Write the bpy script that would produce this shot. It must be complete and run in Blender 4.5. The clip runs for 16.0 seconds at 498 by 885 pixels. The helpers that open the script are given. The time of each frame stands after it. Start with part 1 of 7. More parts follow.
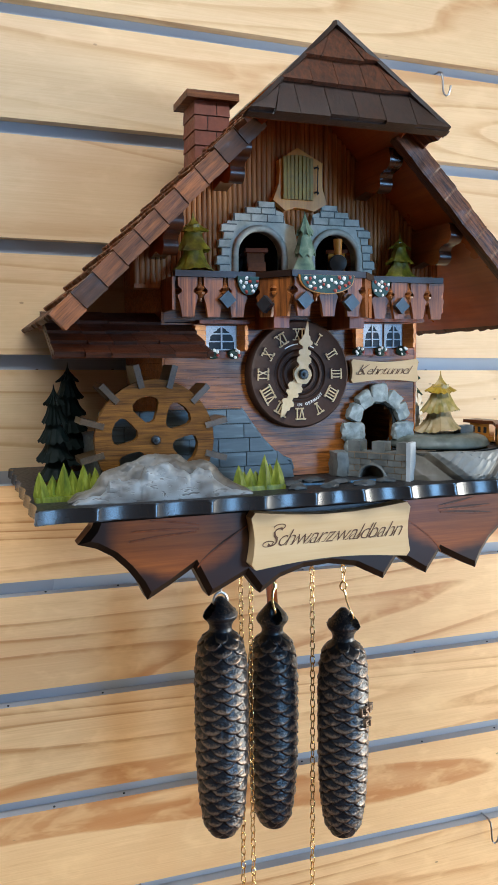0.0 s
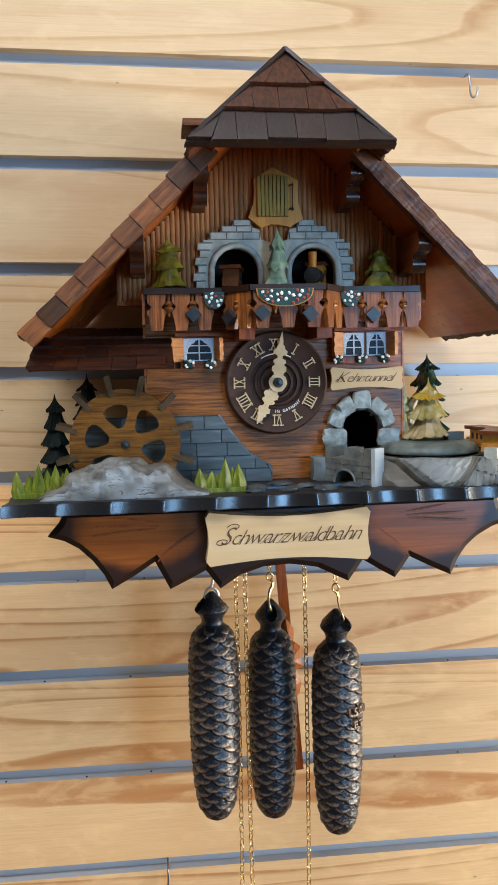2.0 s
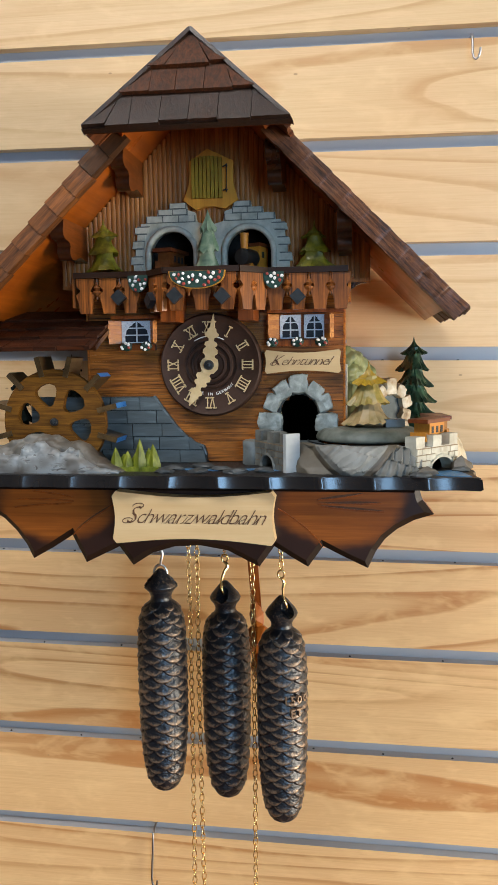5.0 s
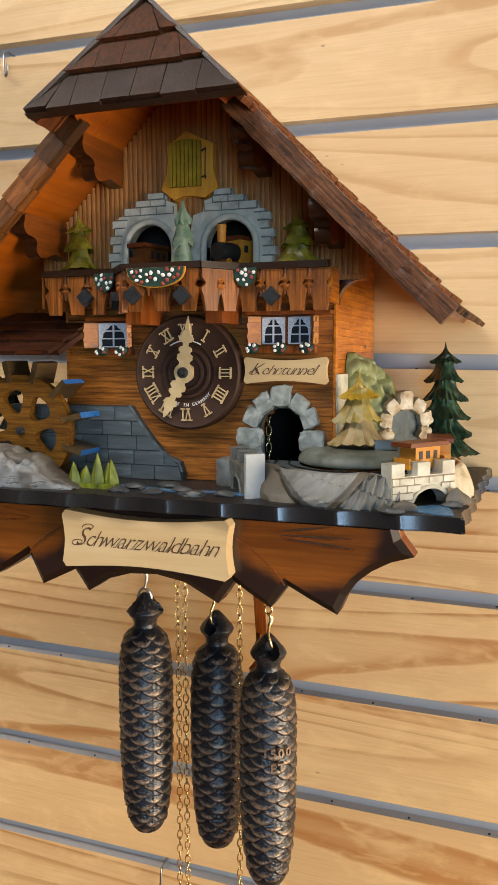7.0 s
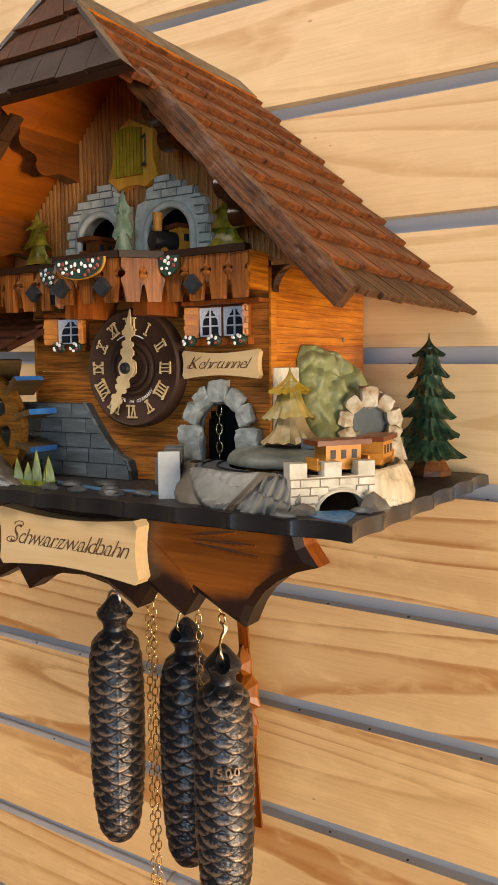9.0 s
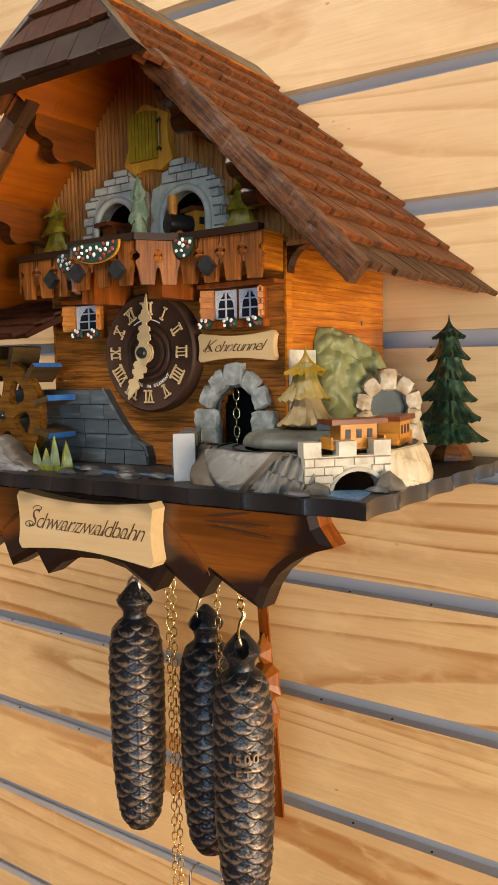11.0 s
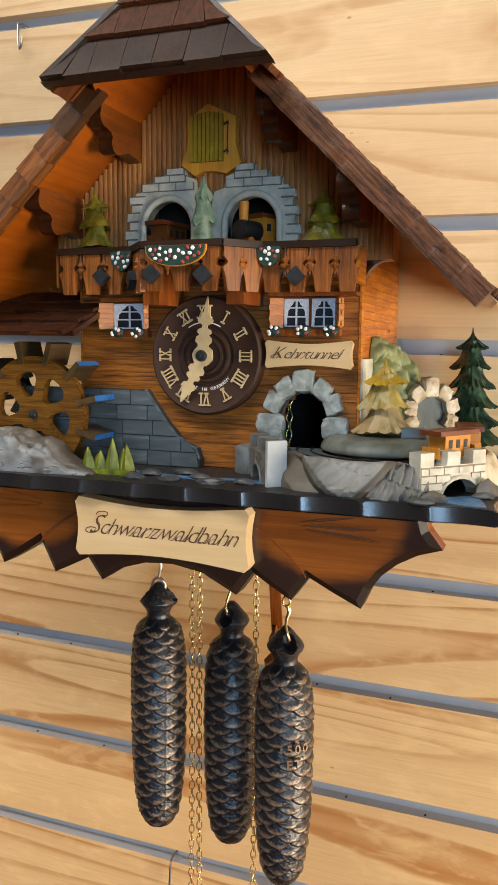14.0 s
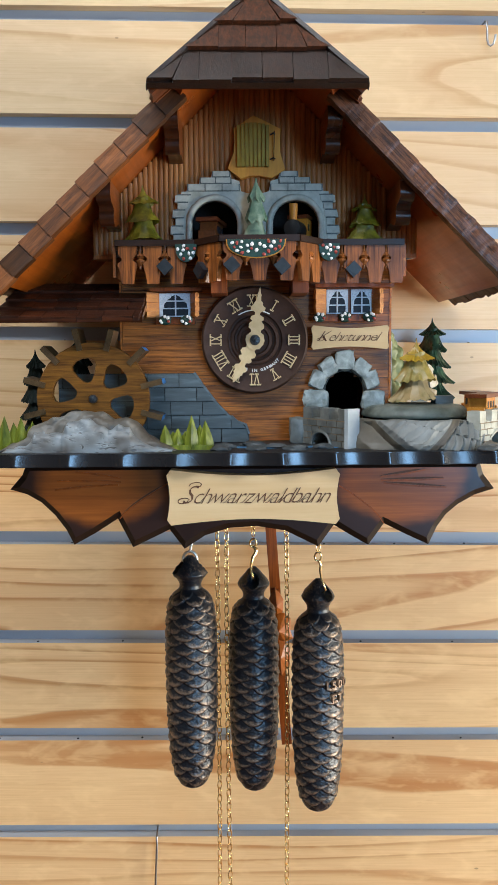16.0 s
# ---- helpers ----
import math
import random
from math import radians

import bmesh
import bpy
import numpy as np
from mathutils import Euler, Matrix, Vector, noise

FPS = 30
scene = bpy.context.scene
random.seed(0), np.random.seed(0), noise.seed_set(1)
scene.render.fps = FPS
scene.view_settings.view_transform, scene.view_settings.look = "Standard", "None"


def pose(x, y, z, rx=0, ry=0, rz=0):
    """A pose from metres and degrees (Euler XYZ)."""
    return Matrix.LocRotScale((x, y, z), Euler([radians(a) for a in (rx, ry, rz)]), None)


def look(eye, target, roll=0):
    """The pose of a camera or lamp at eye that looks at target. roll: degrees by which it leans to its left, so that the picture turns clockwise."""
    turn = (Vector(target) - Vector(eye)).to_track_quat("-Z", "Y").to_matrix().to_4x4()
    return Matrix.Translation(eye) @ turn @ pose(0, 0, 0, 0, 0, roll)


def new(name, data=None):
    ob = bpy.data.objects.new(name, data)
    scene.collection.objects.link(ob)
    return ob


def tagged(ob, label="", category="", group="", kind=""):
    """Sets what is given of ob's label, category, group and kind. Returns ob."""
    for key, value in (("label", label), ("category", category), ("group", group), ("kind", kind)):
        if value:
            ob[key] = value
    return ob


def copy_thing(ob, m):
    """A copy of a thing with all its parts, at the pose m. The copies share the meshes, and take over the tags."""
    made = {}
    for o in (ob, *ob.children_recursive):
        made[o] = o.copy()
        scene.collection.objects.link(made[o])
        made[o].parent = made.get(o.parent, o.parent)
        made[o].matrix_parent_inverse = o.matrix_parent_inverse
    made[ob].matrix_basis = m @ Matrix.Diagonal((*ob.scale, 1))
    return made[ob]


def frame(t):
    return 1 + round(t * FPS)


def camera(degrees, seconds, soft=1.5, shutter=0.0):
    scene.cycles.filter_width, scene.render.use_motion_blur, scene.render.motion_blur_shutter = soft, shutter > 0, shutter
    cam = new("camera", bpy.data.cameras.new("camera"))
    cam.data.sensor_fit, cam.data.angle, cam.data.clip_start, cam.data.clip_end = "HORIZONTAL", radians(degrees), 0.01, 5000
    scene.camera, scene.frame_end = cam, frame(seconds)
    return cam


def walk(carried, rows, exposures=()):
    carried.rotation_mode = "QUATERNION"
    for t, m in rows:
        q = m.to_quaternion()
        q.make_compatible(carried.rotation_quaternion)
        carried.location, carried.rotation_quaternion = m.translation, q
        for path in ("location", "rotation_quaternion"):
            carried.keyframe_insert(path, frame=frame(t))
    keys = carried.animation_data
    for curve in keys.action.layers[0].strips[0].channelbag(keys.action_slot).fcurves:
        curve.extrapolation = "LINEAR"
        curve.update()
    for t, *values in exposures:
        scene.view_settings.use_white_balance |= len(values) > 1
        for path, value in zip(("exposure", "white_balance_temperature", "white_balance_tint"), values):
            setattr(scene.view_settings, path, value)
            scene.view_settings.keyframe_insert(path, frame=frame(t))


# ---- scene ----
cam = camera(34.3, 16.0)
METRES, EYE, TILT, LEAN, TURN = 1.28, 1.6, 0.0, 0.0, -19.7
ROWS = [
    (0.0, 0.0, 0.0, 0.0, -0.05, -5.55, 0.54),
    (0.5, 0.0062, -0.0059, -0.0006, 2.05, -5.58, 0.87),
    (1.0, 0.0372, -0.0106, -0.0002, 5.32, -5.48, 1.08),
    (1.5, 0.0871, -0.0123, 0.0034, 9.31, -5.26, 1.21),
    (2.0, 0.1347, -0.014, 0.0017, 13.04, -5.11, 1.29),
    (2.5, 0.1757, -0.0149, -0.0016, 16.22, -5.09, 1.38),
    (3.0, 0.2102, -0.0119, -0.0027, 18.79, -5.18, 1.52),
    (3.5, 0.2408, -0.0029, -0.0033, 21.03, -5.36, 1.6),
    (4.0, 0.2668, 0.0081, -0.0054, 22.98, -5.61, 1.48),
    (6.5, 0.3434, 0.1315, 0.0049, 36.04, -6.43, 0.02),
    (7.0, 0.3645, 0.1614, 0.0022, 39.32, -6.01, 0.06),
    (7.5, 0.3879, 0.1889, 0.0015, 42.51, -5.65, 0.17),
    (8.0, 0.4113, 0.2165, -0.0015, 45.8, -5.44, 0.32),
    (8.5, 0.4326, 0.2521, -0.0042, 49.09, -5.29, 0.47),
    (9.0, 0.4386, 0.2757, -0.0081, 51.94, -5.18, 0.64),
    (9.5, 0.4408, 0.2838, -0.0131, 53.86, -5.02, 0.8),
    (12.0, 0.4426, 0.2802, -0.0187, 54.02, -5.08, 1.29),
    (12.5, 0.4389, 0.2755, -0.018, 52.71, -5.56, 1.14),
    (13.0, 0.4321, 0.2681, -0.0206, 50.03, -6.09, 0.77),
    (13.5, 0.4047, 0.2327, -0.0095, 46.07, -6.54, 0.3),
    (14.0, 0.3484, 0.1693, -0.0004, 39.89, -6.88, -0.58),
    (14.5, 0.2861, 0.1043, 0.0047, 32.7, -6.07, -0.39),
    (15.0, 0.2276, 0.0489, 0.0011, 25.38, -5.58, -0.03),
    (15.5, 0.1962, 0.0103, -0.0033, 20.5, -5.57, 0.24),
    (16.0, 0.1954, 0.0183, -0.0192, 18.82, -5.83, 0.4),
]
BALANCE = [(0.0, 0.02, 5000, 7), (3.5, -0.12, 5350, 9), (7.0, -0.16, 6100, 12), (9.0, -0.23, 6600, 17), (12.2, -0.19, 6520, 17), (13.0, -0.17, 6340, 14), (13.6, -0.11, 6150, 13), (14.5, -0.04, 5740, 10), (16.0, -0.01, 5180, 7)]
walk(cam, [(t, pose(-0.2576, -0.764, EYE, TILT, LEAN, TURN) @ pose(METRES * x, METRES * y, METRES * z, 90 + pitch, roll, yaw)) for t, x, y, z, yaw, pitch, roll in ROWS], BALANCE)

# ---------------------------------------------------------------- light
world = bpy.data.worlds.new("world")
scene.world = world
world.use_nodes = True
wn = world.node_tree
sky = wn.nodes.new("ShaderNodeTexSky")
sky.sky_type = "NISHITA"
sky.sun_disc = False
sky.sun_elevation, sky.sun_rotation = radians(35), radians(120)
wn.links.new(sky.outputs[0], wn.nodes["Background"].inputs[0])
wn.nodes["Background"].inputs[1].default_value = 0.1


def area(name, eye, target, sx, sy, watts, colour):
    data = bpy.data.lights.new(name, "AREA")
    data.shape, data.size, data.size_y, data.energy, data.color = "RECTANGLE", sx, sy, watts, colour
    ob = new(name, data)
    ob.matrix_world = look(eye, target)
    return ob


# daylight in the two inferred window openings, and an unseen warm ceiling panel added as fill
area("window_light_side", (2.36, -0.98, 1.12), (0.0, -0.98, 1.12), 1.4, 1.0, 106, (1.0, 0.83, 0.60))
area("window_light_front", (1.40, -3.10, 1.75), (1.40, 0.0, 1.75), 0.85, 1.1, 39, (0.47, 0.74, 1.0))
area("ceiling_fill_light", (-0.45, -0.95, 2.57), (-0.45, -0.95, 0.0), 1.4, 0.4, 26, (1.0, 0.90, 0.77))

# ---------------------------------------------------------------- materials


class Nodes:
    """A small hand for building a node material."""

    def __init__(self, name):
        self.mat = bpy.data.materials.new(name)
        self.mat.use_nodes = True
        self.t = self.mat.node_tree
        self.bsdf = self.t.nodes["Principled BSDF"]
        self.coord = self.t.nodes.new("ShaderNodeTexCoord")

    def node(self, kind, **values):
        n = self.t.nodes.new(kind)
        for k, v in values.items():
            n.inputs[k.replace("_", " ")].default_value = v
        return n

    def link(self, a, b):
        self.t.links.new(a, b)

    def mapped(self, scale, shift=None, per_object=False):
        m = self.node("ShaderNodeMapping")
        m.inputs["Scale"].default_value = scale
        self.link(self.coord.outputs["Object"], m.inputs["Vector"])
        if per_object:
            info = self.t.nodes.new("ShaderNodeObjectInfo")
            mul = self.node("ShaderNodeMath")
            mul.operation = "MULTIPLY"
            mul.inputs[1].default_value = 37.0
            self.link(info.outputs["Random"], mul.inputs[0])
            self.link(mul.outputs[0], m.inputs["Location"])
        return m.outputs[0]

    def noise(self, vec, scale, detail=3.0, rough=0.55, distort=0.0):
        n = self.node("ShaderNodeTexNoise", Scale=scale, Detail=detail, Roughness=rough, Distortion=distort)
        self.link(vec, n.inputs["Vector"])
        return n.outputs["Fac"]

    def ramp(self, fac, stops, mode="LINEAR"):
        r = self.t.nodes.new("ShaderNodeValToRGB")
        r.color_ramp.interpolation = mode
        while len(r.color_ramp.elements) < len(stops):
            r.color_ramp.elements.new(0.5)
        for e, (p, c) in zip(r.color_ramp.elements, stops):
            e.position = p
            e.color = (*c, 1) if len(c) == 3 else c
        self.link(fac, r.inputs[0])
        return r.outputs[0]

    def math(self, op, a, b=0.0):
        m = self.node("ShaderNodeMath")
        m.operation = op
        for i, v in enumerate((a, b)):
            if isinstance(v, (int, float)):
                m.inputs[i].default_value = v
            else:
                self.link(v, m.inputs[i])
        return m.outputs[0]

    def mix(self, fac, a, b, mode="MIX"):
        m = self.t.nodes.new("ShaderNodeMix")
        m.data_type, m.blend_type = "RGBA", mode
        if isinstance(fac, (int, float)):
            m.inputs[0].default_value = fac
        else:
            self.link(fac, m.inputs[0])
        for i, v in ((6, a), (7, b)):
            if isinstance(v, tuple):
                m.inputs[i].default_value = (*v, 1)
            else:
                self.link(v, m.inputs[i])
        return m.outputs[2]

    def bump(self, height, strength, distance):
        b = self.node("ShaderNodeBump", Strength=strength, Distance=distance)
        self.link(height, b.inputs["Height"])
        self.link(b.outputs[0], self.bsdf.inputs["Normal"])

    def done(self, colour, rough=0.5, metal=0.0, coat=0.0, spec=0.5):
        if isinstance(colour, tuple):
            self.bsdf.inputs["Base Color"].default_value = (*colour, 1)
        else:
            self.link(colour, self.bsdf.inputs["Base Color"])
        if isinstance(rough, (int, float)):
            self.bsdf.inputs["Roughness"].default_value = rough
        else:
            self.link(rough, self.bsdf.inputs["Roughness"])
        self.bsdf.inputs["Metallic"].default_value = metal
        self.bsdf.inputs["Coat Weight"].default_value = coat
        self.bsdf.inputs["Coat Roughness"].default_value = 0.25
        self.bsdf.inputs["Specular IOR Level"].default_value = spec
        return self.mat


def deep(c, k=0.28):
    """Stain and paint soak in: dark tones of the carved work are kept deep and rich."""
    return tuple(v * min(1.0, (v / 0.45) ** k) for v in c)


def pine(name, light, dark, rough=0.5, strength=1.0, vary=0.30):
    """Pale sawn pine with cathedral grain along x, different on each board."""
    n = Nodes(name)
    flow = n.mapped((0.50, 4.0, 6.2), per_object=True)
    broad = n.noise(flow, 1.5, 1.6, 0.35, 0.5)
    wob = n.noise(n.mapped((9, 30, 60), per_object=True), 1.0, 2.0)
    rings = n.math("FRACT", n.math("ADD", n.math("MULTIPLY", broad, 12.0), n.math("MULTIPLY", wob, 0.16)))
    band = n.ramp(rings, [(0.0, (0.0,) * 3), (0.50, (0.05,) * 3), (0.74, (0.26,) * 3), (0.89, (1.0,) * 3), (0.96, (0.82,) * 3), (1.0, (0.0,) * 3)])
    fine = n.noise(n.mapped((12, 200, 900), per_object=True), 1.0, 4.0, 0.65)
    tint = n.noise(n.mapped((1.2, 3, 6), per_object=True), 1.0, 2.0)
    strong = n.math("MULTIPLY", band, n.ramp(tint, [(0.32, (0.22 * strength,) * 3), (0.62, (strength,) * 3)]))
    col = n.mix(strong, light, dark)
    fleck = n.noise(n.mapped((28, 300, 420), per_object=True), 1.0, 3.0, 0.6)
    col = n.mix(n.math("MULTIPLY", n.ramp(fine, [(0.35, (0, 0, 0)), (0.75, (1, 1, 1))]), 0.26), col, dark)
    col = n.mix(n.math("MULTIPLY", n.ramp(fleck, [(0.62, (0, 0, 0)), (0.72, (1, 1, 1))]), 0.16), col, dark)
    knot = n.node("ShaderNodeTexVoronoi", Scale=1.0)
    n.link(n.mapped((2.1, 3.0, 7.5), per_object=True), knot.inputs["Vector"])
    spot = n.ramp(knot.outputs["Distance"], [(0.03, (1, 1, 1)), (0.06, (0, 0, 0))])
    col = n.mix(n.math("MULTIPLY", spot, 0.7), col, (0.22, 0.10, 0.04))
    pits = n.node("ShaderNodeTexVoronoi", Scale=1.0)
    n.link(n.mapped((16, 20, 32), per_object=True), pits.inputs["Vector"])
    col = n.mix(n.math("MULTIPLY", n.ramp(pits.outputs["Distance"], [(0.028, (1, 1, 1)), (0.040, (0, 0, 0))]), 0.6), col, (0.20, 0.09, 0.035))
    warm = n.noise(n.mapped((1.6, 2.0, 7.0), per_object=True), 1.0, 3.0, 0.5, 0.5)
    col = n.mix(n.math("MULTIPLY", n.ramp(warm, [(0.48, (0, 0, 0)), (0.70, (1, 1, 1))]), 0.36 * strength), col, (0.60, 0.32, 0.12))
    cloud = n.noise(n.mapped((22, 30, 55), per_object=True), 1.0, 3.0, 0.6, 0.4)
    col = n.mix(n.math("MULTIPLY", n.ramp(cloud, [(0.5, (0, 0, 0)), (0.68, (1, 1, 1))]), 0.42 * strength), col, tuple(min(1.0, 1.16 * v) for v in light))
    info = n.t.nodes.new("ShaderNodeObjectInfo")
    col = n.mix(n.math("MULTIPLY", n.math("FRACT", n.math("MULTIPLY", info.outputs["Random"], 7.3)), vary), col, (0.54, 0.32, 0.15))
    n.bump(n.math("ADD", fine, n.math("MULTIPLY", band, 0.6)), 0.14, 0.0006)
    return n.done(col, n.ramp(fine, [(0.3, (rough - 0.08,) * 3), (0.8, (rough + 0.12,) * 3)]), coat=0.18)


def wood(name, light, dark, along="x", grain=900.0, rough=0.42, coat=0.3, contrast=1.0, big=30.0, per_object=True, bump=0.25, vary=0.35, blotch=0.45, spec=0.35):
    """Stained wood: fine fibres along an axis, broad streaks, scuffs."""
    n = Nodes(name)
    light, dark = (deep((c[0], c[1], c[2]) if light[2] > 0.2 else (c[0] * 1.16, c[1] * 1.1, c[2] * 0.62)) for c in (light, dark))
    k = {"x": (0.05, 1, 1), "y": (1, 0.05, 1), "z": (1, 1, 0.05)}[along]
    fib = n.noise(n.mapped(tuple(grain * v for v in k), per_object=per_object), 1.0, 4.0, 0.7)
    broad = n.noise(n.mapped(tuple(big * 6 * v for v in k), per_object=per_object), 1.0, 2.5, 0.5, 0.4)
    blot = n.noise(n.mapped((big, big, big), per_object=per_object), 1.0, 3.0)
    f = n.math("ADD", n.math("MULTIPLY", fib, 0.5), n.math("MULTIPLY", broad, 0.5))
    lo, hi = 0.5 - 0.17 / contrast, 0.5 + 0.17 / contrast
    col = n.ramp(f, [(lo, dark), (0.5, tuple((a + b) / 2 for a, b in zip(light, dark))), (hi, light)])
    col = n.mix(n.math("MULTIPLY", n.ramp(blot, [(0.4, (0, 0, 0)), (0.72, (1, 1, 1))]), blotch), col, dark)
    if per_object:
        info = n.t.nodes.new("ShaderNodeObjectInfo")
        col = n.mix(n.math("MULTIPLY", info.outputs["Random"], vary), col, tuple(v * 0.6 for v in dark))
    n.bump(f, bump, 0.0005)
    return n.done(col, n.ramp(blot, [(0.3, (rough - 0.08,) * 3), (0.8, (rough + 0.12,) * 3)]), coat=coat * 0.6, spec=spec)


def paint(name, stops, scale=120.0, rough=0.5, coat=0.0, bump=0.2, relief=400.0, detail=3.0, per_object=False, spec=0.5):
    """Hand-painted wood: two or more tones brushed into each other."""
    n = Nodes(name)
    stops = [(p, deep(c)) for p, c in stops]
    f = n.noise(n.mapped(scale if isinstance(scale, tuple) else (scale,) * 3, per_object=per_object), 1.0, detail, 0.6, 0.3)
    col = n.ramp(f, stops)
    r = n.noise(n.mapped((relief,) * 3), 1.0, 3.0)
    n.bump(r, bump, 0.0006)
    return n.done(col, n.ramp(r, [(0.3, (max(rough - 0.1, 0.05),) * 3), (0.75, (min(rough + 0.12, 1.0),) * 3)]), coat=coat, spec=spec)


PINE = pine("pale_pine", (0.76, 0.555, 0.295), (0.46, 0.22, 0.058), strength=0.7)
# lower boards: their own honey tint, with the warmer light painted in
HONEYPINE = pine("warm_lit_honey_pine", (0.90, 0.590, 0.268), (0.48, 0.170, 0.026), strength=1.0, vary=0.16)
BACKING = paint("grey_blue_backing_paint", [(0.3, (0.345, 0.365, 0.398)), (0.7, (0.390, 0.410, 0.442))], 5, 0.34, coat=0.35, bump=0.0, relief=2.0, spec=0.7)
EDGEGREY = paint("grey_painted_board_edge", [(0.3, (0.45, 0.45, 0.455)), (0.7, (0.51, 0.51, 0.51))], 9, 0.38, bump=0.1)
# kept dim to cut the bounce fill from the unseen room
PLASTER = paint("room_shell_paint", [(0.3, (0.16, 0.137, 0.108)), (0.7, (0.20, 0.175, 0.143))], 4, 0.7, bump=0.1)
FLOORMAT = wood("shop_floor_wood", (0.26, 0.13, 0.055), (0.13, 0.06, 0.025), "y", 60, big=2)
BARK = wood("bargeboard_wood", (0.28, 0.130, 0.068), (0.065, 0.030, 0.018), "x", 1300, 0.5, 0.1, 1.15, 40, bump=0.8, blotch=0.2)
BARKMID = wood("rough_brown_bargeboard_wood", (0.185, 0.092, 0.070), (0.032, 0.016, 0.014), "x", 1500, 0.46, 0.2, 1.6, 90, bump=0.9, blotch=0.3)
BARKDARK = wood("smoked_bargeboard_wood", (0.13, 0.068, 0.05), (0.045, 0.025, 0.019), "x", 800, 0.42, 0.25, 1.2, bump=0.5)
SHINGLE = wood("red_brown_shingle_wood", (0.27, 0.103, 0.043), (0.055, 0.024, 0.015), "x", 700, 0.55, 0.05, 1.2, 45, bump=0.7)
HIPUPPER = wood("weathered_brown_shingle_wood", (0.145, 0.060, 0.040), (0.045, 0.022, 0.017), "z", 900, 0.46, 0.2, 1.5, 60, bump=0.9, blotch=0.25)
HIPSHINGLE = wood("smoked_shingle_wood", (0.062, 0.033, 0.032), (0.022, 0.013, 0.014), "z", 900, 0.40, 0.45, 1.5, 60, bump=0.9, blotch=0.25, spec=0.5)
MILLSHINGLE = wood("dark_brown_shingle_wood", (0.098, 0.036, 0.021), (0.026, 0.011, 0.008), "x", 900, 0.5, 0.1, 1.5, 60, bump=0.9, blotch=0.25)
SOFFIT = wood("varnished_soffit_wood", (0.50, 0.168, 0.018), (0.24, 0.076, 0.010), "y", 300, 0.34, 0.7, 0.8)
RIB = wood("fluted_walnut", (0.56, 0.275, 0.145), (0.165, 0.075, 0.036), "z", 800, 0.5, 0.1, 0.9, per_object=False)
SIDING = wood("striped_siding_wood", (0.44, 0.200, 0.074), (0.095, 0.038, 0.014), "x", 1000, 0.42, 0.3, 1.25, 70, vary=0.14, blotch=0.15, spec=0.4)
# amber wood, its orange raised to hold the warm light from the right
CASESIDE = wood("lit_amber_wood", (0.60, 0.255, 0.042), (0.29, 0.100, 0.016), "y", 700, 0.38, 0.35, 1.5, 60, vary=0.2, blotch=0.3)
SHUTTER = wood("light_shutter_wood", (0.66, 0.315, 0.115), (0.37, 0.150, 0.048), "x", 900, 0.42, 0.2, 1.1)
TRIMWOOD = wood("warm_trim_wood", (0.34, 0.125, 0.035), (0.14, 0.046, 0.014), "z", 900, 0.42, 0.25, 1.2)
BALCONY = wood("balcony_board_wood", (0.38, 0.165, 0.068), (0.085, 0.034, 0.014), "z", 700, 0.42, 0.25, 1.3, 60, bump=0.5)
RAIL = wood("balcony_rail_wood", (0.05, 0.024, 0.018), (0.022, 0.011, 0.01), "x", 700, 0.42, 0.2)
CORBEL = wood("dark_corbel_wood", (0.105, 0.038, 0.018), (0.038, 0.015, 0.009), "y", 700, 0.30, 0.9)
# lighter copy of the corbel wood, for faces and edges that catch light
LITCORBEL = wood("lit_corbel_wood", (0.34, 0.125, 0.034), (0.14, 0.050, 0.016), "y", 700, 0.36, 0.5)
SHINGLEGREY = wood("weathered_grey_brown_shingle_wood", (0.17, 0.085, 0.055), (0.045, 0.026, 0.020), "x", 700, 0.6, 0.0, 1.2, 45, bump=0.7)
# near-black, so that the hollows behind the openings read as unlit
INSIDE = paint("case_inside_darkness", [(0.3, (0.016, 0.012, 0.010)), (0.7, (0.024, 0.018, 0.014))], 60, 0.8)


def sunburst():
    """Mahogany stain, sprayed darker towards the tips and the lower edge."""
    n = Nodes("sunburst_mahogany")
    f = n.noise(n.mapped((14, 420, 420)), 1.0, 4.0, 0.65)
    col = n.ramp(f, [(0.33, (0.155, 0.042, 0.0052)), (0.5, (0.200, 0.058, 0.0072)), (0.68, (0.250, 0.078, 0.0100))])
    xyz = n.t.nodes.new("ShaderNodeSeparateXYZ")
    n.link(n.coord.outputs["Object"], xyz.inputs[0])
    dx = n.math("DIVIDE", n.math("SUBTRACT", n.math("ABSOLUTE", n.math("ADD", xyz.outputs[0], 0.003)), 0.114), 0.054)
    dz = n.math("DIVIDE", n.math("SUBTRACT", xyz.outputs[2], 1.4830), 0.036)
    far = n.math("SQRT", n.math("ADD", n.math("MULTIPLY", dx, dx), n.math("MULTIPLY", dz, dz)))
    spray = n.math("ADD", far, n.math("MULTIPLY", n.math("SUBTRACT", n.noise(n.mapped((40,) * 3), 1.0, 2.0), 0.5), 0.3))
    col = n.mix(n.ramp(spray, [(0.72, (0, 0, 0)), (1.30, (1, 1, 1))], "EASE"), col, (0.022, 0.010, 0.008))
    n.bump(f, 0.08, 0.0004)
    return n.done(col, 0.30, 0.0, 0.3)


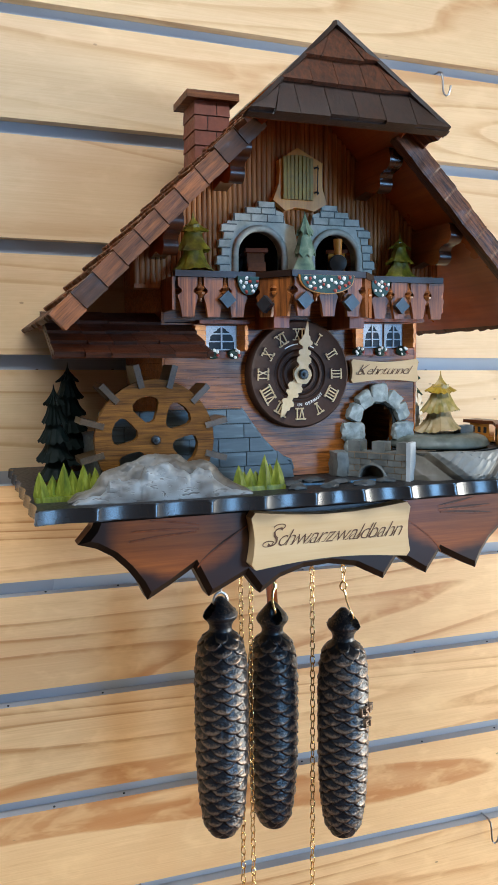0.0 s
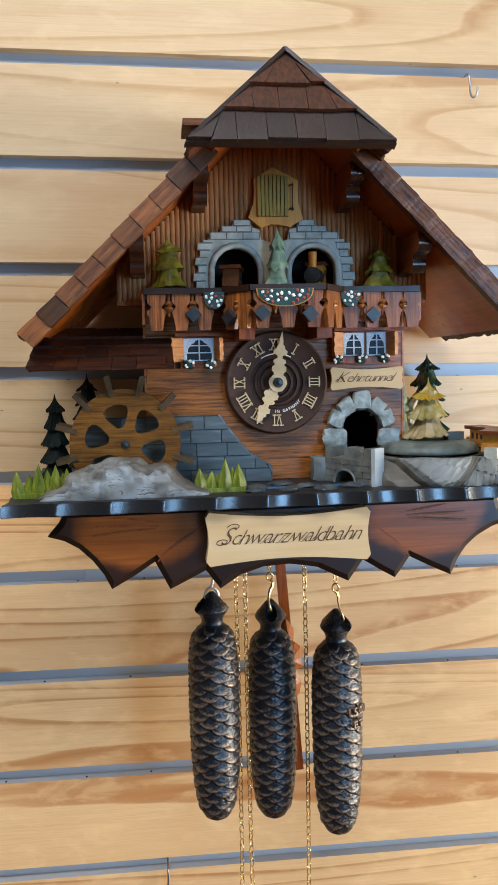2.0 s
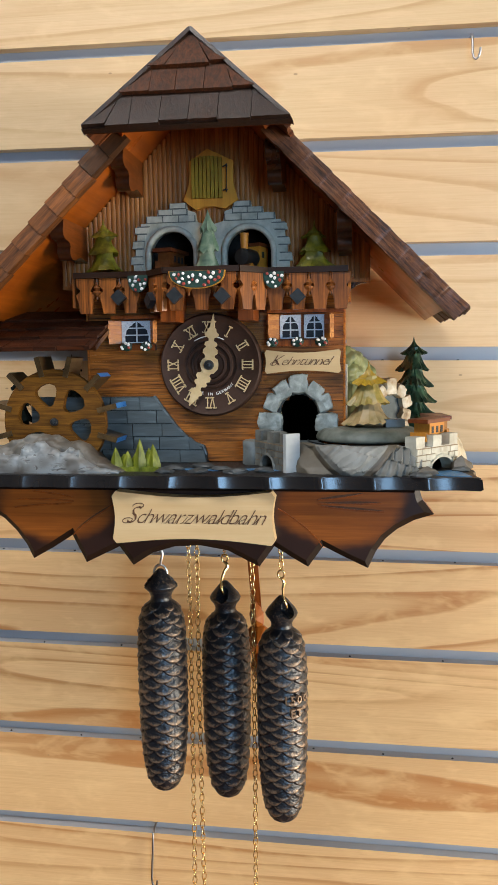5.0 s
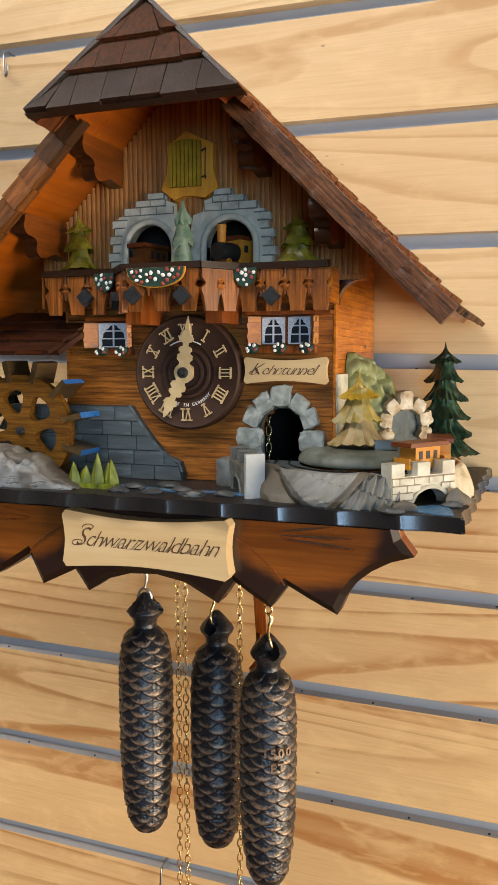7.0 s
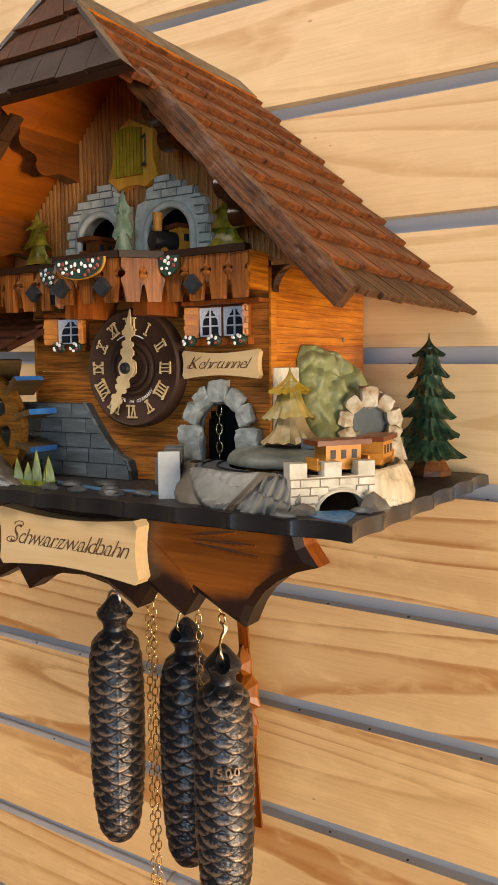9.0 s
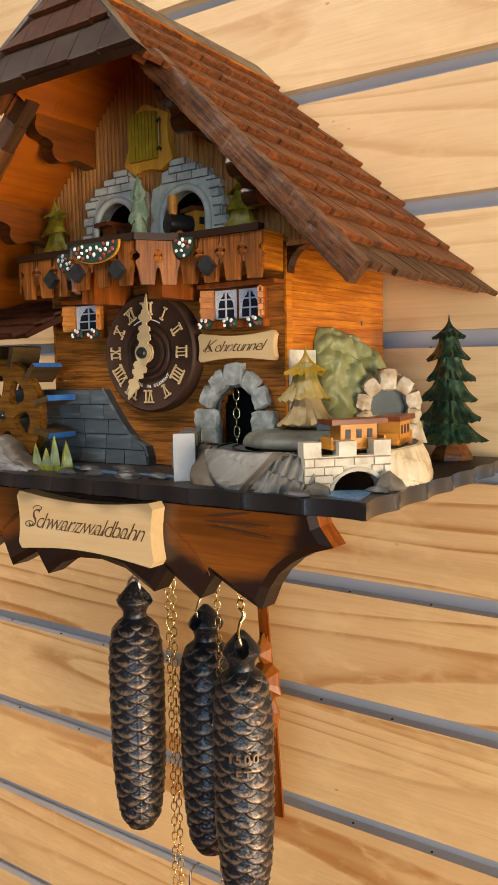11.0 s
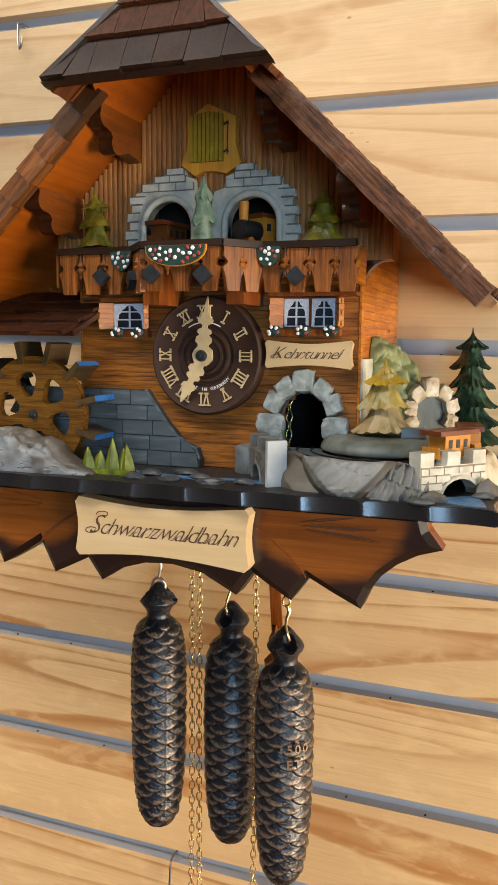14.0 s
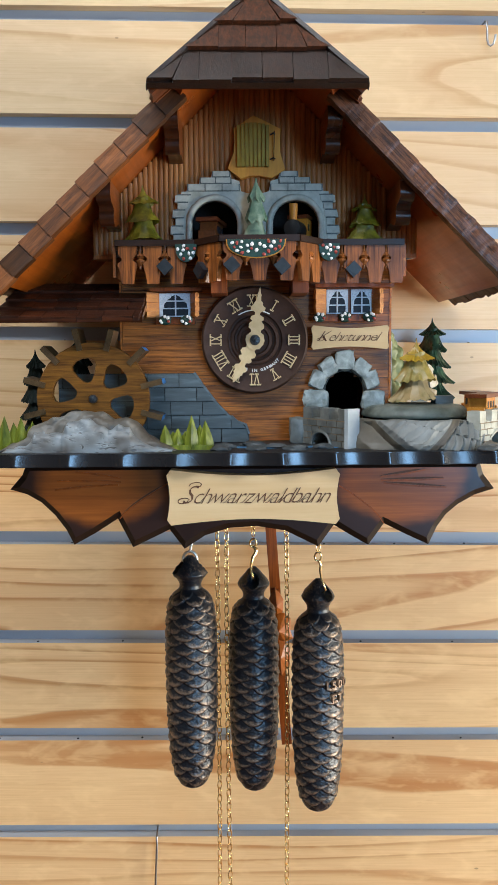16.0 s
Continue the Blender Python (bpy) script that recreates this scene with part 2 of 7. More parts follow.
BRACKET = sunburst()
BRACKETEDGE = wood("blackened_edge_wood", (0.03, 0.014, 0.011), (0.012, 0.007, 0.006), "x", 350, 0.48, 0.1, 0.8, 14)
SIGN = wood("limewood_sign", (0.68, 0.515, 0.31), (0.56, 0.39, 0.21), "x", 300, 0.55, 0.05, 0.7, 20, bump=0.1)
SCRIPTINK = paint("scorched_brown_script", [(0.3, (0.10, 0.05, 0.022)), (0.7, (0.17, 0.09, 0.042))], 300, 0.7)
# dark brown that stands for the shade in the bracket's gouges
GOUGESHADE = paint("gouge_shade_brown", [(0.3, (0.085, 0.04, 0.018)), (0.7, (0.13, 0.065, 0.03))], 300, 0.7)
PLATFORM = paint("charcoal_platform_paint", [(0.3, (0.022, 0.020, 0.020)), (0.7, (0.042, 0.039, 0.038))], 50, 0.5, 0.0, 0.1)
PLATFORMEDGE = paint("black_gloss_edge_paint", [(0.3, (0.022, 0.022, 0.024)), (0.7, (0.032, 0.032, 0.035))], 12, 0.22, 0.5, 0.0, relief=15.0)
DIAL = paint("dark_brown_dial", [(0.3, (0.066, 0.036, 0.022)), (0.7, (0.088, 0.048, 0.030))], 60, 0.62, 0.0, 0.1, spec=0.3)
BONE = paint("cream_hand_plastic", [(0.3, (0.55, 0.41, 0.23)), (0.7, (0.66, 0.51, 0.31))], 150, 0.45)
WHITE = paint("white_print", [(0.3, (0.74, 0.73, 0.70)), (0.7, (0.80, 0.79, 0.76))], 100, 0.5)
STONEBLUE = paint("blue_grey_stone_paint", [(0.28, (0.36, 0.36, 0.295)), (0.5, (0.51, 0.505, 0.42)), (0.75, (0.64, 0.63, 0.53))], 110, 0.5, bump=0.25)
TUNNELSTONE = paint("chiselled_blue_grey_stone", [(0.27, (0.18, 0.195, 0.18)), (0.5, (0.29, 0.312, 0.292)), (0.74, (0.46, 0.485, 0.455))], 110, 0.45, bump=0.8, relief=280)
ARCHJOINT = paint("thin_grey_joint_paint", [(0.3, (0.13, 0.14, 0.13)), (0.7, (0.21, 0.22, 0.20))], 130, 0.6)
STONEJOINT = paint("dark_joint_paint", [(0.3, (0.05, 0.06, 0.06)), (0.7, (0.09, 0.10, 0.10))], 130, 0.6)
SLATEBRICK = paint("slate_brick_paint", [(0.25, (0.085, 0.10, 0.105)), (0.55, (0.13, 0.152, 0.16)), (0.8, (0.22, 0.265, 0.285))], (26, 60, 190), 0.42, per_object=True, bump=0.1)
PEBBLE = paint("dark_slate_pebble_paint", [(0.3, (0.06, 0.062, 0.06)), (0.6, (0.10, 0.108, 0.108)), (0.8, (0.16, 0.175, 0.18))], 120, 0.5)
CREAMROCK = paint("cream_carved_rock", [(0.3, (0.26, 0.20, 0.13)), (0.48, (0.52, 0.43, 0.30)), (0.75, (0.66, 0.58, 0.44))], 40, 0.55)
TANSTONE = paint("tan_stone_paint", [(0.3, (0.27, 0.18, 0.085)), (0.48, (0.38, 0.32, 0.22)), (0.70, (0.54, 0.50, 0.41))], 90, 0.45, bump=0.6, relief=280, per_object=True)
CASTLE = paint("cream_castle_paint", [(0.3, (0.35, 0.325, 0.26)), (0.55, (0.48, 0.46, 0.385)), (0.75, (0.55, 0.54, 0.47))], 70, 0.55, per_object=True)
JOINTTAN = paint("tan_joint_wash", [(0.3, (0.20, 0.155, 0.10)), (0.7, (0.30, 0.24, 0.16))], 130, 0.6)
TOWERGREY = paint("grey_castle_paint", [(0.3, (0.12, 0.125, 0.115)), (0.7, (0.24, 0.245, 0.225))], 70, 0.55, per_object=True)
MOSS = paint("mossy_rock_paint", [(0.28, (0.17, 0.18, 0.070)), (0.45, (0.23, 0.245, 0.115)), (0.62, (0.28, 0.295, 0.17)), (0.8, (0.32, 0.33, 0.24))], 24, 0.5)
GRASS = paint("carved_grass_paint", [(0.3, (0.10, 0.125, 0.012)), (0.55, (0.22, 0.245, 0.025)), (0.8, (0.42, 0.43, 0.10))], (220, 220, 60), 0.42, 0.12)
OLIVE = paint("olive_tree_paint", [(0.3, (0.085, 0.080, 0.008)), (0.5, (0.21, 0.185, 0.014)), (0.72, (0.37, 0.325, 0.036))], 110, 0.4, 0.2)
FIRBLACK = paint("matte_black_fir_paint", [(0.3, (0.012, 0.021, 0.017)), (0.7, (0.024, 0.036, 0.030))], 60, 0.6, 0.0, 0.1, spec=0.15)
DEEPGREEN = paint("dark_fir_paint", [(0.3, (0.010, 0.030, 0.020)), (0.5, (0.026, 0.060, 0.036)), (0.68, (0.07, 0.13, 0.075)), (0.85, (0.16, 0.22, 0.14))], (150, 150, 90), 0.34, 0.2, 0.5, 260)
ROCKRIM = paint("brown_grey_rock_wash", [(0.3, (0.085, 0.068, 0.052)), (0.5, (0.16, 0.145, 0.12)), (0.75, (0.26, 0.25, 0.225))], 30, 0.5)
GOLDTOP = paint("yellow_gold_tree_paint", [(0.3, (0.25, 0.175, 0.022)), (0.55, (0.40, 0.28, 0.030)), (0.8, (0.50, 0.38, 0.06))], 75, 0.42, 0.15)
BEIGE = paint("beige_tree_paint", [(0.3, (0.22, 0.18, 0.06)), (0.46, (0.36, 0.28, 0.14)), (0.75, (0.44, 0.33, 0.18))], 60, 0.5)
GOLD = paint("gold_green_tree_paint", [(0.28, (0.13, 0.12, 0.025)), (0.43, (0.27, 0.22, 0.055)), (0.58, (0.40, 0.31, 0.12)), (0.76, (0.42, 0.30, 0.03))], 75, 0.45, 0.1)
MINT = paint("pale_green_tree_paint", [(0.3, (0.10, 0.17, 0.12)), (0.55, (0.25, 0.33, 0.22)), (0.8, (0.50, 0.54, 0.38))], 95, 0.45, 0.1)
LEAFGREEN = paint("flower_box_green", [(0.3, (0.012, 0.045, 0.036)), (0.7, (0.03, 0.085, 0.062))], 300, 0.5)
PETALW = paint("white_blossom_paint", [(0.3, (0.72, 0.71, 0.66)), (0.7, (0.80, 0.79, 0.75))], 300, 0.45)
PETALR = paint("red_blossom_paint", [(0.3, (0.26, 0.05, 0.035)), (0.7, (0.36, 0.08, 0.05))], 300, 0.45)
DOORGREEN = paint("yellow_green_door_paint", [(0.3, (0.27, 0.195, 0.013)), (0.6, (0.36, 0.26, 0.018)), (0.8, (0.43, 0.325, 0.035))], 90, 0.5)
PLAQUE = wood("honey_plaque_wood", (0.78, 0.42, 0.13), (0.54, 0.26, 0.07), "z", 500, 0.45, 0.2, 1.0, 40)
WHEELWOOD = wood("oak_wheel_wood", (0.205, 0.113, 0.030), (0.068, 0.033, 0.009), "x", 1100, 0.6, 0.0, 1.3, 60, vary=0.0, blotch=0.2, spec=0.2)
PADDLE = wood("smoked_paddle_wood", (0.135, 0.098, 0.082), (0.05, 0.036, 0.031), "y", 900, 0.36, 0.35)
BLUE = paint("blue_water_paint", [(0.3, (0.055, 0.14, 0.26)), (0.6, (0.11, 0.23, 0.37)), (0.8, (0.30, 0.42, 0.54))], 90, 0.4)
PADDLEBLUE = paint("bright_blue_paddle_paint", [(0.3, (0.035, 0.15, 0.40)), (0.7, (0.075, 0.23, 0.52))], 90, 0.35)
STUD = paint("slate_stud_paint", [(0.3, (0.018, 0.022, 0.026)), (0.7, (0.045, 0.052, 0.058))], 150, 0.4, 0.15)
BRICKRED = paint("chimney_brick_paint", [(0.3, (0.18, 0.062, 0.032)), (0.7, (0.26, 0.096, 0.052))], 90, 0.55, per_object=True)
BRASS = Nodes("bright_brass").done((0.95, 0.72, 0.33), 0.27, 1.0)
STEEL = Nodes("hook_steel").done((0.42, 0.42, 0.43), 0.34, 1.0)
BLACKMETAL = Nodes("black_metal").done((0.03, 0.032, 0.033), 0.38, 0.6)
WAGON = wood("light_wagon_wood", (0.56, 0.30, 0.095), (0.40, 0.195, 0.055), "x", 600, 0.45, 0.15, 0.8, 40)
WAGONDARK = wood("brown_wagon_wood", (0.20, 0.085, 0.035), (0.10, 0.042, 0.02), "x", 600, 0.45, 0.15, 0.8, 40)
WAGONROOF = wood("red_brown_wagon_roof", (0.20, 0.070, 0.035), (0.11, 0.038, 0.02), "x", 600, 0.42, 0.2, 0.8, 40)
BOBWOOD = wood("reddish_leaf_wood", (0.42, 0.175, 0.055), (0.23, 0.088, 0.028), "z", 500, 0.32, 0.8, 1.0, 40)
PANE = paint("printed_window_dark", [(0.3, (0.012, 0.016, 0.022)), (0.7, (0.03, 0.04, 0.055))], 300, 0.55)
LACE = paint("printed_lace_white", [(0.38, (0.50, 0.55, 0.62)), (0.46, (0.70, 0.74, 0.79)), (0.6, (0.76, 0.79, 0.83))], 900, 0.4)
WALLWHITE = paint("greyed_whitewash", [(0.3, (0.40, 0.42, 0.42)), (0.7, (0.50, 0.52, 0.515))], 60, 0.55)
FRAMEBLUE = paint("window_bar_white", [(0.3, (0.62, 0.66, 0.70)), (0.7, (0.70, 0.73, 0.76))], 200, 0.4)


def chipped_rock():
    """Thin white wash over grey carved wood, with small dark knife chips."""
    n = Nodes("whitewashed_chiselled_rock")
    wash = n.noise(n.mapped((48, 48, 70)), 1.0, 2.0, 0.5, 0.3)
    col = n.ramp(wash, [(0.32, (0.085, 0.074, 0.062)), (0.44, (0.160, 0.160, 0.152)), (0.64, (0.245, 0.266, 0.272))])
    chips = n.noise(n.mapped((150, 150, 460)), 1.0, 1.0, 0.4, 0.9)
    col = n.mix(n.math("MULTIPLY", n.ramp(chips, [(0.66, (0, 0, 0)), (0.71, (1, 1, 1))]), 0.75), col, (0.07, 0.06, 0.05))
    n.bump(n.math("SUBTRACT", wash, n.ramp(chips, [(0.6, (0, 0, 0)), (0.72, (1, 1, 1))])), 0.45, 0.0008)
    return n.done(col, 0.5)


def carved_rock():
    """Bare grey-brown rock; a pale wash on the planes that the chisel has worked."""
    n = Nodes("greywashed_carved_rock")
    a = n.t.nodes.new("ShaderNodeAttribute")
    a.attribute_name = "wash"
    f = n.noise(n.mapped((45, 45, 45)), 1.0, 3.0, 0.55, 0.3)
    fine = n.noise(n.mapped((420, 420, 160)), 1.0, 3.0, 0.6)
    bare = n.ramp(f, [(0.3, (0.055, 0.042, 0.026)), (0.5, (0.105, 0.087, 0.058)), (0.72, (0.18, 0.162, 0.125))])
    pale = n.ramp(f, [(0.3, (0.150, 0.146, 0.124)), (0.5, (0.205, 0.206, 0.185)), (0.72, (0.262, 0.268, 0.246))])
    col = n.mix(n.ramp(n.math("ADD", a.outputs["Fac"], n.math("MULTIPLY", n.math("SUBTRACT", f, 0.5), 0.4)), [(0.35, (0, 0, 0)), (0.75, (1, 1, 1))]), bare, pale)
    col = n.mix(n.math("MULTIPLY", n.ramp(fine, [(0.5, (0, 0, 0)), (0.8, (1, 1, 1))]), 0.16), col, (0.07, 0.058, 0.042))
    n.bump(fine, 0.25, 0.0005)
    return n.done(col, 0.5)


CHIPROCK = chipped_rock()
CARVEDROCK = carved_rock()


def cone_iron(name="bronzed_black_cast_iron", rubbed=0.0):
    """Black cast iron, with bronze rubbed in specks on the lips of the scales."""
    n = Nodes(name)
    a = n.t.nodes.new("ShaderNodeAttribute")
    a.attribute_name = "lip"
    worn = n.noise(n.mapped((420,) * 3), 1.0, 5.0, 0.75)
    broad = n.noise(n.mapped((75,) * 3), 1.0, 2.0)
    rub = n.math("ADD", n.math("MULTIPLY", a.outputs["Fac"], 0.85), rubbed)
    rub = n.math("ADD", rub, n.math("MULTIPLY", n.math("SUBTRACT", worn, 0.5), 1.7))
    rub = n.math("ADD", rub, n.math("MULTIPLY", n.math("SUBTRACT", broad, 0.5), 0.9))
    fac = n.ramp(rub, [(0.46, (0, 0, 0)), (1.05, (1, 1, 1))])
    col = n.mix(fac, (0.007, 0.009, 0.013), (0.27, 0.19, 0.125))
    grit = n.noise(n.mapped((900,) * 3), 1.0, 3.0, 0.6)
    n.bump(n.math("ADD", n.math("MULTIPLY", grit, 0.6), n.math("MULTIPLY", n.noise(n.mapped((210,) * 3), 1.0, 3.0), 1.0)), 0.35, 0.0007)
    m = n.done(col, n.ramp(worn, [(0.3, (0.30,) * 3), (0.75, (0.48,) * 3)]), 0.0, 0.1)
    n.link(n.math("MULTIPLY", fac, 0.65), n.bsdf.inputs["Metallic"])
    return m


IRON = cone_iron()
NECKIRON = cone_iron("rubbed_black_cast_iron", 0.42)
IRONLIP = cone_iron("rubbed_bronze_iron", 1.1)
NICKEL = Nodes("bright_nickel_wire").done((0.86, 0.86, 0.84), 0.30, 1.0)

# ---------------------------------------------------------------- building helpers


def link_mesh(name, bm, material):
    me = bpy.data.meshes.new(name)
    bmesh.ops.recalc_face_normals(bm, faces=bm.faces)
    bm.to_mesh(me)
    bm.free()
    for m in material if isinstance(material, (list, tuple)) else [material]:
        me.materials.append(m)
    return me


def root(name, at, label, category, group="", kind=""):
    ob = new(name)
    ob.location = at
    ob.empty_display_size = 0.01
    return tagged(ob, label, category, group, kind)


def part(name, bm, material, parent=None, label="", smooth=None):
    """Links a bmesh, drawn in the place's own coordinates, as one mesh under a thing or a part."""
    ob = new(name, link_mesh(name, bm, material))
    if parent is not None:
        ob.parent = parent
        if parent.data is None and parent.parent is None:
            ob.matrix_parent_inverse = Matrix.Translation(-Vector(parent.location))
    if smooth:
        ob.data.shade_smooth()
        if smooth < 180:
            ob.data.set_sharp_from_angle(angle=radians(smooth))
    return tagged(ob, label)


def piece(name, mesh, parent, m):
    """One more object on a shared mesh, at the pose m of the place."""
    ob = new(name, mesh)
    ob.parent = parent
    if parent.data is None and parent.parent is None:
        ob.matrix_parent_inverse = Matrix.Translation(-Vector(parent.location))
    ob.matrix_basis = m
    return ob


def soften(bm, width, segments=1, faces=None):
    edges = [e for e in bm.edges if len(e.link_faces) == 2 and e.calc_face_angle(0) > 0.5]
    bmesh.ops.bevel(bm, geom=edges, offset=width, segments=segments, affect="EDGES", clamp_overlap=True)
    return bm


def add_box(bm, x0, x1, y0, y1, z0, z1):
    v = [bm.verts.new((x, y, z)) for x in (x0, x1) for y in (y0, y1) for z in (z0, z1)]
    for q in ((0, 1, 3, 2), (4, 6, 7, 5), (0, 4, 5, 1), (2, 3, 7, 6), (0, 2, 6, 4), (1, 5, 7, 3)):
        bm.faces.new([v[i] for i in q])
    return v


def box(x0, x1, y0, y1, z0, z1, bevel=0.0):
    bm = bmesh.new()
    add_box(bm, x0, x1, y0, y1, z0, z1)
    return soften(bm, bevel) if bevel else bm


def prism(outline, y0, y1, bevel=0.0, bm=None, m=None):
    """A plate with an outline in x and z, from y0 to y1."""
    fresh = bm is None
    bm = bmesh.new() if fresh else bm
    a = [bm.verts.new((x, y0, z)) for x, z in outline]
    b = [bm.verts.new((x, y1, z)) for x, z in outline]
    bm.faces.new(a)
    bm.faces.new(b[::-1])
    n = len(a)
    for i in range(n):
        bm.faces.new((a[i], b[i], b[(i + 1) % n], a[(i + 1) % n]))
    if fresh and bevel:
        soften(bm, bevel)
    if m is not None:
        bmesh.ops.transform(bm, matrix=m, verts=a + b if not bevel else bm.verts[:])
    return bm


def moved(bm, m):
    bmesh.ops.transform(bm, matrix=m, verts=bm.verts[:])
    return bm


def grid(rows, closed_u=False, closed_v=False, bm=None):
    """A skin over rows of points."""
    bm = bmesh.new() if bm is None else bm
    vs = [[bm.verts.new(p) for p in row] for row in rows]
    nu, nv = len(vs), len(vs[0])
    for i in range(nu if closed_u else nu - 1):
        for j in range(nv if closed_v else nv - 1):
            q = (vs[i][j], vs[(i + 1) % nu][j], vs[(i + 1) % nu][(j + 1) % nv], vs[i][(j + 1) % nv])
            if len(set(q)) == 4:
                bm.faces.new(q)
    return bm, vs


def lathe(profile, centre, seg=24, bm=None, axis="z", cap=True):
    """A turned body from (radius, height) pairs."""
    cx, cy, cz = centre
    rows = []
    for r, h in profile:
        row = []
        for k in range(seg):
            a = math.tau * k / seg
            c, s = r * math.cos(a), r * math.sin(a)
            row.append({"z": (cx + c, cy + s, cz + h), "y": (cx + c, cy + h, cz + s), "x": (cx + h, cy + c, cz + s)}[axis])
        rows.append(row)
    bm, vs = grid(rows, closed_v=True, bm=bm)
    if cap:
        bm.faces.new(vs[0][::-1])
        bm.faces.new(vs[-1])
    return bm


def tube(points, radius, seg=6, bm=None, closed=False):
    """A round wire through points."""
    pts = [Vector(p) for p in points]
    rows = []
    n = len(pts)
    for i, p in enumerate(pts):
        d = (pts[(i + 1) % n] - pts[i - 1]) if closed else (pts[min(i + 1, n - 1)] - pts[max(i - 1, 0)])
        d.normalize()
        side = d.cross(Vector((0.31, 0.57, 0.76)))
        side.normalize()
        up = d.cross(side)
        rows.append([p + radius * (math.cos(math.tau * k / seg) * side + math.sin(math.tau * k / seg) * up) for k in range(seg)])
    bm, vs = grid(rows, closed_u=closed, closed_v=True, bm=bm)
    if not closed:
        bm.faces.new(vs[0][::-1])
        bm.faces.new(vs[-1])
    return bm


def wobble(p, size, amount, seed=0.0):
    v = Vector(p) * size + Vector((seed, seed * 1.7, -seed))
    return Vector(p) + amount * Vector((noise.noise(v), noise.noise(v + Vector((31, 7, 3))), noise.noise(v + Vector((5, 17, 41)))))


def lettering(name, text, size, material, parent, m, depth=0.0003, shear=0.0, spacing=1.0, weight=0.0):
    """Raised writing, turned into a mesh under its thing."""
    cu = bpy.data.curves.new(name, "FONT")
    cu.body, cu.size, cu.shear, cu.extrude, cu.offset = text, size, shear, depth, weight
    cu.align_x, cu.align_y, cu.space_character, cu.resolution_u = "CENTER", "CENTER", spacing, 3
    tmp = bpy.data.objects.new(name, cu)
    me = bpy.data.meshes.new_from_object(tmp)
    bpy.data.objects.remove(tmp)
    me.materials.clear()
    me.materials.append(material)
    ob = new(name, me)
    ob.parent = parent
    if parent is not None and parent.data is None and parent.parent is None:
        ob.matrix_parent_inverse = Matrix.Translation(-Vector(parent.location))
    ob.matrix_basis = m
    return ob

# ---------------------------------------------------------------- the shop: boarded wall, floor, ceiling, far walls
BOARD_SLOPE = -0.0125
GAP, PITCH = 0.0137, 0.1047
LOWER_EDGES = [2.0202, 1.9176, 1.8160, 1.7120, 1.6080, 1.5020, 1.3976, 1.2920, 1.1848, 1.0760, 0.9680]
while LOWER_EDGES[-1] > 0.2:
    LOWER_EDGES.append(LOWER_EDGES[-1] - PITCH)
LOWER_EDGES = [2.0202 + PITCH * k for k in range(5, 0, -1)] + LOWER_EDGES

wall = part("wall_back", box(-2.4, 2.4, 0.0120, 0.12, 0.0, 2.6), BACKING)
tagged(wall, "grey-blue painted backing wall behind spaced pine boards", "wall", kind="structure")
for top_edge, low in zip(LOWER_EDGES, LOWER_EDGES[1:]):
    high = top_edge - GAP
    bm = box(-2.39, 2.29, -0.0085, 0.0085, -(high - low) / 2, (high - low) / 2, 0.0012)
    bm.normal_update()
    for f in bm.faces:
        f.material_index = 1 if f.normal.z > 0.5 and f.calc_center_median().y > -0.0080 else 0
    # boards below 1.45 m take the tone that holds the warm light
    ob = part("plank", bm, [PINE if low > 1.45 else HONEYPINE, EDGEGREY], wall)
    ob.matrix_basis = Matrix.Translation((0, 0.0085, (low + high) / 2)) @ Matrix.Rotation(-math.atan(BOARD_SLOPE), 4, "Y")
nail_bm = bmesh.new()
bmesh.ops.create_cone(nail_bm, cap_ends=True, segments=8, radius1=0.0013, radius2=0.0010, depth=0.0012)
nail_mesh = link_mesh("nail", nail_bm, BLACKMETAL)
for i, low in enumerate(LOWER_EDGES[5:14]):
    for k in range(-5, 6):
        x = k * 0.086 + (0.041 if i % 2 else -0.022) + 0.012 * math.sin(3.1 * i + 1.7 * k)
        piece("nail", nail_mesh, wall, Matrix.Translation((x, 0.0055 + 0.002 * math.sin(5.0 * k + i), low - GAP + 0.0003 + BOARD_SLOPE * x)))

# unseen room shell, added to close the space and set the ambient bounce
tagged(part("floor", box(-2.4, 2.4, -3.2, 0.12, -0.08, 0.0), FLOORMAT), "unseen brown wooden shop floor", "floor", kind="structure")
tagged(part("ceiling", box(-2.4, 2.4, -3.3, 0.12, 2.6, 2.68), PLASTER), "unseen dim ceiling added to shape the bounce light", "ceiling", kind="structure")
tagged(part("wall_west", box(-2.5, -2.4, -3.3, 0.12, 0.0, 2.6), PLASTER), "unseen dim wall added to shape the bounce light", "wall", kind="structure")


def wall_with_opening(name, along, a0, a1, b0, b1, o0, o1, z0, z1):
    """A wall with one window opening. along: the axis of its length."""
    bm = bmesh.new()
    for p0, p1, q0, q1 in ((a0, o0, 0.0, 2.6), (o1, a1, 0.0, 2.6), (o0, o1, 0.0, z0), (o0, o1, z1, 2.6)):
        if along == "y":
            add_box(bm, b0, b1, p0, p1, q0, q1)
        else:
            add_box(bm, p0, p1, b0, b1, q0, q1)
    return tagged(part(name, bm, PLASTER), "unseen dim wall with an opening for a window lamp", "wall", kind="structure")


# added walls; the openings are sized to the window lamps
wall_with_opening("wall_east", "y", -3.3, 0.12, 2.4, 2.5, -1.78, -0.20, 0.52, 1.72)
wall_with_opening("wall_front", "x", -2.4, 2.4, -3.3, -3.2, 0.90, 1.90, 1.15, 2.35)

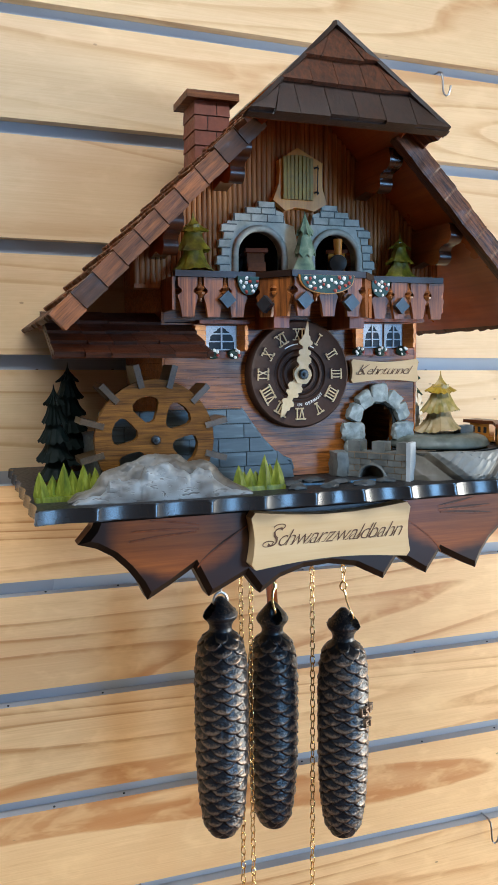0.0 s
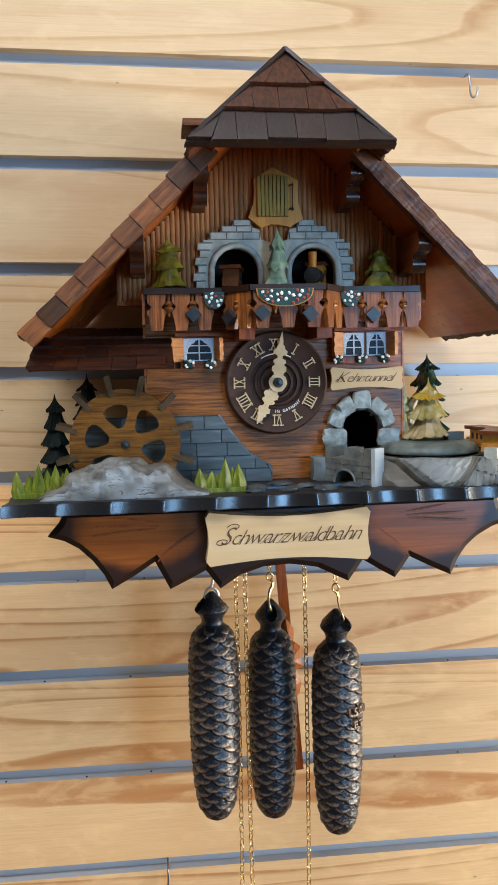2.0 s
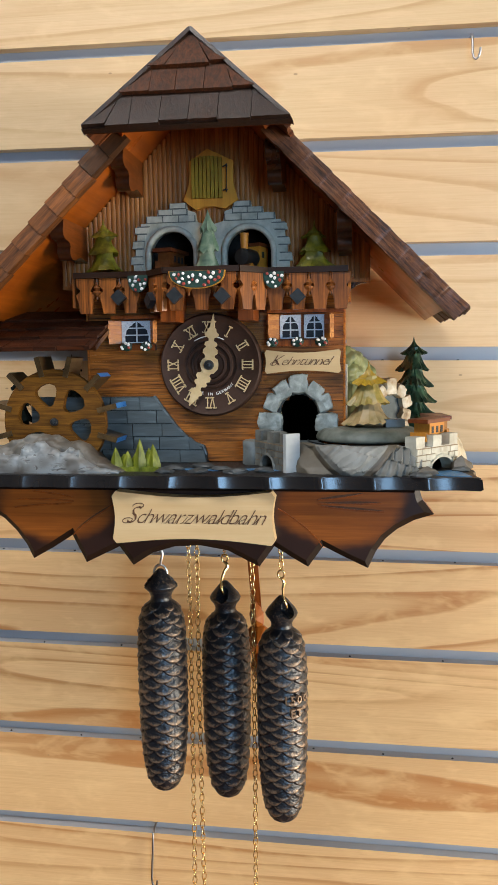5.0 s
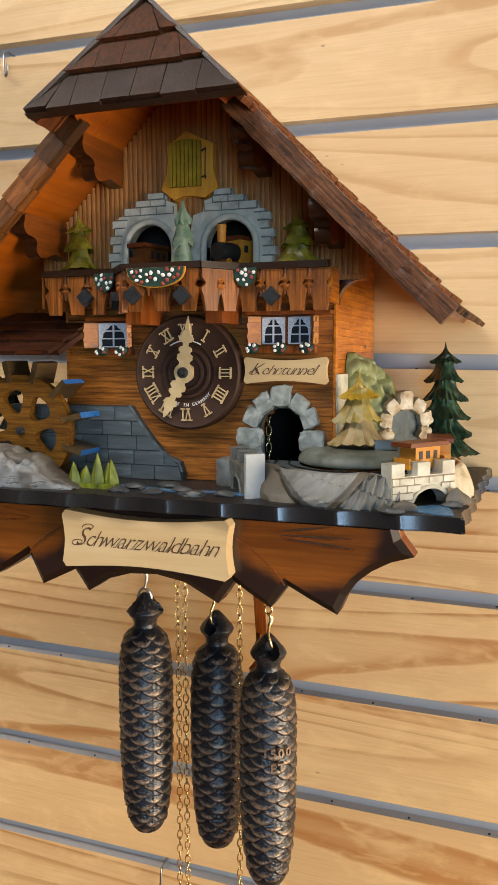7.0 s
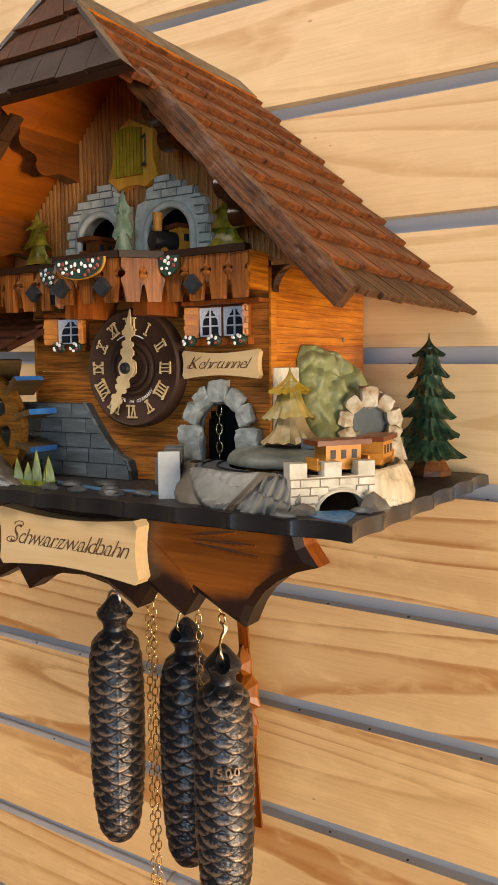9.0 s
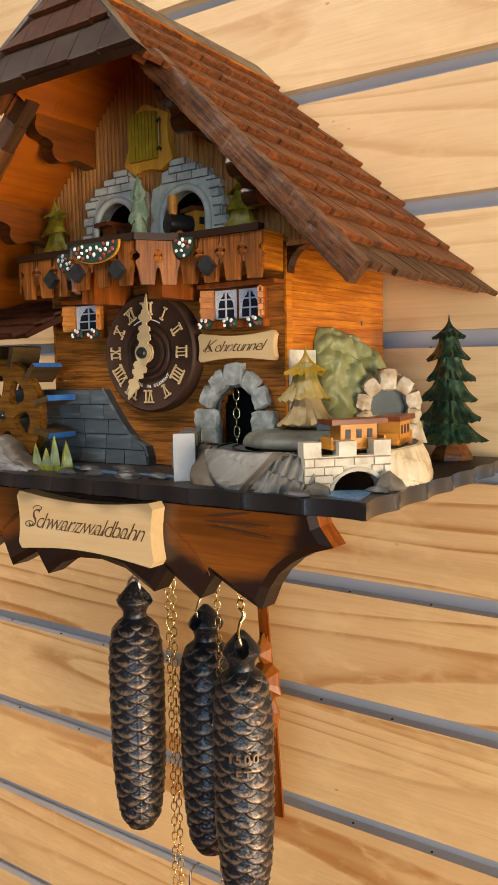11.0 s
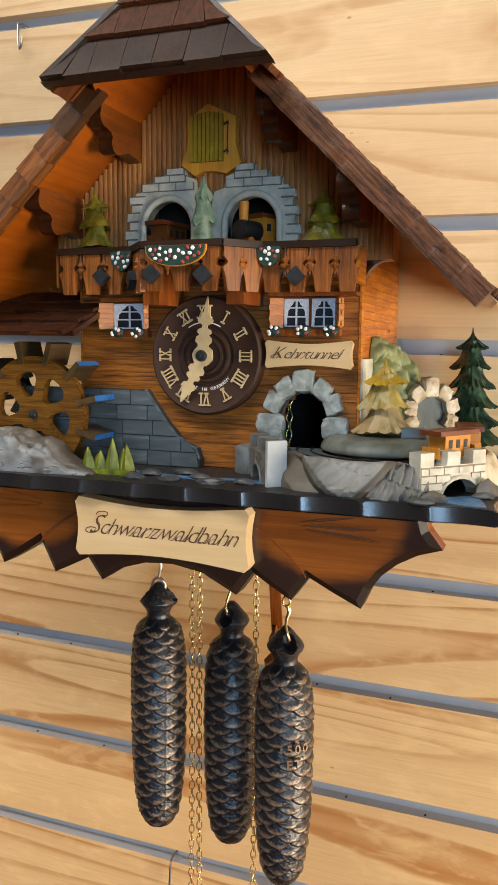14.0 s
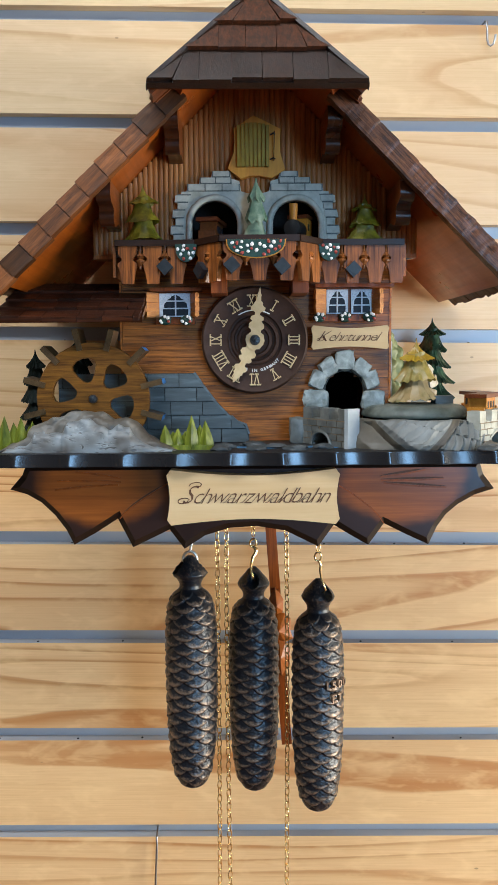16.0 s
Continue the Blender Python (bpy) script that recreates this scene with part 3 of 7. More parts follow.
hook_bm = tube([(0, 0.016, 0.006), (0, 0.0, 0.006), (0, -0.006, 0.003), (0, -0.0075, -0.004), (0.0003, -0.0078, -0.014), (0.0012, -0.0085, -0.0185), (0.0032, -0.0095, -0.0205), (0.0055, -0.0105, -0.0190), (0.0068, -0.0112, -0.0145), (0.0072, -0.0115, -0.0105)], 0.0011, 8)
hook = part("wall_hook", hook_bm, STEEL, None, smooth=60)
tagged(hook, "bent grey steel wire hook in the board wall", "hook", "hooks in the board wall")
hook.location = (0.2325, 0.0, 1.8985)
copy_thing(hook, Matrix.Translation((-0.2680, 0.0, 1.9060)))
long_bm = tube([(0, 0.016, 0.006), (0, 0.0, 0.006), (0, -0.006, 0.003), (0, -0.0078, -0.004), (-0.0012, -0.0085, -0.030), (-0.0022, -0.0090, -0.050), (-0.0010, -0.0098, -0.0555), (0.0018, -0.0108, -0.0575), (0.0042, -0.0116, -0.0550), (0.0050, -0.0122, -0.0490)], 0.0012, 8)
long_hook = tagged(part("wall_hook", long_bm, STEEL, None, smooth=60), "long grey steel wire hook in the board wall", "hook", "hooks in the board wall")
long_hook.location = (-0.1040, 0.0, 1.0640)
copy_thing(hook, Matrix.Translation((0.3130, 0.0, 1.0540)))

# ---------------------------------------------------------------- the cuckoo clock
clock = root("cuckoo_clock", (0, -0.1, 1.43), "carved brown chalet cuckoo clock with railway scene on pine board wall", "cuckoo clock")
FX = -0.155          # the facade's front
RX, RZ, SLOPE = 0.002, 1.8352, 1.0
DIR = Vector((1.0, 0.0, -SLOPE)).normalized()
NOR = Vector((SLOPE, 0.0, 1.0)).normalized()
LEN = 0.2885


def slope_matrix(side, s, y, lift, tilt=0.0, twist=0.0):
    """A pose on a roof slope: x down the slope, y towards the wall, z out of it."""
    d = Vector((DIR.x * side, 0, DIR.z))
    n = Vector((NOR.x * side, 0, NOR.z))
    o = Vector((RX, y, RZ)) + d * s + n * lift
    w = n.cross(d)
    m = Matrix(((d.x, w.x, n.x, o.x), (d.y, w.y, n.y, o.y), (d.z, w.z, n.z, o.z), (0, 0, 0, 1)))
    return m @ Matrix.Rotation(radians(tilt), 4, "Y") @ Matrix.Rotation(radians(twist), 4, "Z")


def under_roof(x, drop=0.018):
    return RZ - drop - SLOPE * abs(x - RX)


# roof: two boards, shingles, bargeboards, hip
roof = part("roof", box(RX - 0.004, RX + 0.004, -0.222, -0.004, RZ - 0.022, RZ - 0.004), SOFFIT, clock, "steep brown roof of wooden shingles with a half-hip")
for side in (1, -1):
    bm = bmesh.new()
    y_hip, y_top = -0.2535, -0.2255
    for lo, hi in ((-0.0110, -0.0045),):
        ring = [(0.003, -0.006), (LEN - 0.012, -0.006), (LEN - 0.012, -0.2145), (0.093, -0.2145), (0.085, -0.2330), (0.003, y_top + 0.006)]
        a, b = [], []
        for s, y in ring:
            a.append(bm.verts.new((slope_matrix(side, s, y, lo)).translation))
            b.append(bm.verts.new((slope_matrix(side, s, y, hi)).translation))
        bm.faces.new(a)
        bm.faces.new(b[::-1])
        for i in range(len(a)):
            bm.faces.new((a[i], b[i], b[(i + 1) % len(a)], a[(i + 1) % len(a)]))
    part("roof_board", bm, SOFFIT, roof, "amber-varnished soffit board")


def shingle_mesh(seed, length=0.036, width=0.0188, thick=0.0040, material=None, name="shingle"):
    """A split shingle, thin at the head, its butt sawn into an uneven edge."""
    rng = random.Random(seed)
    w = width / 2 * rng.uniform(0.94, 1.0)
    skew = rng.uniform(-0.0010, 0.0010)
    ys = [-w + 2 * w * k / 4 for k in range(5)]
    ends = [length + skew * (y / w) + rng.uniform(-0.0007, 0.0005) for y in ys]
    rows = []
    for y, e in zip(ys, ends):
        lift = rng.uniform(-0.0004, 0.0004)
        rows.append([(0.0, y, 0.0), (0.0, y, 0.4 * thick), (e - 0.0008, y, thick + lift), (e, y, thick - 0.0006 + lift), (e - 0.0002, y, 0.0)])
    bm, vs = grid(rows, closed_v=True)
    bm.faces.new(vs[0][::-1])
    bm.faces.new(vs[-1])
    return link_mesh(name, bm, material or SHINGLE)


SHINGLES = [shingle_mesh(k) for k in range(6)]
LOWSHINGLES = [shingle_mesh(k, material=SHINGLEGREY) for k in range(6)]
rng = random.Random(4)
ROWS_N = 11
for side in (1, -1):
    for r in range(ROWS_N):
        s_low = 0.0275 + r * (LEN - 0.0265) / (ROWS_N - 1) * 1.0
        s0 = s_low - 0.036
        y0 = -0.2165 if s_low > 0.118 else -0.2255 - 0.028 * (s_low - 0.012) / 0.109 + 0.003
        y = y0 + (0.0 if r % 2 else -0.006)
        while y < -0.012:
            w = rng.uniform(0.0155, 0.0215)
            yc = y + w / 2
            if yc - w / 2 < y0:
                w2 = w - (y0 - (yc - w / 2))
                yc, w = y0 + w2 / 2, w2
            end = min(yc + w / 2, -0.003 - 0.003 * rng.random())
            w, yc = end - (yc - w / 2), (end + yc - w / 2) / 2
            if w > 0.004 and s0 > -0.012:
                m = slope_matrix(side, max(s0, 0.002), yc, -0.0052, -4.4 + rng.uniform(-0.6, 0.6), rng.uniform(-0.8, 0.8))
                m = m @ Matrix.Diagonal(((s_low + rng.uniform(-0.0012, 0.0012) - max(s0, 0.002)) / 0.036, w / 0.0186, 1, 1))
                piece("shingle", (LOWSHINGLES if r == ROWS_N - 1 else SHINGLES)[rng.randrange(6)], roof, m)
            y += w + 0.0002
    if side == 1:
        # the bargeboard on this side is one rough-hewn plank, stepped like blocks
        rows = []
        for i in range(181):
            f = i / 180
            sl = 0.086 + (LEN - 0.088) * f
            row = []
            for j, (yy, zz) in enumerate(((-0.0055, -0.0140), (-0.0058, -0.0100), (-0.0054, -0.0060), (-0.0058, -0.0025), (-0.0052, 0.0005), (0.0, 0.0008), (0.0045, 0.0004), (0.0045, -0.0140))):
                hew = noise.noise(Vector((sl * 70, 3.0 * j, 1.0))) + 0.5 * noise.noise(Vector((sl * 210, 5.0 * j, 4.0)))
                step = (10 * f) % 1.0 - 0.5 if f < 1 else 0.5
                row.append((sl, yy - (0.0004 * step if j < 5 else 0.0) + (0.0009 * hew + 0.0004 * noise.noise(Vector((sl * 520, 9.0 * j, 2.0))) if j < 5 else 0.0), zz + (0.0005 * step if 3 < j < 7 else 0.0) + 0.0007 * noise.noise(Vector((sl * 90, 2.0 * j, 7.0)))))
            rows.append(row)
        bm, vs = grid(rows, closed_v=True)
        bm.faces.new(vs[0])
        bm.faces.new(vs[-1][::-1])
        bmesh.ops.recalc_face_normals(bm, faces=bm.faces[:])
        plank = part("bargeboard", bm, BARKMID, roof, "rough-hewn dark brown bargeboard", smooth=30)
        plank.matrix_basis = slope_matrix(1, 0.0, -0.219, 0.0)
    # bargeboard blocks on the other
    n_blocks = 10 if side == -1 else 0
    for k in range(n_blocks):
        sa = 0.086 + (LEN - 0.086 - 0.002) * k / n_blocks
        sb = 0.086 + (LEN - 0.086 - 0.002) * (k + 1) / n_blocks - 0.0002
        bm = box(0, sb - sa, -0.0055, 0.0045, -0.0140, 0.0004 + 0.0008 * rng.random(), 0.0005)
        for v in bm.verts:
            v.co.z += 0.0007 * (v.co.x / (sb - sa) - 0.5)
            v.co.y -= 0.0010 * (1 if v.co.y < 0 else 0) * (v.co.x / (sb - sa))
        bmesh.ops.subdivide_edges(bm, edges=[e for e in bm.edges if e.calc_length() > 0.004], cuts=5, use_grid_fill=True)
        for v in bm.verts:
            chop = noise.noise(Vector((v.co.x * 160 + 7 * k, v.co.y * 300, v.co.z * 420))) + 0.5 * noise.noise(Vector((v.co.x * 420 + 7 * k, v.co.y * 500, v.co.z * 900)))
            v.co.y += 0.0005 * chop
            v.co.z += 0.0004 * chop
        bmesh.ops.transform(bm, matrix=Matrix.Diagonal((1, -1, 1, 1)), verts=bm.verts[:])
        block = part("bargeboard_block", bm, BARKDARK if k in (0, 1, 8) else BARK, roof, smooth=40)
        block.matrix_basis = slope_matrix(side, sa, -0.219, rng.uniform(-0.0004, 0.0004), rng.uniform(-0.6, 0.6))
    # ridge cap
    bm = box(0.0002, 0.0235, -0.2215, -0.017, -0.0006, 0.0018, 0.0005)
    for v in bm.verts:
        v.co.y = v.co.y if v.co.y > -0.1 else v.co.y - 0.26 * v.co.x
    part("ridge_cap", moved(bm, slope_matrix(side, 0.0, 0.0, 0.0) if side == 1 else slope_matrix(side, 0.0, 0.0, 0.0) @ Matrix.Diagonal((1, -1, 1, 1))), HIPSHINGLE, roof)
    bm = box(0.0236, 0.0246, -0.2275, -0.018, -0.0004, 0.0016)
    part("ridge_cap_edge", moved(bm, slope_matrix(side, 0.0, 0.0, 0.0) if side == 1 else slope_matrix(side, 0.0, 0.0, 0.0) @ Matrix.Diagonal((1, -1, 1, 1))), CASESIDE, roof, "raw orange wood edge")

# half-hip over the gable
HB, HT = Vector((RX, -0.2545, 1.7635)), Vector((RX, -0.2260, 1.8365))
UP = (HT - HB).normalized()
OUT = Vector((1, 0, 0)).cross(UP).normalized()
HL, HW = (HT - HB).length, 0.0755


def hip_point(x, v, lift):
    return HB + Vector((x, 0, 0)) + UP * v + OUT * lift


def hip_limit(v):
    return max(HW * (1 - v / HL), 0.0)


def hip_plate(x0, x1, v0, v1, lo, hi, lo_top=None, hi_top=None, extra=0.0):
    bm = bmesh.new()
    l0, l1 = hip_limit(v0) + extra, hip_limit(v1) + extra
    xs = [max(x0, -l0), min(x1, l0), min(x1, l1), max(x0, -l1)]
    if xs[2] < xs[3]:
        xs[2] = xs[3] = (max(min(x0, l1), -l1) + max(min(x1, l1), -l1)) / 2
    lt, ht = lo if lo_top is None else lo_top, hi if hi_top is None else hi_top
    pts = [(xs[0], v0, lo), (xs[1], v0, lo), (xs[2] + 1e-5, v1, lt), (xs[3], v1, lt)]
    a = [bm.verts.new(hip_point(*p)) for p in pts]
    b = [bm.verts.new(hip_point(p[0], p[1], h)) for p, h in zip(pts, (hi, hi, ht, ht))]
    bm.faces.new(a)
    bm.faces.new(b[::-1])
    for i in range(4):
        bm.faces.new((a[i], b[i], b[(i + 1) % 4], a[(i + 1) % 4]))
    return bm


part("hip_board", hip_plate(-1, 1, 0.0, HL - 0.003, -0.0065, -0.003), CORBEL, roof)
for v0, v1, cuts in ((0.0, 0.029, (-0.0755, -0.058, -0.040, -0.018, 0.003, 0.024, 0.048, 0.0755)), (0.0252, 0.0515, (-0.054, -0.027, -0.008, 0.013, 0.034, 0.054)), (0.0485, 0.0765, (-0.03, -0.017, 0.016, 0.03))):
    for a, b in zip(cuts, cuts[1:]):
        d = rng.uniform(-0.0012, 0.0012)
        part("hip_shingle", hip_plate(a + 0.0002, b - 0.0002, v0 + d, v1, 0.0006, 0.0044, -0.0026, 0.0004, 0.001), HIPSHINGLE if v0 == 0.0 else HIPUPPER, roof)
part("hip_lip", hip_plate(-1, 1, -0.0008, 0.004, -0.0045, 0.0008), HIPSHINGLE, roof)
for side in (1, -1):
    bm = bmesh.new()
    p, q = hip_point(side * (HW - 0.0002), 0.0005, 0.0), hip_point(side * 0.001, HL + 0.001, 0.0)
    inner = Vector((-side * 0.0035, 0, 0))
    outer = Vector((side * 0.0018, 0.006, -0.0018))
    rows = []
    for o in (p, q):
        rows.append([o + OUT * 0.0036 + inner, o + OUT * 0.0046, o + outer + OUT * 0.0012, o + outer - OUT * 0.003, o - OUT * 0.003 + inner])
    bm, vs = grid(rows, closed_v=True, bm=bm)
    bm.faces.new(vs[0])
    bm.faces.new(vs[1][::-1])
    part("hip_cap", bm, HIPSHINGLE, roof)

# chimney
chimney = part("chimney", box(-0.0600, -0.0320, -0.0865, -0.0535, 1.745, 1.822), STONEJOINT, clock, "red-brown brick chimney with a flat cap")
for r in range(6):
    z0 = 1.7475 + r * 0.0125
    for k in range(2):
        xm = -0.046 + (0.004 if r % 2 else -0.004)
        xa, xb = ((-0.0615, xm - 0.0004), (xm + 0.0004, -0.0305))[k]
        bm = box(xa, xb, -0.088, -0.052, z0, z0 + 0.0119, 0.0004)
        for v in bm.verts:
            f = 1 + 0.05 * (0.5 - (v.co.z - z0) / 0.0119)
            v.co.x, v.co.y = -0.046 + (v.co.x + 0.046) * f, -0.07 + (v.co.y + 0.07) * f
        part("brick", bm, BRICKRED, chimney)
part("chimney_cap", box(-0.0690, -0.0230, -0.0925, -0.0475, 1.8225, 1.8285, 0.0007), BARK, chimney)

# case: blackened insides, siding, sides
case = part("case", box(-0.1045, 0.108, -0.148, -0.002, 1.5085, 1.512), INSIDE, clock, "case of striped brown wooden siding, its right side in a lit amber tone")
# black boards that paint the darkness inside the case and the tunnels
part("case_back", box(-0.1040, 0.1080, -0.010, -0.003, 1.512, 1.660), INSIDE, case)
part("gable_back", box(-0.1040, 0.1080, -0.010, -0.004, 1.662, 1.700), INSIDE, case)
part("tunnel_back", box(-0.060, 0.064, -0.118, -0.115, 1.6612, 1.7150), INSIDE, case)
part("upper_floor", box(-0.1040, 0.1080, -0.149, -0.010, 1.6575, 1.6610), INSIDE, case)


def tunnel_half(z):
    """Half the width of the lower tunnel mouth at a height, or None above it."""
    c, r, spring = 0.0748, 0.0158, 1.5500
    if z > spring + r:
        return None
    return r if z < spring else math.sqrt(max(r * r - (z - spring) ** 2, 0.0))


PLANK_H = 0.0058
z = 1.5085
while z < 1.660:
    h = min(PLANK_H, 1.6602 - z)
    t = tunnel_half(z + h / 2)
    spans = [(-0.1078, 0.1118)] if t is None else [(-0.1078, 0.0748 - t - 0.0006), (0.0748 + t + 0.0006, 0.1118)]
    for xa, xb in spans:
        bm = box(xa, xb, -0.1548, -0.1500, z, z + h - 0.00015, 0.0005)
        part("plank", bm, SIDING, case)
    # lit amber tone on the right, darker siding wood for the shaded left
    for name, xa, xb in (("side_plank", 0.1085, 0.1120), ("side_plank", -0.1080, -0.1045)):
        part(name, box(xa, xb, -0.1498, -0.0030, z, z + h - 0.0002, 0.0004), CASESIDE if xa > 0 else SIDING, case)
    z += h
# corner trims follow the lit and the shaded side
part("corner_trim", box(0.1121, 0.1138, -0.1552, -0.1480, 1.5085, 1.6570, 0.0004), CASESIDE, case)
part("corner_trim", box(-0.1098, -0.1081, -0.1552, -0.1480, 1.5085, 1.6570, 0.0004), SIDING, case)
screw = part("screw", lathe([(0.0005, 0.0012), (0.0016, 0.0009), (0.0019, 0.0)], (0.1120, -0.0420, 1.6120), 12, axis="x"), STEEL, case, "small steel screw")
part("peg", lathe([(0.0008, -0.0085), (0.0024, -0.0070), (0.0030, -0.0040), (0.0018, 0.0), (0.0022, 0.0060)], (0.1142, -0.0480, 1.6930), 10), CORBEL, case, "dark turned peg under the eaves", smooth=40)
part("inner_wall", box(0.0515, 0.0530, -0.148, -0.012, 1.512, 1.6570), INSIDE, case)

# upper gable: fluted front with two tunnel mouths
ARCH = ((-0.0308, 0.0190, 1.6850), (0.0344, 0.0192, 1.6850))


def arch_top(x):
    for c, r, spring in ARCH:
        if abs(x - c) < r:
            return spring + math.sqrt(r * r - (x - c) ** 2)
    return None


gable = part("gable", box(-0.1300, -0.1083, -0.1488, -0.1400, 1.6612, under_roof(-0.130)), RIB, clock, "fluted walnut-brown gable wall under the roof")
part("gable_side", box(0.1123, 0.1340, -0.1488, -0.1400, 1.6612, under_roof(0.134)), RIB, gable)
z = 1.6604
while z < 1.7030:
    # same lit right and shaded left tones as the case below
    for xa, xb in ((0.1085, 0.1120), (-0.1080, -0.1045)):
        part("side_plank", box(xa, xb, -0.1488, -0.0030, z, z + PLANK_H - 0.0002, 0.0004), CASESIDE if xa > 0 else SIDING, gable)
    z += PLANK_H
RIBW = 0.00412
x = -0.1300
while x < 0.1339:
    xa, xb = x, min(x + RIBW, 0.1340)
    xm = (xa + xb) / 2
    top = max(arch_top(xa) or 0, arch_top(xb) or 0, arch_top(xm) or 0)
    z0 = top + 0.0004 if top else 1.6612
    z1 = min(under_roof(xa, 0.0135), under_roof(xb, 0.0135))
    if z1 > z0 + 0.002:
        prof = []
        for k in range(7):
            a = math.pi * k / 6
            prof.append((xm - (xb - xa) / 2 * math.cos(a) * 0.94, -0.1540 - 0.0012 * math.sin(a) ** 0.7))
        rows = []
        for zz in (z0, z1):
            rows.append([(xa, -0.149, zz), (xa, -0.1540, zz)] + [(px_, py_, zz) for px_, py_ in prof] + [(xb, -0.1540, zz), (xb, -0.149, zz)])
        bm, vs = grid(rows)
        bm.faces.new(vs[0])
        bm.faces.new(vs[1][::-1])
        part("rib", bm, RIB, gable, smooth=40)
    x += RIBW
for xa, xb in ((-0.1300, -0.1101), (0.1141, 0.1340)):
    part("overhang_floor", box(xa, xb, -0.1548, -0.1400, 1.6580, 1.6611), RIB, gable)
for side, x0 in ((1, 0.1145),):
    w = 0.0165
    pts = [(x0, 1.6578), (x0 + side * w, 1.6578)] + [(x0 + side * w * (1 - math.sin(a)), 1.6578 - 0.017 * (1 - math.cos(a))) for a in [math.pi / 2 * k / 6 for k in range(1, 7)]]
    part("curved_brace", prism(pts if side == 1 else pts[::-1], -0.1545, -0.146, 0.0005), CORBEL, gable)

# corbels under the roof
for xc, zt in ((-0.0615, 1.7575), (0.0600, 1.7575), (-0.1120, 1.7040), (0.1140, 1.7040)):
    prof = [(-0.150, zt - 0.032), (-0.150, zt + 0.005), (-0.2080, zt + 0.005), (-0.2115, zt + 0.003)]
    prof += [(-0.2055 - 0.0078 * math.cos(a), zt - 0.0065 - 0.0082 * math.sin(a)) for a in (-0.6, -0.2, 0.2, 0.6, 1.0, 1.4, 1.75)]
    prof += [(-0.1985, zt - 0.0165)]
    prof += [(-0.1905 - 0.0075 * math.cos(a), zt - 0.0245 - 0.0080 * math.sin(a)) for a in (-0.6, -0.2, 0.2, 0.6, 1.0, 1.4, 1.75)]
    prof += [(-0.1840, zt - 0.0310), (-0.1740, zt - 0.0270), (-0.1620, zt - 0.0290)]
    prof = [(yy, zt + 0.005 + (zz - zt - 0.005) * 0.82) for yy, zz in prof]
    bm = bmesh.new()
    bm = prism([(-y, zz) for y, zz in prof], -0.0055, 0.0055, 0.0011)
    # turned so that the profile stands across the facade
    m = Matrix(((0, 1, 0, xc), (-1, 0, 0, 0), (0, 0, 1, 0), (0, 0, 0, 1)))
    bm.normal_update()
    # flat side faces get the lit copy, the lobed front stays dark
    for f in bm.faces:
        f.material_index = 1 if abs(f.normal.y) > 0.9 and len(f.verts) > 6 else 0
    part("corbel", moved(bm, m), [CORBEL, LITCORBEL], clock, smooth=50)


def holed(outer, holes, y0, y1, bevel=0.0):
    """A plate with holes, its outline in x and z."""
    bm = bmesh.new()
    edges = []
    for loop in (outer, *holes):
        vs = [bm.verts.new((x, y0, z)) for x, z in loop]
        edges += [bm.edges.new((vs[i], vs[(i + 1) % len(vs)])) for i in range(len(vs))]
    bmesh.ops.triangle_fill(bm, use_beauty=True, edges=edges)
    faces = bm.faces[:]
    out = bmesh.ops.extrude_face_region(bm, geom=faces)
    bmesh.ops.translate(bm, vec=(0, y1 - y0, 0), verts=[g for g in out["geom"] if isinstance(g, bmesh.types.BMVert)])
    return bm


def arc(cx, cz, r, a0, a1, n):
    return [(cx + r * math.cos(radians(a0 + (a1 - a0) * k / n)), cz + r * math.sin(radians(a0 + (a1 - a0) * k / n))) for k in range(n + 1)]


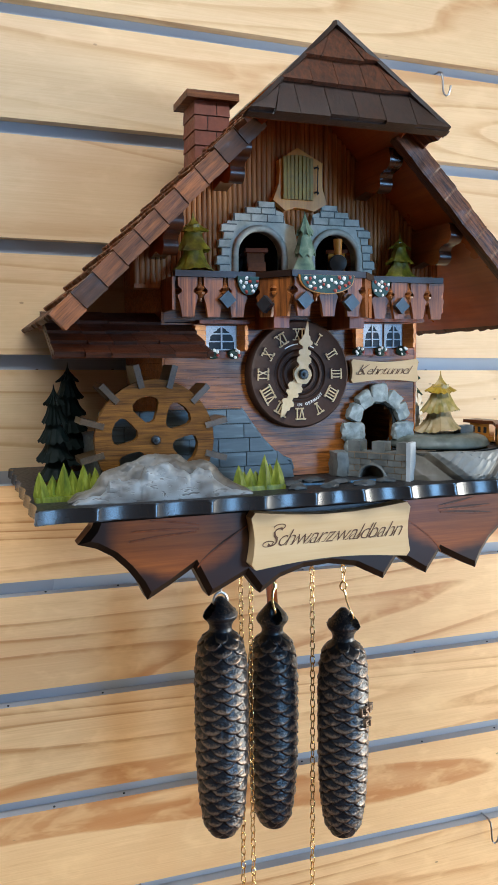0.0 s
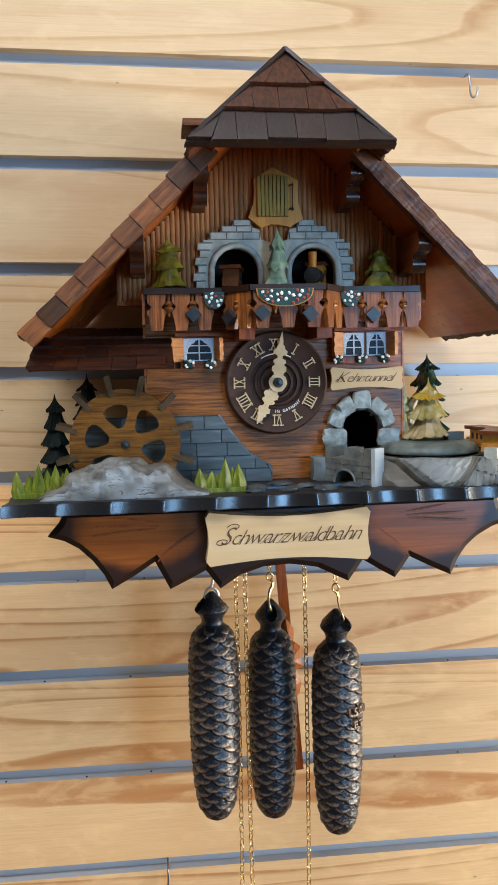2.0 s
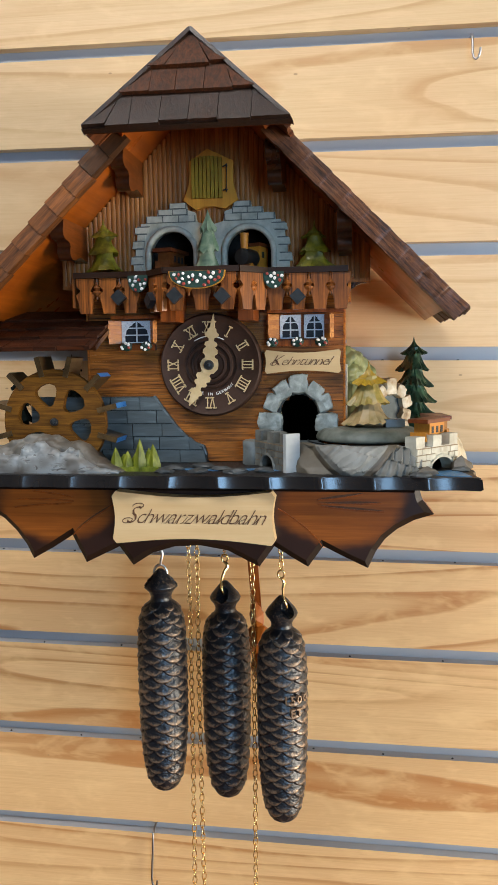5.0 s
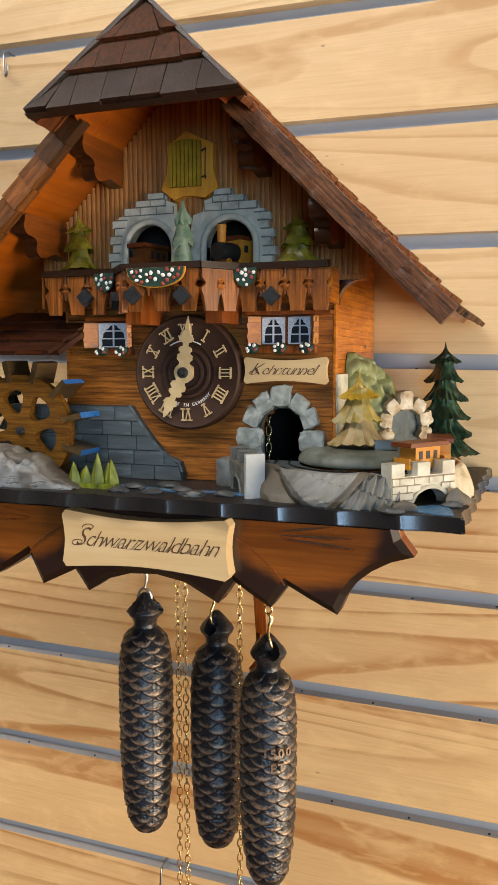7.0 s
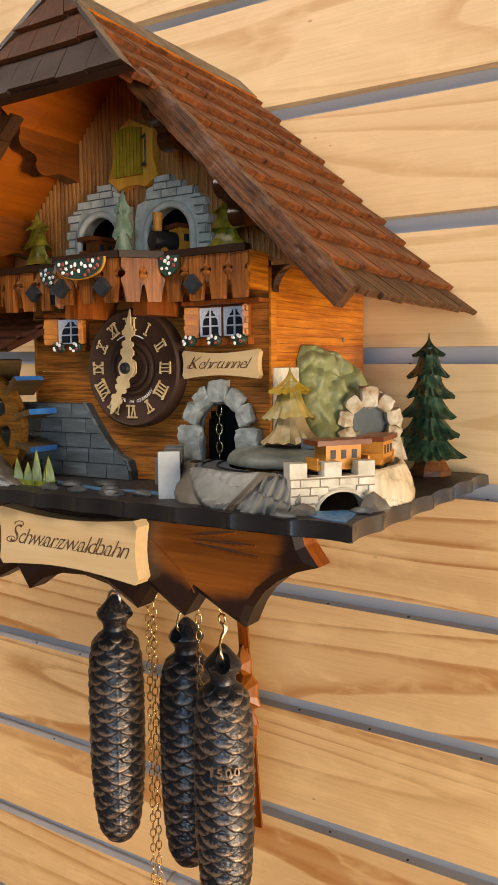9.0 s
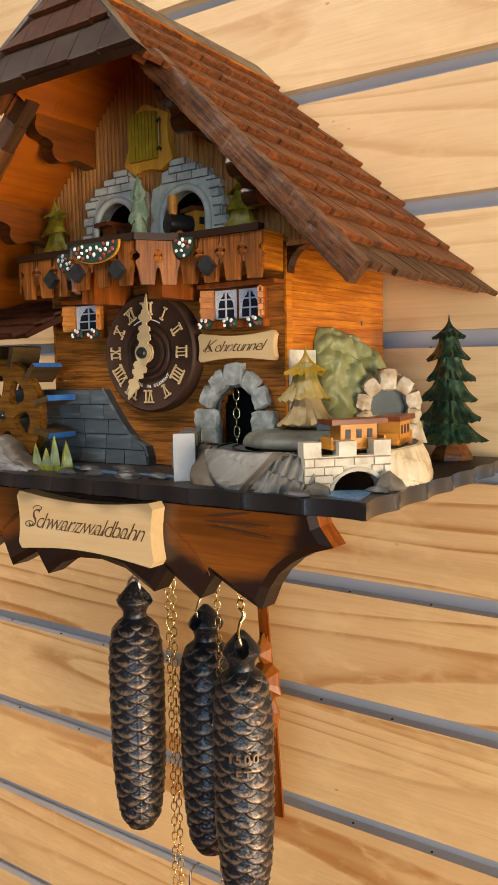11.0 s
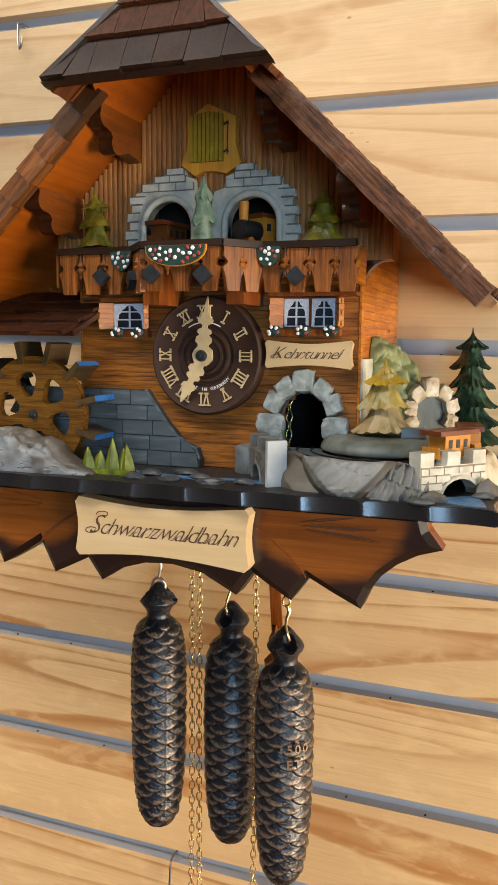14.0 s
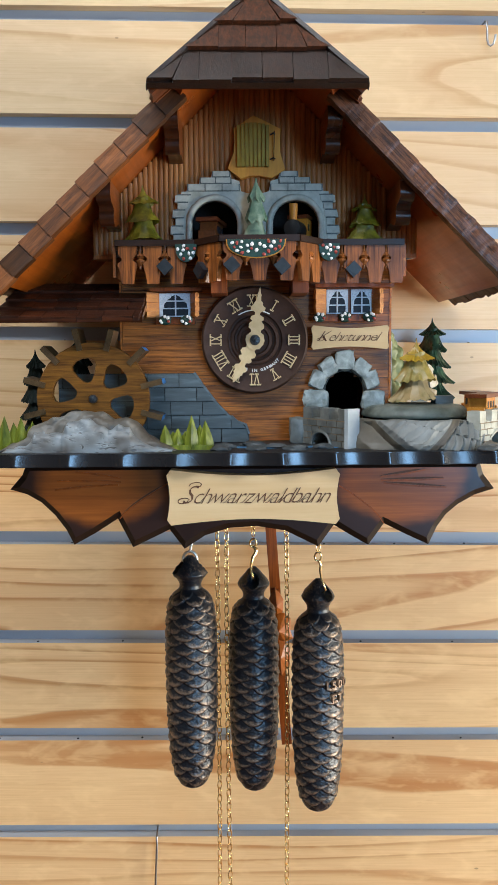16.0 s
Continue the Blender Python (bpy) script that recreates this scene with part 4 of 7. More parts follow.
# stone surrounds of the two upper mouths
for (c, r, spring), mirror in zip(ARCH, (1, -1)):
    base = 1.6640
    inner = [(c + r, base)] + arc(c, spring, r, 0, 180, 18) + [(c - r, base)]
    o = [(-0.0368, base), (-0.0366, 1.6702), (-0.0338, 1.6708), (-0.0337, 1.6766), (-0.0362, 1.6772), (-0.0354, 1.6832), (-0.0320, 1.6838), (-0.0318, 1.6896), (-0.0346, 1.6902), (-0.0336, 1.6958), (-0.0302, 1.6964), (-0.0298, 1.7018), (-0.0324, 1.7024), (-0.0308, 1.7076), (-0.0268, 1.7082), (-0.0265, 1.7105), (-0.0225, 1.7105), (-0.0215, 1.7165), (-0.0125, 1.7165), (-0.0115, 1.7215), (-0.0025, 1.7215), (-0.0015, 1.7265), (0.0125, 1.7265), (0.0135, 1.7205), (0.0200, 1.7185), (0.0215, 1.7105), (0.0290, 1.7085), (0.0310, 1.700), (0.0322, 1.690), (0.0322, base)]
    outer = [(c + mirror * x, zz) for x, zz in o]
    ring = outer + inner if mirror == 1 else outer + inner[::-1]
    bm = bmesh.new()
    front = [bm.verts.new((x, -0.1600, zz)) for x, zz in ring]
    es = [bm.edges.new((front[i], front[(i + 1) % len(front)])) for i in range(len(front))]
    bmesh.ops.triangle_fill(bm, use_beauty=True, edges=es)
    out = bmesh.ops.extrude_face_region(bm, geom=bm.faces[:])
    bmesh.ops.translate(bm, vec=(0, 0.008, 0), verts=[g for g in out["geom"] if isinstance(g, bmesh.types.BMVert)])
    surround = part("tunnel_surround", bm, STONEBLUE, clock, "blue-grey painted brick surround of a tunnel mouth")
    # a rounded band round the mouth
    path = [(c + r + 0.0016, -0.1606, base)] + [(x, -0.1606, zz) for x, zz in arc(c, spring, r + 0.0016, 0, 180, 20)] + [(c - r - 0.0016, -0.1606, base)]
    part("arch_band", tube(path, 0.0026, 10), STONEBLUE, surround, smooth=180)
    # bricks of the stepped top and the quoins
    rows = [(1.7219, 1.7262, -0.0012, 0.0123, 1), (1.7168, 1.7213, -0.0112, 0.0132, 2), (1.7108, 1.7162, -0.0212, 0.0198, 3)]
    for z0, z1, xa, xb, n in rows:
        p0, p1 = sorted((c + mirror * (xa - 0.0006), c + mirror * (xb + 0.0006)))
        part("joint", box(p0, p1, -0.1605, -0.1590, z0 - 0.0003, z1 + 0.0001), ARCHJOINT, surround)
        for k in range(n):
            wa = xa + (xb - xa) * k / n + 0.0004
            wb = xa + (xb - xa) * (k + 1) / n - 0.0004
            p0, p1 = sorted((c + mirror * wa, c + mirror * wb))
            part("brick", box(p0, p1, -0.1612, -0.1598, z0 + 0.0003, z1 - 0.0002, 0.0005), STONEBLUE, surround)
    for zq, wa, wb in ((1.6705, -0.0358, -0.0262), (1.6769, -0.0340, -0.0252), (1.6835, -0.0345, -0.0258), (1.6899, -0.0322, -0.0246), (1.6961, -0.0326, -0.0238), (1.7021, -0.0302, -0.0214), (1.7080, -0.0300, -0.0190)):
        p0, p1 = sorted((c + mirror * wa, c + mirror * wb))
        part("joint", box(p0, p1, -0.1604, -0.1590, zq - 0.0005, zq + 0.0004), ARCHJOINT, surround)
    for za, zb, wa, wb in ((1.6643, 1.6698, -0.0360, -0.0258), (1.6712, 1.6762, -0.0332, -0.0262), (1.6776, 1.6828, -0.0354, -0.0250), (1.6842, 1.6892, -0.0314, -0.0250), (1.6906, 1.6954, -0.0336, -0.0238), (1.6968, 1.7014, -0.0296, -0.0226), (1.7028, 1.7072, -0.0316, -0.0204)):
        p0, p1 = sorted((c + mirror * wa, c + mirror * wb))
        part("brick", box(p0, p1, -0.1609, -0.1598, za, zb, 0.0006), STONEBLUE, surround)
    # lining of the mouth
    bm, _ = grid([[(x, yy, zz) for x, zz in inner] for yy in (-0.1599, -0.1500)])
    part("mouth_lining", bm, STONEBLUE, surround)

# little door with its plaque
plaque_pts = [(0.0008, 1.7690), (0.0225, 1.7585), (0.0218, 1.7500), (0.0222, 1.7400), (0.0262, 1.7270), (0.0150, 1.7205), (0.0060, 1.7225), (-0.0020, 1.7225), (-0.0095, 1.7200), (-0.0200, 1.7280), (-0.0152, 1.7400), (-0.0142, 1.7500), (-0.0150, 1.7590)]
plaque = part("door_plaque", prism(plaque_pts, -0.1618, -0.1550, 0.0008), PLAQUE, clock, "honey-brown plaque with a small yellow-green slatted door")
for k in range(8):
    x0 = -0.0126 + k * 0.00325
    top = 1.7605 + 0.0022 * math.sin(math.pi * (k + 0.5) / 8)
    part("door_slat", box(x0 + 0.0003, x0 + 0.0029, -0.1648, -0.1612, 1.7288, top, 0.0006), DOORGREEN, plaque)
for zz in (1.7535, 1.7345):
    bm = tube([(0.0140, -0.1640, zz), (0.0165, -0.1650, zz + 0.001), (0.0178, -0.1645, zz)], 0.0007, 6)
    part("door_hinge", bm, BLACKMETAL, plaque)
part("hinge_rod", tube([(0.0168, -0.1645, 1.7330), (0.0172, -0.1645, 1.7560)], 0.0004, 6), BLACKMETAL, plaque)


def fir(name, tip, foot_z, radius, tiers, material, parent, label, flat=1.0, sides=14, sweep=0.45, seed=1, jagged=0.07, hem=0.20, carve=0.0):
    """A carved fir: overlapping jagged skirts, faceted by the knife."""
    rng = random.Random(seed)
    x, y, z1 = tip
    h = (z1 - foot_z)
    th = h / (tiers + 0.15)
    bm = bmesh.new()
    for k in range(tiers):
        zt = z1 - th * (k * 1.0) + (0.0 if k == 0 else th * 0.32)
        zb = z1 - th * (k + 1.02)
        r_out = radius * (0.36 + 0.64 * (k + 1) / tiers) if tiers > 3 else radius * (0.50 + 0.50 * (k + 1) / tiers)
        r_in = 0.0004 if k == 0 else r_out * 0.42
        rows = []
        steps = 9
        for i in range(steps + 1):
            f = i / steps
            r = r_in + (r_out - r_in) * (f ** (1 + sweep))
            row = []
            for j in range(sides * 2):
                a = math.tau * j / (sides * 2)
                jag = (0.5 - (j % 2)) if i > 1 else 0.0
                rr = r * (1 + jagged * jag * f) * (1 + 0.07 * math.sin(3 * a + k * 2.1 + seed) + 0.05 * noise.noise(Vector((6 * math.cos(a), 6 * math.sin(a), seed + 3.0 * k + 2 * f))))
                if carve and 0 < i:
                    cell = noise.voronoi(Vector((a * (3.2 + 1.2 * k), f * 2.6 + 5 * k, seed)))[0][0]
                    rr *= 1 + carve * (cell - 0.4)
                zz = zt + (zb - zt) * f + (hem * th * jag * f * f) + 0.07 * th * math.sin(2 * a + seed + k) + 0.10 * th * f * noise.noise(Vector((5 * math.cos(a), 5 * math.sin(a), seed * 2.0 + k)))
                row.append((x + rr * math.cos(a), y + rr * math.sin(a) * flat, zz))
            rows.append(row)
        inner = [(x + (p[0] - x) * 0.55, y + (p[1] - y) * 0.55, p[2] + th * 0.14) for p in rows[-1]]
        before = len(bm.faces)
        _, vs = grid(rows + [inner], closed_v=True, bm=bm)
        bm.faces.new(vs[-1])
        bm.faces.new(vs[0][::-1])
        bm.faces.ensure_lookup_table()
        if isinstance(material, list):
            for f in bm.faces[before:]:
                f.material_index = min(k, len(material) - 1)
    return part(name, bm, material, parent, label, smooth=30)


fir("carved_tree", (-0.0876, -0.1690, 1.7135), 1.6690, 0.0160, 3, OLIVE, clock, "small olive-green carved fir on the balcony", 0.55, 11, 1.5, 2, 0.06, 0.08, 0.28)
fir("carved_tree", (0.0890, -0.1690, 1.7060), 1.6680, 0.0150, 3, OLIVE, clock, "small olive-green carved fir on the balcony", 0.55, 11, 1.5, 5, 0.06, 0.08, 0.28)
fir("carved_tree", (0.0022, -0.1725, 1.7175), 1.6660, 0.0105, 3, MINT, clock, "small pale mint-green carved fir between the tunnel mouths", 0.6, 8, 0.5, 7)
fir("carved_tree", (0.1779, -0.0300, 1.6145), 1.5190, 0.0262, 6, DEEPGREEN, clock, "tall dark green carved fir", 0.8, 22, 1.2, 3, 0.05, 0.09, 0.22)
part("tree_foot", lathe([(0.016, 0.0), (0.0155, 0.004), (0.010, 0.013), (0.006, 0.016)], (0.1800, -0.0290, 1.5079), 8), BARK, clock)
fir("carved_tree", (-0.1670, -0.0380, 1.6020), 1.5110, 0.0215, 6, FIRBLACK, clock, "tall near-black green carved fir", 0.85, 16, 1.0, 11, 0.05, 0.10, 0.16)
part("tree_foot", lathe([(0.012, 0.0), (0.0115, 0.004), (0.006, 0.010)], (-0.1670, -0.0380, 1.5079), 8), BARK, clock)
fir("carved_tree", (-0.1885, -0.1210, 1.5850), 1.5100, 0.0165, 5, FIRBLACK, clock, "near-black green carved fir beside the mill", 0.85, 16, 1.0, 13, 0.05, 0.10, 0.16)
part("tree_foot", lathe([(0.010, 0.0), (0.0095, 0.004), (0.005, 0.009)], (-0.1885, -0.1210, 1.5079), 8), BARK, clock)

# balcony
balcony = part("balcony", moved(prism([(-0.107, 0.150), (-0.107, 0.1870), (-0.0448, 0.1870), (-0.0256, 0.2105), (0.0328, 0.2105), (0.052, 0.1870), (0.116, 0.1870), (0.116, 0.150)], 0.0, 0.0025), Matrix(((1, 0, 0, 0), (0, 0, -1, 0), (0, 1, 0, 1.6606), (0, 0, 0, 1)))), BALCONY, clock, "brown wooden balcony with shaped boards, studs and flower garlands")
PATH = [Vector(p) for p in ((-0.107, -0.1885, 0), (-0.0448, -0.1885, 0), (-0.0256, -0.2120, 0), (0.0328, -0.2120, 0), (0.052, -0.1885, 0), (0.116, -0.1885, 0))]


def along(a, b, u, out=0.0):
    """A pose on a stretch of the balcony front: x along it, -y outwards."""
    d = (b - a).normalized()
    n = Vector((d.y, -d.x, 0))
    o = a + d * u + n * out
    return Matrix(((d.x, -n.x, 0, o.x), (d.y, -n.y, 0, o.y), (0, 0, 1, 0), (0, 0, 0, 1)))


BOARD = [(-0.0072, 0.0), (-0.0072, -0.0062), (-0.0044, -0.0092), (-0.0046, -0.0108), (-0.0074, -0.0130), (-0.0076, -0.0142), (-0.0066, -0.0172), (-0.0058, -0.0200), (-0.0045, -0.0285), (0.0045, -0.0285), (0.0058, -0.0200), (0.0066, -0.0172), (0.0076, -0.0142), (0.0074, -0.0130), (0.0046, -0.0108), (0.0044, -0.0092), (0.0072, -0.0062), (0.0072, 0.0)]
for (a, b), spots in zip(zip(PATH, PATH[1:]), ([0.0090, 0.0285, 0.0470], [0.0085, 0.0225], [0.0090, 0.0292, 0.0494], [0.0080, 0.0225], [0.0075, 0.0250, 0.0425, 0.0590])):
    L = (b - a).length
    part("rail", moved(box(-0.0006, L + 0.0006, -0.0028, 0.0040, 1.6636, 1.6682, 0.0006), along(a, b, 0)), RAIL, balcony, "dark brown rail")
    part("back_rail", moved(box(0.0, L, 0.0030, 0.0060, 1.6555, 1.6634), along(a, b, 0)), RAIL, balcony)
    for u in spots:
        part("shaped_board", moved(prism([(x, 1.6634 + zz) for x, zz in BOARD], -0.0012, 0.0028, 0.0004), along(a, b, u)), BALCONY, balcony)
    for u, u2 in zip(spots, spots[1:]):
        part("spindle", moved(lathe([(0.0010, -0.0075), (0.0014, -0.0050), (0.0036, -0.0022), (0.0040, -0.0010), (0.0020, 0.0004), (0.0036, 0.0022), (0.0014, 0.0048), (0.0010, 0.0102)], (0, 0.0005, 1.6535), 8), along(a, b, (u + u2) / 2)), BALCONY, balcony)
part("end_board", box(0.1162, 0.1185, -0.1880, -0.1660, 1.6400, 1.6640, 0.0005), CASESIDE, balcony, "amber end board")
part("end_board", box(-0.1095, -0.1072, -0.1880, -0.1560, 1.6400, 1.6640, 0.0005), BALCONY, balcony)
for (sx, sz, seg, u) in ((-0.0690, 1.6475, 0, 0.0380), (0, 1.6440, 1, 0.0100), (0, 1.6460, 2, 0.0085), (0, 1.6450, 2, 0.0460), (0, 1.6450, 4, 0.0250)):
    bm = box(-0.0046, 0.0046, -0.0062, -0.0010, -0.0046, 0.0046, 0.0009)
    a, b = PATH[seg], PATH[seg + 1]
    part("square_stud", moved(bm, along(a, b, u) @ Matrix.Translation((0, 0, sz)) @ Matrix.Rotation(radians(48), 4, "Y")), STUD, balcony, "slate-black square stud")
for xa in (-0.0335, 0.0295):
    part("console", box(xa, xa + 0.0125, -0.1960, -0.1555, 1.6270, 1.6600, 0.0008), TRIMWOOD, balcony)


def blossom_mesh(material, name):
    bm = bmesh.new()
    bmesh.ops.create_icosphere(bm, subdivisions=1, radius=0.0016)
    for v in bm.verts:
        v.co.y *= 0.6
        v.co *= 1 + 0.18 * noise.noise(v.co * 2000)
    return link_mesh(name, bm, material)


BLOSSOMS = [blossom_mesh(PETALW, "white_blossom"), blossom_mesh(PETALR, "red_blossom")]


def garland(width, drop, m, seed, n, rim):
    """A half-round painted garland on the rail, with beads of paint for flowers."""
    rng = random.Random(seed)
    pts = [(width / 2 * math.cos(a), -drop * math.sin(a) ** 0.8) for a in [math.pi * k / 14 for k in range(15)]]
    g = part("flower_garland", moved(prism(pts, -0.0022, 0.0, 0.0005), m), LEAFGREEN, balcony, "dark green garland of white and red blossoms")
    if rim:
        part("garland_rim", moved(prism([(x * 1.045, zz * 1.07 + 0.0002) for x, zz in pts], -0.0012, 0.0004), m), PLAQUE, g)
    made = []
    tries = 0
    while len(made) < n and tries < 4000:
        tries += 1
        x, zz = rng.uniform(-width / 2, width / 2), rng.uniform(-drop, 0)
        if (x / (width / 2 - 0.001)) ** 2 + (zz / (drop - 0.0008)) ** 2 > 0.96 or zz > -0.0012:
            continue
        if any((x - a) ** 2 + (zz - b) ** 2 < 0.0031 ** 2 for a, b in made):
            continue
        made.append((x, zz))
        k = 0 if rng.random() < 0.62 else 1
        piece("blossom", BLOSSOMS[k], g, m @ Matrix.Translation((x, -0.0024, zz)) @ Matrix.Rotation(rng.uniform(0, 6), 4, "Y") @ Matrix.Diagonal((rng.uniform(0.7, 1.15), 1, rng.uniform(0.7, 1.1), 1)))


garland(0.0430, 0.0130, along(PATH[2], PATH[3], 0.0265, 0.0030) @ Matrix.Translation((0, 0, 1.6645)), 3, 22, True)
garland(0.0165, 0.0135, along(PATH[0], PATH[1], 0.0545, 0.0030) @ Matrix.Translation((0, 0, 1.6645)), 8, 10, False)
garland(0.0165, 0.0130, along(PATH[4], PATH[5], 0.0060, 0.0030) @ Matrix.Translation((0, 0, 1.6645)), 9, 10, False)


# windows with shutters, lace and flower boxes
def window_unit(panes, z0, z1, left, right, lintel, flowers, label, left_open, right_open):
    xa, xb = panes[0][0] - 0.0012, panes[-1][1] + 0.0012
    w = part("window", box(xa, xb, -0.1595, -0.1545, z0 - 0.0012, z1 + 0.0012, 0.0003), TRIMWOOD, clock, label)
    part("lintel", box(lintel[0], lintel[1], -0.1690, -0.1550, z1 + 0.0016, z1 + 0.0042, 0.0005), TRIMWOOD, w)
    for pa, pb in panes:
        part("pane", box(pa, pb, -0.1602, -0.1590, z0, z1), PANE, w, "dark printed window pane")
        xm = (pa + pb) / 2
        part("window_bar", box(xm - 0.0006, xm + 0.0006, -0.1610, -0.1602, z0, z1), FRAMEBLUE, w)
        for f in (0.02, 0.36, 0.68, 0.98):
            zz = z0 + (z1 - z0) * f
            part("window_bar", box(pa, pb, -0.1609, -0.1602, zz - 0.0005, zz + 0.0005), FRAMEBLUE, w)
        for xx in (pa, pb):
            part("window_bar", box(xx - 0.0004, xx + 0.0004, -0.1609, -0.1600, z0, z1), FRAMEBLUE, w)
        for xe, s in ((pa, 1), (pb, -1)):
            full = (pb - pa) * 0.47
            pts = [(xe, z1)] + [(xe + s * full * wd, z1 - (z1 - z0) * f) for f, wd in ((0.0, 1.0), (0.07, 0.97), (0.12, 0.78), (0.19, 0.73), (0.26, 0.52), (0.34, 0.47), (0.43, 0.30), (0.56, 0.27), (0.70, 0.19), (0.86, 0.21), (0.97, 0.17))] + [(xe, z0 + 0.001)]
            part("curtain", prism(pts if s == 1 else pts[::-1], -0.1607, -0.1603), LACE, w, "white lace curtain")
    for (sa, sb), swing, s in ((left, left_open, -1), (right, right_open, 1)):
        sh = part("shutter", moved(box(0, abs(sb - sa), -0.0006, 0.0006, z0 - 0.0006, z1 + 0.0006), Matrix.Translation((sb if s == -1 else sa, -0.1605, 0)) @ Matrix.Rotation(radians(180 + swing if s == -1 else -swing), 4, "Z")), SHUTTER, w, "open slatted shutter")
        n = 5
        for k in range(n):
            za = z0 + (z1 - z0) * k / n + 0.0002
            zb = z0 + (z1 - z0) * (k + 1) / n - 0.0002
            ln = abs(sb - sa) + (0.0006 if k % 2 else 0.0)
            bm = box(0.0004, ln, -0.0018, 0.0018, za, zb, 0.0004)
            part("shutter_slat", moved(bm, Matrix.Translation((sb if s == -1 else sa, -0.1605, 0)) @ Matrix.Rotation(radians(180 + swing if s == -1 else -swing), 4, "Z")), SHUTTER, sh)
    part("sill", box(xa - 0.002, xb + 0.002, -0.1625, -0.1550, z0 - 0.0062, z0 - 0.0014, 0.0004), TRIMWOOD, w)
    rng = random.Random(int(xa * 1e5) & 255)
    for fx in flowers:
        bm = bmesh.new()
        bmesh.ops.create_icosphere(bm, subdivisions=2, radius=0.0054)
        for v in bm.verts:
            v.co = Vector((v.co.x, v.co.y * 0.6, v.co.z * 0.75)) * (1 + 0.25 * noise.noise(v.co * 500 + Vector((fx * 900, 0, 0))))
        box_g = part("posy", moved(bm, Matrix.Translation((fx, -0.1640, z0 - 0.0030))), LEAFGREEN, w, "dark green posy with white blossoms")
        for k in range(5):
            a = math.tau * k / 5 + rng.random()
            piece("blossom", BLOSSOMS[0 if k < 4 else 1], box_g, Matrix.Translation((fx + 0.0034 * math.cos(a), -0.1676, z0 - 0.0030 + 0.0028 * math.sin(a))) @ Matrix.Rotation(rng.uniform(0, 3), 4, "Y") @ Matrix.Diagonal((rng.uniform(0.8, 1.15), 1, rng.uniform(0.65, 0.95), 1)))
    return w


window_unit([(-0.0762, -0.0508)], 1.6110, 1.6296, (-0.0880, -0.0770), (-0.0498, -0.0410), (-0.0835, -0.0420), (-0.0720, -0.0545), "small window with lace curtains, shutters and flowers", 25, 62)
window_unit([(0.0600, 0.0768), (0.0800, 0.0968)], 1.6126, 1.6320, (0.0490, 0.0588), (0.0980, 0.1085), (0.0500, 0.1130), (0.0535, 0.0745, 0.0945), "double window with lace curtains, shutters and flowers", 25, 62)


def script_sign(name, pts, y0, y1, text, size, at, width, label):
    """A sign with slanted burnt-in writing: letters, the hairlines that join them, a swash at the capital."""
    s = part(name, prism(pts, y0, y1, 0.0006), SIGN, clock, label)
    face = Matrix.Translation((at[0], y0 - 0.00012, at[1])) @ Matrix.Rotation(radians(90), 4, "X")
    slant = 0.62
    letters, x = [], 0.0
    for k, ch in enumerate(text):
        t = lettering("letter", ch, size * (1.16 if k == 0 else 1.0), SCRIPTINK, s, Matrix.Identity(4), 0.0002, slant, weight=-0.017 * size)
        xs = [v.co.x - slant * v.co.y for v in t.data.vertices]
        letters.append((t, x - min(xs), x, x + max(xs) - min(xs)))
        x += max(xs) - min(xs) + size * 0.085
    k = width / x
    for i, (t, shift, left, right) in enumerate(letters):
        ys = [v.co.y for v in t.data.vertices]
        drop = -min(ys) - 0.25 * size
        t.matrix_basis = face @ Matrix.Translation((k * (shift + slant * drop) - width / 2, drop, 0)) @ Matrix.Diagonal((k, 1, 1, 1))

    def hairline(pts2, r, nm):
        path = [face @ Vector((px_ * k - width / 2 + slant * pz_ * k, pz_, 0)) for px_, pz_ in pts2]
        part(nm, tube(path, r, 5), SCRIPTINK, s)

    base = -0.25 * size
    for (_, _, _, r0), (_, _, l1, _) in zip(letters[1:], letters[2:]):
        w = l1 - r0
        hairline([(r0 - 0.10 * size, base + 0.015 * size), (r0, base + 0.02 * size), (r0 + 0.5 * w, base + 0.13 * size), (l1 + 0.03 * size, base + 0.34 * size)], 0.013 * size, "joining_stroke")
    _, _, c0, c1 = letters[0]
    mid = (c0 + c1) / 2
    loop = [(mid + 0.27 * size * math.cos(t) * (1 - 0.03 * t) - 0.20 * size, base + 0.12 * size + 0.12 * size * math.sin(t)) for t in [0.3 + 0.36 * j for j in range(18)]]
    hairline(loop, 0.020 * size, "swash")
    if text[0] != "S":
        return s
    top = [(mid + 0.27 * size * math.cos(t) - 0.05 * size, base + 0.80 * size + 0.12 * size * math.sin(t)) for t in [-0.6 + 0.34 * j for j in range(13)]]
    hairline(top, 0.018 * size, "swash")
    return s


